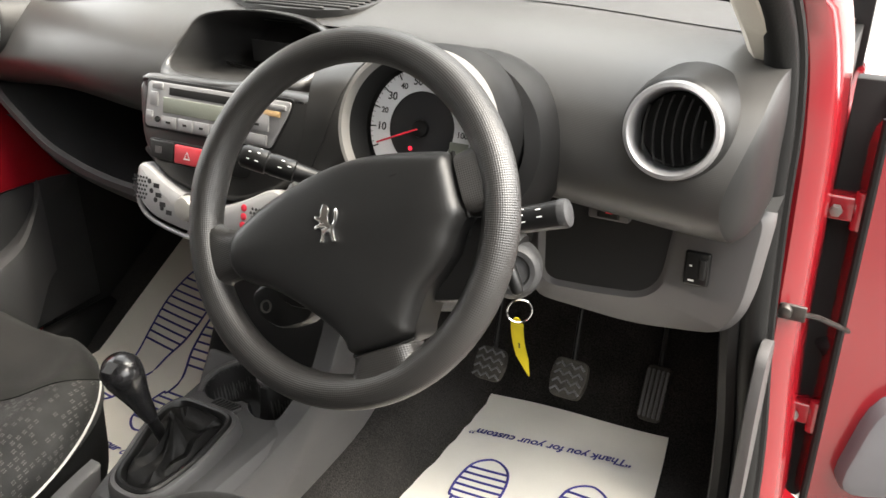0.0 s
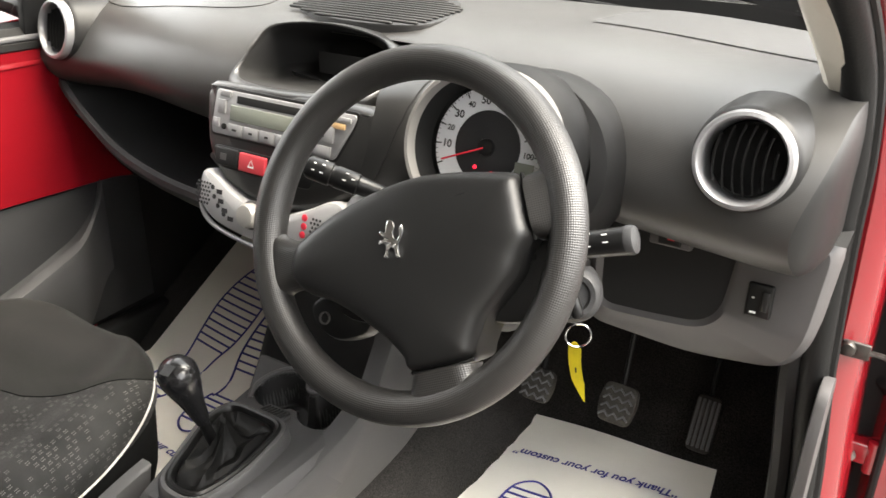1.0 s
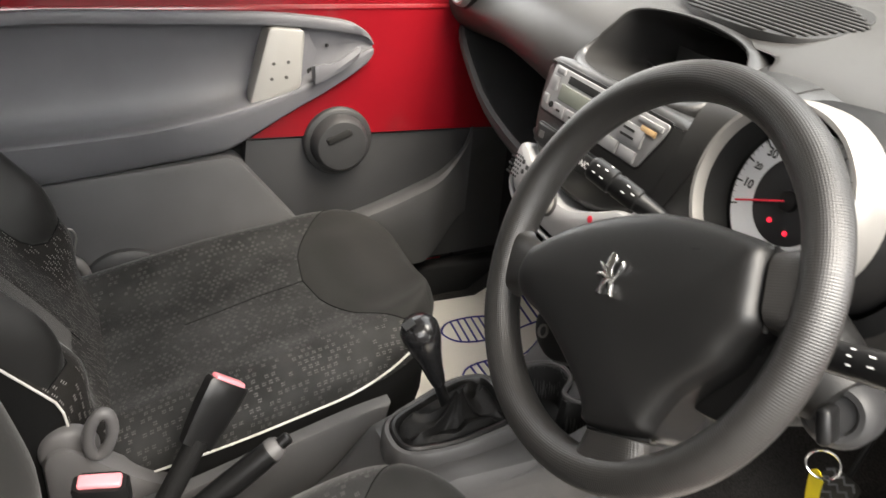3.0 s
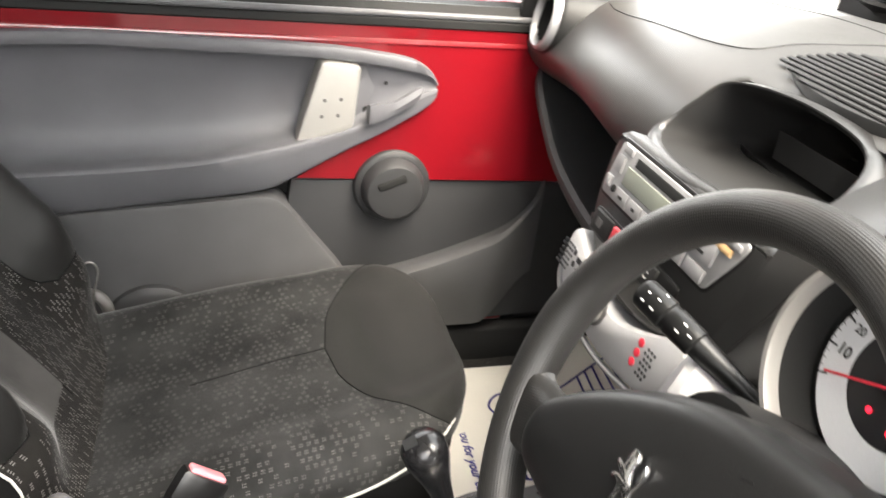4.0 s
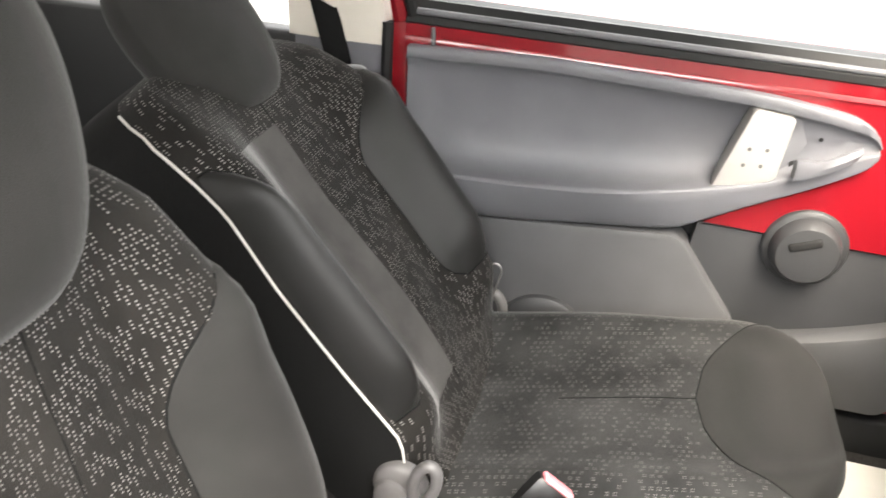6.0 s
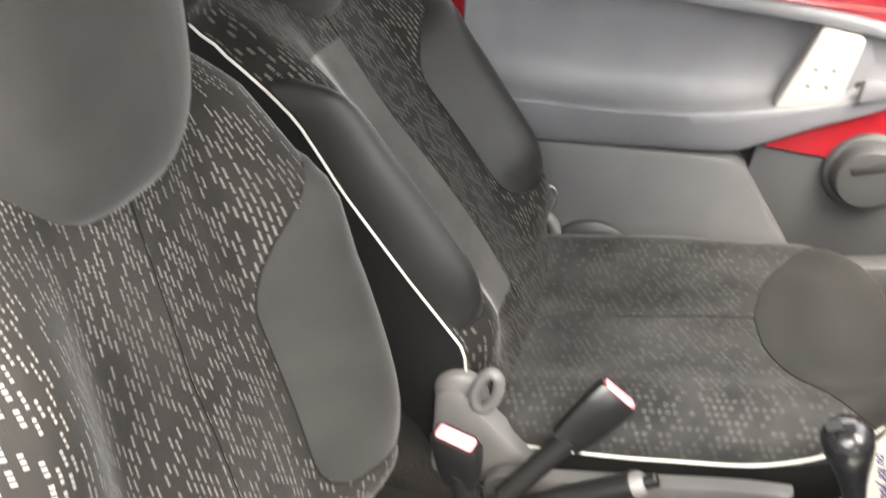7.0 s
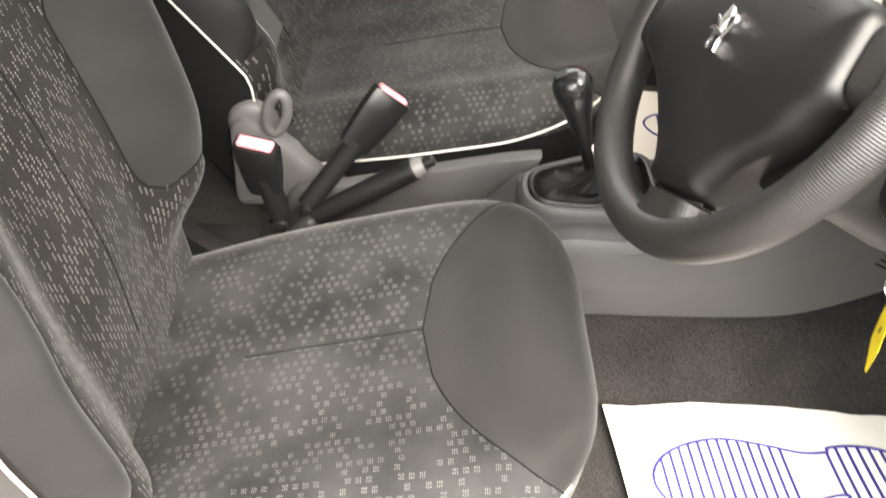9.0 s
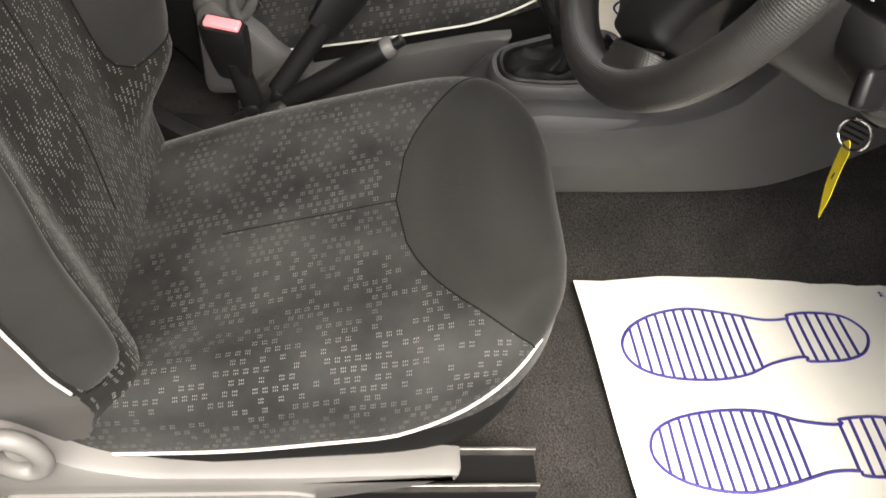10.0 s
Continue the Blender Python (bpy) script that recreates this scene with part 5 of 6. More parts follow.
    part("mark", moved(box((0.011, 0.009, 0.0006), (-0.060, -0.083, 0.0073), 0.0), A), M_GREY, dm)
    ac = part("ac_switch", moved(box((0.040, 0.024, 0.006), (0.042, -0.084, 0.004), 0.002), A), M_DARK, row, "dark air conditioning switch")
    lettering("mark", "A/C", 0.011, M_WHITEINK, ac, A @ Matrix.Translation((0.042, -0.084, 0.0075)))
    # heater panel
    heat = [(p.x, p.y) for p in curve_through([(-0.096, -0.102), (-0.099, -0.126), (-0.092, -0.148), (-0.058, -0.168), (0.03, -0.178), (0.115, -0.168), (0.148, -0.142), (0.148, -0.104), (0.126, -0.098), (0.085, -0.118), (0.030, -0.136), (-0.035, -0.122), (-0.080, -0.100)], 4, True)]
    lobe = [(p.x, p.y) for p in curve_through([(-0.088, -0.080), (-0.076, -0.101), (-0.034, -0.119), (0.030, -0.133), (0.080, -0.118), (0.118, -0.097), (0.128, -0.075), (0.02, -0.05)], 5, True)]
    part("lower_lobe", moved(plate(lobe, -0.05, 0.000, "xy", 0.004), A), M_DARK, stack, "dark rounded lower end of the face")
    A = A @ Matrix.Translation((0.003, -0.006, 0))
    hp = part("heater_panel", moved(plate(heat, -0.06, 0.012, "xy", 0.008), A), M_PALE, stack, "pale silver heater panel")
    part("lower_lip", moved(tube(curve_through([(-0.100, -0.128, 0.0), (-0.095, -0.153, 0.006), (-0.060, -0.174, 0.008), (0.03, -0.184, 0.008), (0.11, -0.174, 0.006)], 5), 0.0034, 8), A), M_SILVER, hp, "silver lower lip")
    kn = part("heater_knob", moved(disc(0.02, 0.02, 32, profile=[(0.0165, 0), (0.0165, 0.011), (0.014, 0.016), (0.010, 0.017), (0.002, 0.017)]), A @ Matrix.Translation((0.004, -0.142, 0.012))), M_SATIN, hp, "round satin knob")
    part("knob_ring", moved(disc(0.0195, 0.003, 32, 0.001), A @ Matrix.Translation((0.004, -0.142, 0.0115))), M_GREY, kn, "dark grey ring round the knob")
    for i, (x, y) in enumerate(((0.091, -0.126), (0.091, -0.137), (0.090, -0.148))):
        part("mark", moved(disc(0.0046, 0.0008, 14, 0.0003), A @ Matrix.Translation((x, y, 0.0118))), M_REDMARK, hp)
    for x, y in ((-0.072, -0.120), (-0.068, -0.132), (-0.060, -0.143), (-0.048, -0.152)):
        part("mark", moved(disc(0.0035, 0.0008, 12, 0.0003), A @ Matrix.Translation((x, y, 0.0118))), M_DARKINK, hp)
        part("mark", moved(box((0.010, 0.006, 0.0008), (x + 0.013, y - 0.004, 0.0122), 0.0), A), M_DARKINK, hp)
    for cx, cy in ((0.112, -0.136), (-0.092, -0.128)):
        for i in range(5):
            for j in range(6):
                if abs(cx) > 0.096 and i > 2:
                    continue
                part("hole", moved(disc(0.0019, 0.0006, 8, 0.0002), A @ Matrix.Translation((cx - 0.010 + 0.0055 * i + 0.0027 * (j % 2), cy - 0.016 + 0.0055 * j, 0.0118))), M_DARKINK, hp)
    return stack


def build_pod():
    """The instrument pod on the steering column."""
    pod = thing("instrument_pod", "round instrument pod with a white speedometer and dark hood", "instrument panel")
    A = basis((0.336, 0.142, 1.004), (1, 0, 0), (0, 0.30, 1))
    # local z to the driver
    part("housing", moved(disc(0.1, 0.1, 56, profile=[(0.060, -0.16), (0.094, -0.12), (0.098, -0.06), (0.095, -0.015), (0.086, -0.002)], caps=False), A @ Matrix.Diagonal((1, 0.96, 1, 1))), M_PODBLACK, pod, "black pod housing")
    part("rear_cowl", moved(disc(0.1, 0.1, 48, profile=[(0.06, -0.17), (0.108, -0.15), (0.118, -0.11), (0.115, -0.075), (0.106, -0.055), (0.09, -0.048)], caps=False), A @ Matrix.Translation((0.010, -0.012, 0)) @ Matrix.Diagonal((1, 0.92, 1, 1))), M_PODBLACK, pod, "black rear cowl")
    part("bezel", moved(disc(0.1, 0.1, 56, profile=[(0.088, -0.012), (0.0885, 0.014), (0.0870, 0.028), (0.0835, 0.034), (0.0795, 0.034), (0.0775, 0.029), (0.0765, 0.01)], caps=False), A @ Matrix.Diagonal((1, 0.96, 1, 1))), M_BEZEL, pod, "satin silver bezel ring")
    part("well", moved(disc(0.1, 0.1, 56, profile=[(0.0780, 0.030), (0.076, 0.012), (0.072, -0.004), (0.060, -0.006), (0.003, -0.006)], caps=False), A @ Matrix.Diagonal((1, 0.96, 1, 1))), M_VOID, pod)
    A = A @ Matrix.Scale(0.86, 4)
    dial = part("dial", moved(disc(0.07, 0.002, 56, profile=[(0.074, -0.004), (0.074, 0.0005), (0.046, 0.0005), (0.045, -0.004)]), A), M_DIAL, pod, "white speedometer ring")
    part("dial_centre", moved(disc(0.0455, 0.0008, 48, 0.0003), A), M_DIALDARK, dial, "black dial centre")
    a0, step = 205, 2.06
    for i in range(0, 12):
        mph = 10 * i
        a = radians(a0 - step * mph)
        part("tick", moved(box((0.008, 0.0016, 0.0004), (0, 0, 0), 0.0), A @ Matrix.Translation((0.0695 * math.cos(a), 0.0695 * math.sin(a), 0.0010)) @ Matrix.Rotation(a, 4, "Z")), M_DARKINK, dial)
        if i:
            big = i % 2
            lettering("number", str(mph), 0.0135 if big else 0.010, M_DARKINK, dial, A @ Matrix.Translation((0.0575 * math.cos(a), 0.0575 * math.sin(a), 0.0009)))
    for i in range(46):
        a = radians(a0 - 5.0 * i)
        part("fine_tick", moved(box((0.003, 0.0006, 0.0004), (0, 0, 0), 0.0), A @ Matrix.Translation((0.072 * math.cos(a), 0.072 * math.sin(a), 0.0010)) @ Matrix.Rotation(a, 4, "Z")), M_DARKINK, dial)
    an = radians(203)
    needle = part("needle", moved(box((0.062, 0.0022, 0.0016), (0.033, 0, 0), 0.0005, 1), A @ Matrix.Translation((0, 0, 0.0065)) @ Matrix.Rotation(an, 4, "Z")), M_REDMARK, pod, "thin red needle at rest")
    part("needle_hub", moved(disc(0.011, 0.007, 24, 0.002), A), M_BLACK, needle)
    part("small_display", moved(box((0.026, 0.024, 0.001), (0.055, -0.022, 0.0012), 0.0004, 1), A), M_LCD, pod, "small grey trip display")
    for x, y in ((-0.012, -0.026), (0.012, -0.030)):
        part("warning_lamp", moved(disc(0.0026, 0.0008, 14, 0.0002), A @ Matrix.Translation((x, y, 0.0010))), M_LAMP, pod, "lit red warning lamp")
    return pod


WHEEL = basis((0.336, -0.010, 0.960), (1, 0, 0), (0, math.sin(radians(25.7)), math.cos(radians(25.7))))
WHEEL_TURN = WHEEL @ Matrix.Rotation(radians(28), 4, "Z")


def build_wheel():
    wheel = thing("steering_wheel", "black dimpled three-spoke steering wheel turned a little", "steering wheel")
    R, r = 0.1635, 0.0168
    rings = []
    for i in range(96):
        a = 2 * math.pi * i / 96
        ring = []
        grip = 1 + 0.06 * (math.exp(-((math.degrees(a) - 30) / 12) ** 2) + math.exp(-((math.degrees(a) - 150) / 12) ** 2))
        for j in range(18):
            b = 2 * math.pi * j / 18
            rr = R + r * grip * math.cos(b)
            ring.append((rr * math.cos(a), rr * math.sin(a), r * 1.05 * grip * math.sin(b)))
        rings.append(ring)
    rings.append(rings[0])
    rings = [r + [r[0]] for r in rings]
    uvs = [[(R * 2 * math.pi * i / 96 + 2, r * 2 * math.pi * j / 18 + 2) for j in range(19)] for i in range(97)]
    bm = loft(rings, False, False, uvs)
    bmesh.ops.remove_doubles(bm, verts=bm.verts, dist=1e-6)
    part("rim", moved(bm, WHEEL_TURN), M_RIM, wheel, "dimpled black rim", 80)
    # airbag cover, a soft shield
    shield = [(p.x, p.y) for p in curve_through([(-0.1255, -0.002), (-0.115, 0.017), (-0.096, 0.026), (-0.071, 0.035), (-0.038, 0.042), (-0.002, 0.046), (0.031, 0.0455), (0.062, 0.040), (0.091, 0.032), (0.124, 0.021), (0.1295, 0.012), (0.1295, -0.021), (0.129, -0.038),
                                                 (0.121, -0.047), (0.114, -0.056), (0.107, -0.067), (0.090, -0.081), (0.075, -0.092), (0.066, -0.103), (0.057, -0.117), (0.050, -0.127), (0.019, -0.1305), (-0.013, -0.1285), (-0.018, -0.115), (-0.031, -0.0976), (-0.046, -0.082), (-0.0675, -0.062), (-0.090, -0.0455), (-0.114, -0.033), (-0.125, -0.0176)], 4, True)]
    edge = [Vector(q) for q in shield]

    def inner_distance(q):
        best = 1.0
        for a, b in zip(edge, edge[1:] + edge[:1]):
            ab = b - a
            t = min(1.0, max(0.0, (q - a).dot(ab) / max(1e-12, ab.length_squared)))
            best = min(best, (a + ab * t - q).length)
        return best

    def dome(x, y):
        d = inner_distance(Vector((x, y)))
        return 0.006 + 0.016 * (1 - math.exp(-d / 0.0035)) + 0.008 * (1 - math.exp(-d / 0.03)) - 0.03 * max(0.0, -0.04 - y)
    y0, y1 = min(q.y for q in edge) + 0.0006, max(q.y for q in edge) - 0.0006
    rows = []
    for i in range(49):
        f = i / 48
        y = y0 + (y1 - y0) * (0.5 - 0.5 * math.cos(math.pi * f))
        xs = []
        for a, b in zip(edge, edge[1:] + edge[:1]):
            if (a.y - y) * (b.y - y) <= 0 and abs(a.y - b.y) > 1e-9:
                xs.append(a.x + (b.x - a.x) * (y - a.y) / (b.y - a.y))
        xl, xr = min(xs), max(xs)
        rows.append([(xl + (xr - xl) * (0.5 - 0.5 * math.cos(math.pi * j / 56)), y) for j in range(57)])
    top = loft([[(x, y, dome(x, y)) for x, y in r] for r in rows], False, False)
    skirt = loft([[(x, y, z) for x, y in shield] for z in (-0.035, 0.002, 0.0062)], True, False)
    cover = part("airbag_cover", moved(joined(top, skirt), WHEEL_TURN), M_WHEELPLAIN, wheel, "matt black airbag cover", 70)
    # spokes
    def spoke(root, side, half_root, angle, spread, flare, thick):
        """From a straight root beside the cover out to the rim, along which it flares."""
        rings = []
        for j in range(11):
            t = j / 10
            ring = []
            wing = spread + (flare - spread) * t ** 4
            for c, q in [(k / 8 - 1, 1 - abs(k / 8 - 1) ** 6 * 0.9) for k in range(17)] + [(1.0, -0.5), (0.6, -0.9), (-0.6, -0.9), (-1.0, -0.5)]:
                a = radians(angle + wing * c)
                p = (Vector(root) + Vector(side) * half_root * c).lerp(Vector((math.cos(a), math.sin(a))) * R, t)
                ring.append((p.x, p.y, (thick - 0.006 * t) * q - 0.002 * (1 - t)))
            rings.append(ring)
        return moved(loft(rings, True, True, [[(q[0] + 2, q[1] + 2) for q in ring] for ring in rings]), WHEEL_TURN)
    part("spoke", spoke((-0.112, -0.004), (0, -1), 0.024, 177, 10, 23, 0.016), M_RIM, wheel, "dimpled left spoke")
    part("spoke", spoke((0.1315, -0.011), (0, 1), 0.029, -5, 12, 22, 0.018), M_RIM, wheel, "dimpled right spoke")
    part("spoke", spoke((0.018, -0.1318), (1, 0), 0.033, -86.5, 13, 26, 0.018), M_RIM, wheel, "broad dimpled lower spoke")
    part("cover_seam", moved(tube(curve_through([(0.1295, 0.019, 0.006), (0.1305, 0.008, 0.008), (0.1307, -0.015, 0.009), (0.1303, -0.041, 0.006)], 5), 0.0017, 6), WHEEL_TURN), M_VOID, cover, "dark joint to the right spoke")
    part("cover_seam", moved(tube(curve_through([(-0.015, -0.1300, 0.004), (0.018, -0.1318, 0.006), (0.050, -0.1290, 0.004)], 6), 0.0016, 6), WHEEL_TURN), M_VOID, cover, "dark joint to the lower spoke")
    arm = part("spoke_back", moved(plate(rounded([(0.055, -0.095), (0.094, -0.058), (0.117, -0.036), (0.146, -0.040), (0.143, -0.062), (0.128, -0.086), (0.103, -0.108), (0.078, -0.104)], 0.010), -0.032, -0.013, "xy", 0.006), WHEEL_TURN), M_WHEELPLAIN, wheel, "smooth rear arm of the right spoke")
    part("release_hole", moved(disc(0.0042, 0.002, 14, 0.0005), WHEEL_TURN @ Matrix.Translation((0.1175, -0.049, -0.0135)) @ Matrix.Diagonal((0.7, 1.4, 1, 1))), M_VOID, arm, "dark oval hole")
    # dark hub behind the cover
    part("hub", moved(plate(rounded([(-0.11, -0.02), (-0.02, 0.04), (0.10, 0.02), (0.115, -0.04), (0.07, -0.092), (0.0, -0.12), (-0.035, -0.085), (-0.095, -0.062)], 0.02), -0.045, -0.012, "xy", 0.004), WHEEL_TURN), M_BLACK, wheel, "black hub behind the cover")
    boss = part("screw_boss", moved(plate(rounded([(-0.146, -0.034), (-0.100, -0.026), (-0.062, -0.056), (-0.078, -0.082), (-0.118, -0.082), (-0.143, -0.060)], 0.014), -0.052, -0.030, "xy", 0.006), WHEEL_TURN), M_BLACK, wheel, "black boss beside the cover")
    part("screw_ring", moved(disc(0.01, 0.003, 24, profile=[(0.0068, 0.0), (0.0068, 0.002), (0.0052, 0.002), (0.0050, -0.004)], caps=False), WHEEL_TURN @ Matrix.Translation((-0.127, -0.0545, -0.0298))), M_STEEL, boss, "thin steel screw ring")
    # plain silver badge
    badge = [(-2, 17), (3, 16), (5, 11), (4, 5), (6, 0), (9, -2), (12, 4), (11, 10), (13, 14), (15, 9), (14, 2), (11, -5), (12, -11), (15, -15), (10, -16), (8, -10), (4, -7), (1, -11), (2, -17), (-4, -17), (-2, -12), (-2, -6), (-5, -4), (-11, -6), (-10, -2), (-4, 0), (-12, 4), (-10, 7), (-4, 5), (-5, 10)]
    part("badge", moved(plate(rounded([(x * 0.00095, y * 0.00105) for x, y in badge], 0.0015, 2), 0.0, 0.003, "xy", 0.0008), WHEEL_TURN @ Matrix.Translation((0.001, -0.0095, 0.0300)) @ Matrix.Rotation(radians(-17), 4, "Z")), M_CHROME, cover, "plain chrome badge shape")
    part("scratch", moved(box((0.014, 0.001, 0.0004), (0.075, 0.012, 0.0262), 0.0), WHEEL_TURN), M_BLACK, cover)
    return wheel


def build_column():
    col = thing("steering_column", "dark column shroud with two switch stalks", "steering column")
    axis = WHEEL
    rings = []
    for z, w, h, dy in ((-0.035, 0.060, 0.055, -0.005), (-0.06, 0.075, 0.062, -0.012), (-0.12, 0.080, 0.066, -0.02), (-0.20, 0.074, 0.07, -0.02), (-0.30, 0.06, 0.06, -0.02)):
        rings.append([(w * math.copysign(abs(math.cos(a)) ** 0.7, math.cos(a)), dy + h * math.copysign(abs(math.sin(a)) ** 0.7, math.sin(a)), z) for a in [2 * math.pi * i / 28 for i in range(28)]])
    part("shroud", moved(loft(rings, True, True), axis), M_DARK, col, "dark grey shroud")
    part("pale_neck", moved(disc(0.05, 0.05, 32, profile=[(0.042, -0.03), (0.040, 0.010), (0.033, 0.017), (0.016, 0.017)]), basis((0.20, 0.095, 0.895), (0.7, -0.6, 0.2), (0.2, 0.3, 1))), M_PALE, col, "pale moulded neck")
    # left stalk
    tip, root = Vector((0.147, 0.067, 0.968)), Vector((0.262, 0.128, 0.922))
    d = (tip - root)
    rings_pts = [root + d * t for t in (0, 0.25, 0.42, 0.55, 0.56, 0.74, 0.75, 0.78, 0.79, 0.97, 1.0)]
    left = part("stalk", tube(rings_pts, [0.007, 0.008, 0.010, 0.011, 0.0125, 0.0128, 0.0118, 0.0118, 0.0135, 0.0132, 0.010], 16), M_BLACK, col, "black lamp stalk with white symbols")
    for t, w, r, turn in ((0.93, 0.005, 0.0136, -35), (0.93, 0.004, 0.0136, 0), (0.86, 0.006, 0.0137, -35), (0.86, 0.005, 0.0137, 5), (0.85, 0.004, 0.0137, 40), (0.67, 0.006, 0.0131, -30), (0.66, 0.005, 0.0131, 8), (0.60, 0.006, 0.0130, -12)):
        side = Vector((0.3, -0.55, 0.78))
        side = (side - d * side.dot(d) / d.length_squared).normalized()
        side.rotate(Matrix.Rotation(radians(turn), 3, d))
        part("mark", moved(box((w * 0.7, 0.0011, 0.0006), (0, 0, 0), 0.0), basis(root + d * t + side * r, d, side.cross(d))), M_WHITEINK, left)
    # right stalk
    tip, root = Vector((0.530, 0.072, 0.972)), Vector((0.42, 0.060, 0.935))
    d = (tip - root)
    right = part("stalk", tube([root + d * t for t in (0, 0.3, 0.42, 0.43, 0.95)], [0.008, 0.010, 0.0110, 0.0122, 0.0135], 20), M_BLACK, col, "black wiper stalk with white symbols")
    part("end_button", tube([root + d * t for t in (0.95, 0.99, 1.015, 1.03)], [0.0138, 0.0138, 0.0128, 0.007], 24), M_DOORDARK, right, "grey end button")
    for t, w, turn in ((0.52, 0.004, -30), (0.52, 0.005, 0), (0.53, 0.004, 28), (0.66, 0.005, -32), (0.66, 0.004, -4), (0.67, 0.005, 25), (0.80, 0.007, -18), (0.81, 0.007, 14)):
        sd = Vector((0.2, -0.75, 0.62))
        sd = (sd - d * sd.dot(d) / d.length_squared).normalized()
        sd.rotate(Matrix.Rotation(radians(turn), 3, d))
        part("mark", moved(box((w * 0.7, 0.0011, 0.0006), (0, 0, 0), 0.0), basis(root + d * t + sd * (0.0123 + 0.0025 * (t - 0.43)), d, sd.cross(d))), M_WHITEINK, right)
    # ignition barrel
    ign = basis((0.456, 0.122, 0.872), (0.88, 0.42, 0.1), (-0.05, 0.32, 0.93))
    lock = part("ignition", moved(disc(0.03, 0.03, 32, profile=[(0.032, -0.04), (0.031, -0.008), (0.028, 0.003), (0.023, 0.007), (0.018, 0.006), (0.016, 0.001), (0.013, 0.001), (0.003, 0.001)]), ign), M_DOORDARK, col, "grey ignition barrel")
    part("barrel_neck", tube([(0.385, 0.125, 0.905), (0.42, 0.135, 0.885), (0.450, 0.135, 0.875)], [0.050, 0.044, 0.033], 18), M_DARK, col)
    key = thing("key_ring", "ignition key with steel ring and yellow paper-thin tag", "key")
    part("key_bow", moved(box((0.012, 0.030, 0.034), (0, -0.004, 0.028), 0.005), ign @ Matrix.Rotation(radians(15), 4, "Z")), M_BLACK, key, "black key bow")
    part("key_blade", moved(box((0.003, 0.009, 0.02), (0, 0, 0.008), 0.001, 1), ign @ Matrix.Rotation(radians(15), 4, "Z")), M_STEEL, key)
    kc = Vector((0.474, 0.101, 0.840))
    ring = [(kc + Vector((0.0115 * math.cos(a), 0.006 * math.cos(a) + 0.002 * math.sin(a), 0.0125 * math.sin(a)))) for a in [2 * math.pi * i / 28 for i in range(28)]]
    part("split_ring", tube(ring, 0.0011, 6, True), M_CHROME, key, "thin steel split ring")
    t0 = kc + Vector((-0.003, 0.002, -0.010))
    t1 = Vector((0.487, 0.103, 0.762))
    bow = Vector((0.010, -0.004, 0))
    rings = []
    for i in range(11):
        t = i / 10
        p = t0.lerp(t1, t) - bow * math.sin(math.pi * t) * 0.6
        w = 0.0078 * (min(1, t * 8 + 0.25)) * min(1, (1 - t) * 3 + 0.12)
        ax = Vector((0.93, -0.12, 0.05)).normalized()
        rings.append([p - ax * w, p - ax * w + Vector((-0.0004, 0.0006, 0)), p + ax * w + Vector((-0.0004, 0.0006, 0)), p + ax * w])
    tg = part("tag", loft(rings, True, True), M_YELLOW, key, "bent yellow tag")
    part("mark", moved(box((0.0016, 0.006, 0.0004), (0, 0, 0), 0.0), basis(t0.lerp(t1, 0.5) - bow * 0.6 + Vector((0.0006, -0.0009, 0)), Vector((0.93, -0.12, 0.05)), t0 - t1)), M_DARKINK, tg)
    return col


def build_pedals():
    for label, c, w, h, lean, bars in (("black rubber clutch pedal with zigzag tread", (0.262, 0.475, 0.492), 0.056, 0.056, 38, 0), ("black rubber brake pedal with zigzag tread", (0.398, 0.485, 0.500), 0.062, 0.064, 38, 0), ("long ribbed accelerator pedal", (0.506, 0.625, 0.420), 0.042, 0.098, 30, 1)):
        pd = thing("pedal", label, "pedal", "pedals on the driver's side")
        # local x right, y up the pad, z to the driver
        m = basis(c, (1, 0, 0), (0, math.sin(radians(lean)), math.cos(radians(lean))))
        part("pad", moved(plate(rounded([(-w / 2 * 0.86, h / 2), (w / 2 * 0.86, h / 2), (w / 2, 0), (w / 2 * 0.8, -h / 2), (-w / 2 * 0.8, -h / 2), (-w / 2, 0)] if not bars else [(-w / 2, h / 2), (w / 2, h / 2), (w / 2, -h / 2), (-w / 2, -h / 2)], 0.012), -0.008, 0.006, "xy", 0.003), m), M_PEDAL, pd, "rubber pad")
        if bars:
            for i in range(5):
                part("rib", moved(box((0.0045, h * 0.86, 0.004), (-0.0165 + 0.00825 * i, 0, 0.007), 0.0012, 1), m), M_SEALLT, pd)
        else:
            for j in range(4):
                y = -0.020 + 0.0135 * j
                pts = [(-0.024 + 0.008 * i, y + (0.0035 if i % 2 else -0.0035), 0.0065) for i in range(7)]
                part("tread", moved(tube(pts, 0.0021, 5), m), M_SEALLT, pd)
        part("arm", tube([m @ Vector((0, h * 0.3, -0.008)), m @ Vector((0, h * 0.3, -0.008)) + Vector((-0.004, 0.04, 0.10)), m @ Vector((0, h * 0.3, -0.008)) + Vector((0.0, 0.10, 0.30))], 0.0045, 8), M_BLACK, pd, "black steel arm")


def top_height(y):
    """Height of the console's top behind and in front of the gear lever."""
    if y < 0.14:
        return 0.560 - 0.003 * smoothstep(0.06, 0.14, y)
    return 0.557 + 0.013 * smoothstep(0.14, 0.22, y)


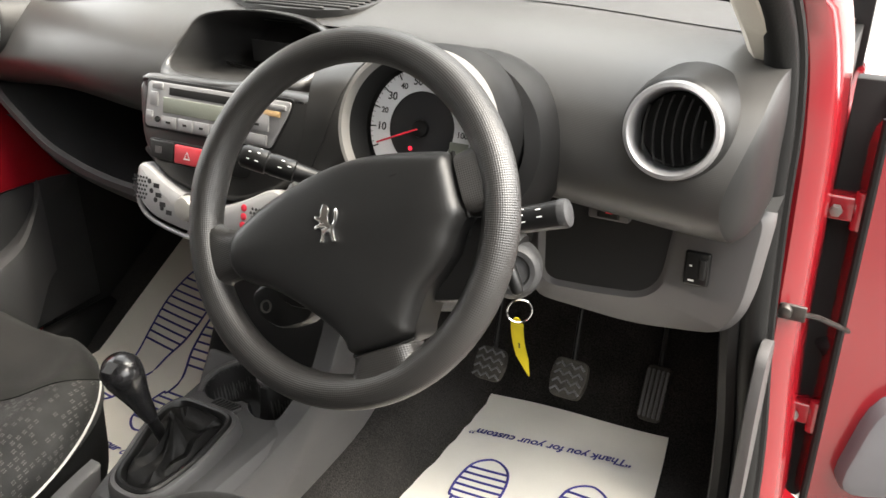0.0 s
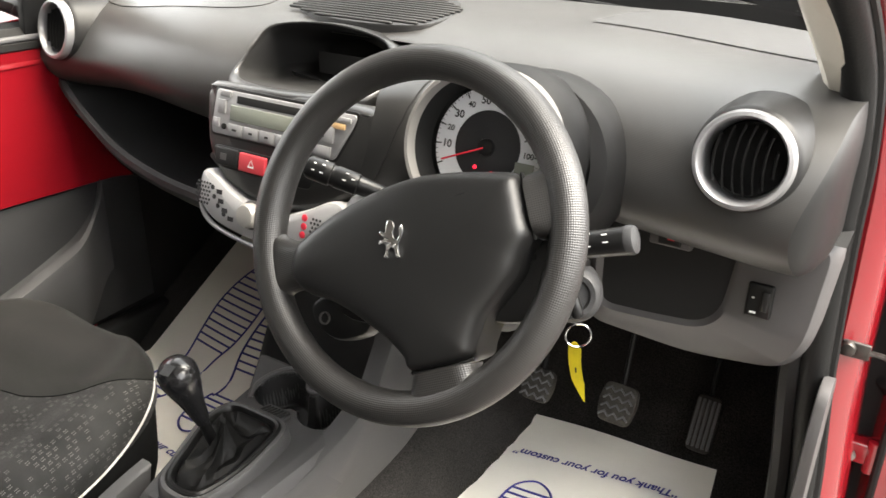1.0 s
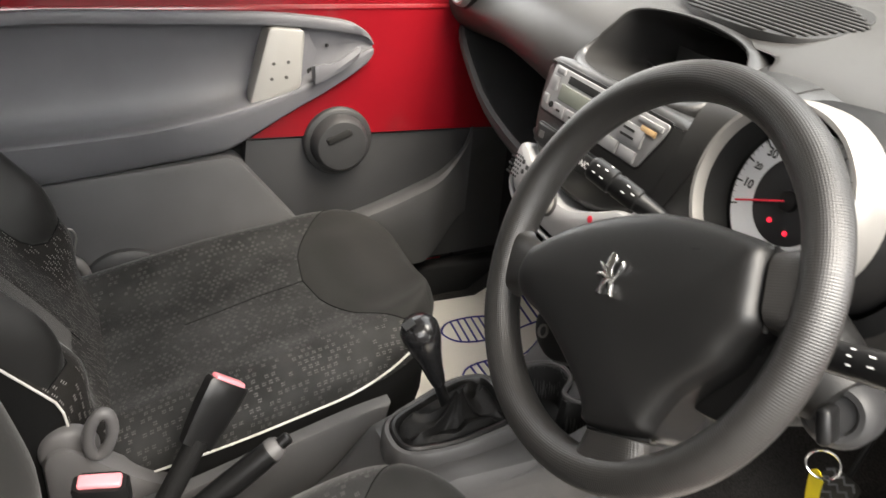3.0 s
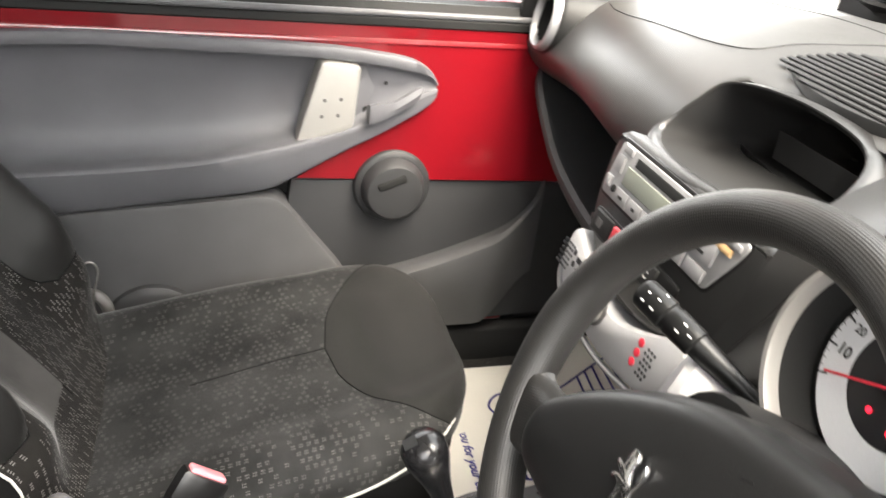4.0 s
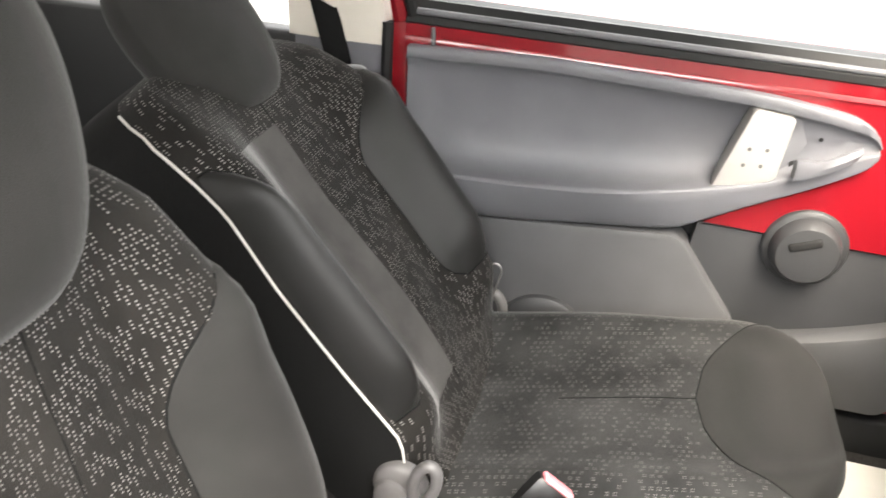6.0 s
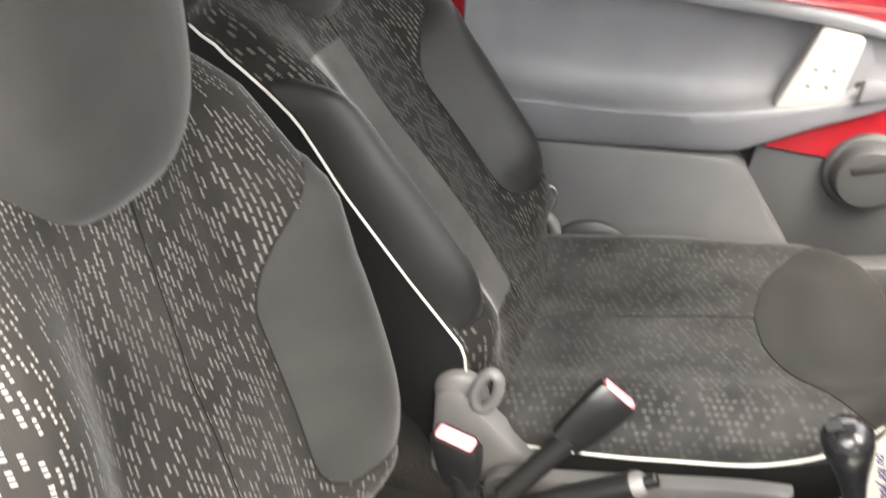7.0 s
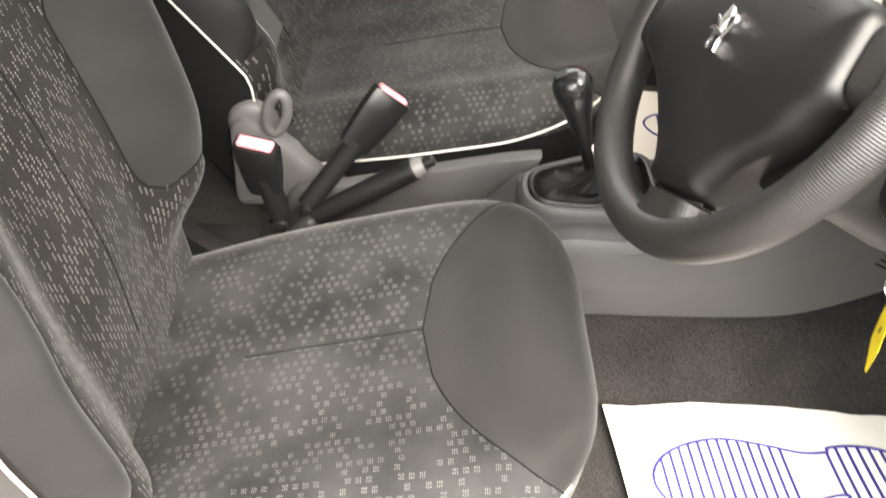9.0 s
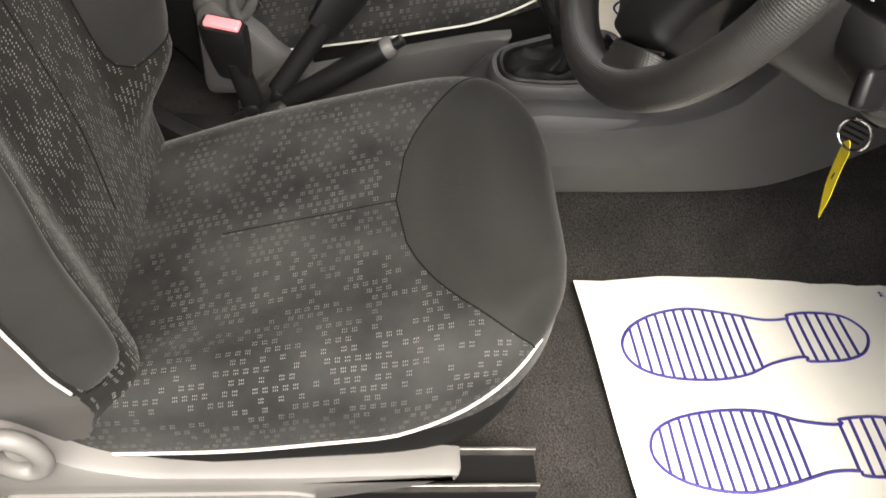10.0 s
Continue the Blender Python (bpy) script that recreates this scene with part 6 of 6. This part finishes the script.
def cup_depth(x, y):
    """How deep the two cup holders and the channel between them go below the console's top."""
    d = max(0.042 - math.hypot(x + 0.003, y - 0.152), 0.040 - math.hypot(x - 0.082, y - 0.148), min(0.019 - abs(y - 0.148), 0.03 - abs(x - 0.03)))
    return 0.055 * smoothstep(0.0, 0.007, d)


def build_console():
    con = thing("centre_tunnel_console", "grey moulded console with cup holders and gear gaiter", "centre console")
    secs = [(-0.62, 0.035, 0.070, 0.405), (-0.40, 0.038, 0.070, 0.405), (-0.22, 0.040, 0.072, 0.415), (-0.15, 0.045, 0.070, 0.480), (-0.10, 0.058, 0.076, 0.548), (-0.04, 0.055, 0.082, 0.562), (0.06, 0.044, 0.093, 0.560), (0.14, 0.034, 0.098, 0.557), (0.20, 0.013, 0.113, 0.570), (0.222, 0.012, 0.110, 0.620), (0.25, 0.011, 0.109, 0.675), (0.30, 0.010, 0.108, 0.76), (0.36, 0.010, 0.108, 0.82)]
    rings = []
    for y, cx, w, top in secs:
        low = min(0.435, top - 0.07) + max(0.0, y - 0.25)
        low_r = low if top < 0.5 else 0.486 + 0.8 * max(0.0, y - 0.18)
        rings.append([(cx - w - 0.012, y, low), (cx - w - 0.006, y, top - 0.05), (cx - w, y, top - 0.012), (cx - w + 0.006, y, top - 0.003)] + [(cx + (w - 0.018) * (k / 20 - 1), y, top) for k in range(41)] + [(cx + w - 0.006, y, top - 0.003), (cx + w, y, top - 0.012), (cx + w + 0.006, y, top - 0.035), (cx + w + 0.008, y, low_r)])
    fine = []
    for a, b in zip(rings, rings[1:]):
        steps = 32 if 0.05 < a[0][1] < 0.2 else 4
        for k in range(steps):
            t = smoothstep(0, 1, k / steps) if steps < 9 else k / steps
            fine.append([Vector(p).lerp(Vector(q), t) for p, q in zip(a, b)])
            if steps > 9:
                for p in fine[-1][4:45]:
                    p.z = top_height(p.y) - cup_depth(p.x, p.y)
    fine.append([Vector(p) for p in rings[-1]])
    cut = next(i for i, r in enumerate(fine) if r[0].y > -0.19)
    part("rear_tray", loft(fine[:cut + 1], False, False), M_DARK, con, "dark low rear end of the console")
    front = next(i for i, r in enumerate(fine) if r[0].y > 0.199)
    part("front_ramp", loft(fine[front:], False, False), M_BLACK, con, "black recess below the centre stack")
    shell = loft(fine[cut:front + 1], False, False)
    bmesh.ops.delete(shell, geom=[f for f in shell.faces if all(0.08 < c.co.y < 0.22 and cup_depth(c.co.x, c.co.y) > 0.02 for c in f.verts)], context="FACES")
    part("body", shell, M_CONSOLE, con, "mid grey moulded body")
    part("side_wall", plate([(p.x, p.y) for p in curve_through([(-0.12, 0.425), (0.007, 0.429), (0.155, 0.435), (0.274, 0.449), (0.358, 0.490), (0.425, 0.540), (0.50, 0.61), (0.56, 0.69), (0.60, 0.80), (0.32, 0.80), (0.20, 0.60), (0.05, 0.548), (-0.09, 0.535)], 4, True)], 0.110, 0.142, "yz", 0.009), M_CONSOLE, con, "tall grey side panel")
    for i in range(7):
        part("vent_slot", box((0.003, 0.044, 0.0034), (0.1415, 0.364 + 0.003 * i, 0.549 + 0.0075 * i), 0.001, 1, (-24, 0, 0)), M_VOID, con)
    part("rear_wall", plate([(p.x, p.y) for p in curve_through([(-0.42, 0.455, 0), (-0.40, 0.474, 0), (-0.353, 0.484, 0), (-0.28, 0.504, 0), (-0.214, 0.524, 0), (-0.12, 0.550, 0), (-0.066, 0.560, 0)], 4)] + [(-0.078, 0.50), (-0.09, 0.38), (-0.42, 0.36)], -0.050, -0.030, "yz", 0.006), M_CONSOLE, con, "low grey wall beside the passenger cushion")
    # gear surround
    m = basis((0.043, -0.006, 0.566), (1, 0, 0), (0, 1, 0.04))
    oval = rounded([(-0.026, -0.096), (0.046, -0.096), (0.058, -0.02), (0.042, 0.086), (-0.070, 0.086), (-0.078, 0.03)], 0.034, 6)
    rings = [[(p[0], p[1], z) for p in inset(oval, d)] for d, z in ((-0.006, -0.02), (-0.004, 0.006), (0.0, 0.012), (0.005, 0.013), (0.009, 0.010), (0.011, 0.0))]
    sur = part("gear_surround", moved(loft(rings, True, False), m), M_CONSOLE, con, "raised grey surround")
    part("inner_ring", moved(loft([[(p[0], p[1], z) for p in inset(oval, d)] for d, z in ((0.004, -0.004), (0.006, 0.014), (0.009, 0.0165), (0.013, 0.0155), (0.017, 0.008), (0.019, -0.004))], True, False), m), M_BLACK, sur)
    bootr = []
    for k, z, sh in ((0.0, 0.004, 0), (0.005, 0.013, 0.002), (0.013, 0.017, 0.004), (0.022, 0.013, 0.005), (0.031, 0.012, 0.006), (0.040, 0.019, 0.006), (0.047, 0.030, 0.005), (0.0525, 0.044, 0.004), (0.055, 0.052, 0.002)):
        ring = []
        o = inset(oval, 0.016)
        for i, p in enumerate(o):
            q = Vector((p[0], p[1])) * (1 - k / 0.0585) + Vector((0.0, 0.006)) * (k / 0.0585)
            a = 2 * math.pi * i / len(o)
            ring.append((q.x * (1 + 0.12 * math.sin(5 * a + 1) * (0.2 < k / 0.058 < 0.95)), q.y * (1 + 0.10 * math.cos(4 * a) * (k > 0.02)), z + sh * math.sin(5 * a) + 0.003 * math.sin(9 * a) * (k > 0.01)))
        bootr.append(ring)
    part("gaiter", moved(loft(bootr, True, True), m), M_BOOT, con, "creased black leatherette gaiter")
    # cup holders and coin grille
    liner = sheet(lambda u, v: (lambda x, y: (x, y, top_height(y) - cup_depth(x, y) + 0.0006))(-0.085 + 0.22 * u, 0.085 + 0.135 * v), 150, 100)
    bmesh.ops.delete(liner, geom=[f for f in liner.faces if max(cup_depth(c.co.x, c.co.y) for c in f.verts) < 0.006], context="FACES")
    part("cup_holder", liner, M_DARK, con, "dark double cup holder well", 60)
    # lip is paler than the body, its highlight put into the colour
    part("cup_lip", tube(curve_through([(-0.034, 0.114, 0.558), (-0.048, 0.140, 0.560), (-0.044, 0.172, 0.564), (-0.024, 0.195, 0.568), (0.008, 0.195, 0.568), (0.030, 0.172, 0.564), (0.048, 0.172, 0.565), (0.070, 0.190, 0.567), (0.098, 0.187, 0.566), (0.119, 0.160, 0.562)], 6), 0.0042, 8), M_GREY, con, "wavy raised lip round the cup holders, paler for its highlight")
    gr = part("coin_grille", box((0.046, 0.026, 0.006), (0.026, 0.102, 0.560), 0.006), M_CONSOLE, con)
    for i in range(7):
        part("slot", box((0.0032, 0.020, 0.001), (0.008 + 0.006 * i, 0.102, 0.5637), 0.0, turn=(0, 0, -20)), M_VOID, gr)
    # gear lever
    gl = thing("gear_lever", "glossy black gear knob on a dark stem", "gear lever")
    base, top = Vector((0.030, -0.012, 0.585)), Vector((0.050, -0.070, 0.735))
    part("stem", tube([base, base.lerp(top, 0.3), base.lerp(top, 0.55)], [0.0075, 0.0075, 0.0085], 12), M_BLACK, gl, "dark steel stem")
    d = top - base
    kn = part("knob", tube([base + d * t for t in (0.33, 0.42, 0.55, 0.68, 0.80, 0.90, 0.98, 1.04, 1.075)], [0.009, 0.0112, 0.0135, 0.0168, 0.0208, 0.0238, 0.0240, 0.019, 0.006], 24), M_KNOB, gl, "glossy black knob")
    part("mark", moved(box((0.016, 0.014, 0.0005), (0, 0, 0), 0.0), basis(base + d * 1.058 + Vector((0.004, -0.012, 0.002)), (1, 0, 0.1), (0, 1, 0.55))), M_DARK, kn)
    # handbrake
    hb = thing("handbrake", "black handbrake lever with a silver tip", "handbrake")
    a, b = Vector((0.018, -0.395, 0.455)), Vector((0.012, -0.225, 0.573))
    part("grip", tube([a, a.lerp(b, 0.3), a.lerp(b, 0.6), a.lerp(b, 0.9)], [0.014, 0.0158, 0.0168, 0.0156], 16), M_BLACK, hb)
    part("collar", tube([a.lerp(b, 0.90), a.lerp(b, 0.94), a.lerp(b, 0.97)], [0.0158, 0.0150, 0.011], 18), M_GREY, hb, "satin grey collar")
    part("release_button", tube([a.lerp(b, 0.96), a.lerp(b, 1.03), a.lerp(b, 1.04)], [0.008, 0.008, 0.006], 14), M_BLACK, hb)
    part("sleeve", box((0.040, 0.10, 0.036), (0.019, -0.41, 0.440), 0.012, 3, (33, 0, 0)), M_DARK, hb, "dark lever sleeve")
    # buckles
    for label, tip, foot, face in (("seat belt buckle with red button by the driver's seat", (0.087, -0.436, 0.640), (0.060, -0.415, 0.500), (0.45, -0.1, 0.9)), ("seat belt buckle with red button by the passenger seat", (-0.056, -0.278, 0.628), (0.005, -0.388, 0.478), (0.2, 0.3, 0.92))):
        bk = thing("seat_belt_buckle", label, "buckle", "buckles beside the handbrake")
        tip, foot = Vector(tip), Vector(foot)
        d = (tip - foot).normalized()
        wdir = d.cross(Vector((1, 0.15, 0.0))).normalized() if "passenger" in label else Vector((0.25, 1, 0)).normalized()
        m = basis(tip, wdir, (d.cross(wdir)))
        if m.to_3x3().col[2].dot(d) < 0:
            m = m @ Matrix.Rotation(math.pi, 4, "X")
        part("strap", tube([foot, foot.lerp(tip, 0.3), foot.lerp(tip, 0.6)], 0.0145, 10), M_BELT, bk, "black stalk")
        part("case", moved(loft([[(w * c, t * s, z) for c, s in ((-1, -0.6), (-0.7, -1), (0.7, -1), (1, -0.6), (1, 0.6), (0.7, 1), (-0.7, 1), (-1, 0.6))] for w, t, z in ((0.021, 0.010, -0.088), (0.0245, 0.012, -0.06), (0.0272, 0.0135, -0.03), (0.028, 0.0135, -0.004), (0.026, 0.012, 0.0))], True, True), m), M_BLACK, bk, "black buckle case")
        part("button", moved(box((0.044, 0.016, 0.008), (0, 0, 0.001), 0.003), m), M_PINK, bk, "red press button")
        part("bolt", moved(disc(0.010, 0.01, 14, 0.003), Matrix.Translation(foot + Vector((0.01, 0, 0))) @ Matrix.Rotation(radians(90), 4, "Y")), M_BLACK, bk)
    # folding lever loop on the passenger seat's hinge
    lp = thing("seat_tilt_lever", "grey plastic tilt lever loop on the passenger seat hinge", "lever")
    cen = Vector((-0.050, -0.432, 0.590))
    part("loop", tube([cen + Vector((0.004 * math.sin(t), 0.0135 * math.cos(t) + 0.006 * math.sin(t), 0.034 * math.sin(t))) for t in [2 * math.pi * i / 24 for i in range(24)]], 0.0075, 10, True), M_GREY, lp)
    part("hub", moved(disc(0.04, 0.02, 28, profile=[(0.036, 0), (0.035, 0.010), (0.029, 0.016), (0.01, 0.018)]), basis((-0.085, -0.470, 0.552), (0, 1, 0), (0, 0, 1))), M_GREY, lp)


def sole(length, flip):
    """A shoe print in blue line work: returns its outline on the plan. The toe points to the rear of the car."""
    half = [(0.0, 0.0), (0.012, 0.028), (0.05, 0.046), (0.11, 0.054), (0.165, 0.050), (0.205, 0.036), (0.245, 0.029), (0.262, 0.030), (0.262, 0.036), (0.31, 0.038), (0.345, 0.030), (0.364, 0.010)]
    other = [(0.366, -0.010), (0.345, -0.033), (0.30, -0.042), (0.262, -0.040), (0.258, -0.034), (0.22, -0.034), (0.17, -0.046), (0.11, -0.056), (0.055, -0.048), (0.016, -0.028)]
    k = length / 0.366
    pts = [Vector((a * k, b * k * (-1 if flip else 1))) for a, b in half + other]
    return pts


def build_papers():
    def paper(label, place, soles, text_at, end=1.0, skew=0.0, nx=16, ny=26):
        mat = thing("paper_mat", label, "paper mat", "paper mats on the floor")
        part("page", sheet(lambda u, v: place(u, (end + skew * (1 - u)) * v), nx, ny), M_PAPER, mat, "cream paper page", 80)
        # page coordinates: u across (0 to 1), v from the rear edge to the front edge (0 to 1)
        W, L = 0.395, 0.60

        def spot(a, b, up=0.0012):
            return place(a / W, b / L) + Vector((0, 0, up))
        for sx, sy, flip, turn in soles:
            pts = sole(0.375, flip)
            c, s = math.cos(radians(turn)), math.sin(radians(turn))

            def tr(p):
                # the print's length runs along the page
                return (sx + p.y * c - p.x * s, sy + p.x * c + p.y * s)
            line = [tr(p) for p in [Vector((q.x, q.y)) for q in curve_through([(p.x, p.y, 0) for p in pts], 4, True)]]
            fp = part("shoe_print", tube([spot(*p) for p in line], 0.0023, 4, True), M_INK, mat, "blue shoe print outline")
            # bars across sole and heel
            def edges(xx):
                lo, hi = [], []
                for i in range(len(pts)):
                    p, q = pts[i], pts[(i + 1) % len(pts)]
                    if (p.x - xx) * (q.x - xx) < 0:
                        t = (xx - p.x) / (q.x - p.x)
                        lo.append(p.y + (q.y - p.y) * t)
                return (min(lo), max(lo)) if len(lo) > 1 else None
            xs = [0.018 + 0.0148 * i for i in range(13)] + [0.264 + 0.0165 * i for i in range(6)]
            for xx in xs:
                e = edges(xx)
                if e:
                    part("bar", tube([spot(*tr(Vector((xx, e[0] + (e[1] - e[0]) * k / 4)))) for k in range(5)], 0.0021, 4), M_INK, fp)
        for body, a, b, size in text_at:
            p = spot(a, b, 0.0014)
            px = spot(a - 0.05, b, 0.0014) - p
            py = spot(a, b - 0.05, 0.0014) - p
            lettering("lettering", body, size, M_INK, mat, basis(p, px, py), shear=0.25)
        return mat

    def driver_page(u, v):
        rear = Vector((0.205, 0.036, 0)).lerp(Vector((0.605, 0.075, 0)), u)
        front = Vector((0.138, 0.612, 0)).lerp(Vector((0.535, 0.664, 0)), u)
        p = rear.lerp(front, v)
        z = max(floor_height(max(p.x, 0.30), p.y), 0.305) + 0.006
        z += 0.008 * smoothstep(0.08, 0.0, v) * (1 - u) + 0.003 * math.sin(7 * u + 5 * v)
        return Vector((p.x, p.y, z))

    def passenger_page(u, v):
        # this page lies the other way round: its text is at the rear
        u, v = 1 - u, 1 - v
        rear = Vector((-0.583, 0.070, 0)).lerp(Vector((-0.190, 0.046, 0)), u)
        front = Vector((-0.572, 0.66, 0)).lerp(Vector((-0.178, 0.65, 0)), u)
        p = rear.lerp(front, v)
        return Vector((p.x, p.y, floor_height(p.x, p.y) + 0.010 + 0.003 * math.sin(6 * u + 4 * v)))
    paper("cream paper floor mat with two blue shoe prints under the pedals", driver_page, [(0.114, 0.043, False, -2), (0.264, 0.037, True, -5)], [("“Thank you for your custom”", 0.205, 0.487, 0.0245)], 0.945, 0.05)
    paper("cream paper floor mat with blue shoe prints on the passenger floor", passenger_page, [(0.140, 0.083, False, 2), (0.262, 0.070, True, -2)], [("“Thank you for your custom”", 0.161, 0.510, 0.0235)])


build_dashboard()
build_stack()
build_pod()
build_wheel()
build_column()
build_pedals()
build_console()
build_papers()
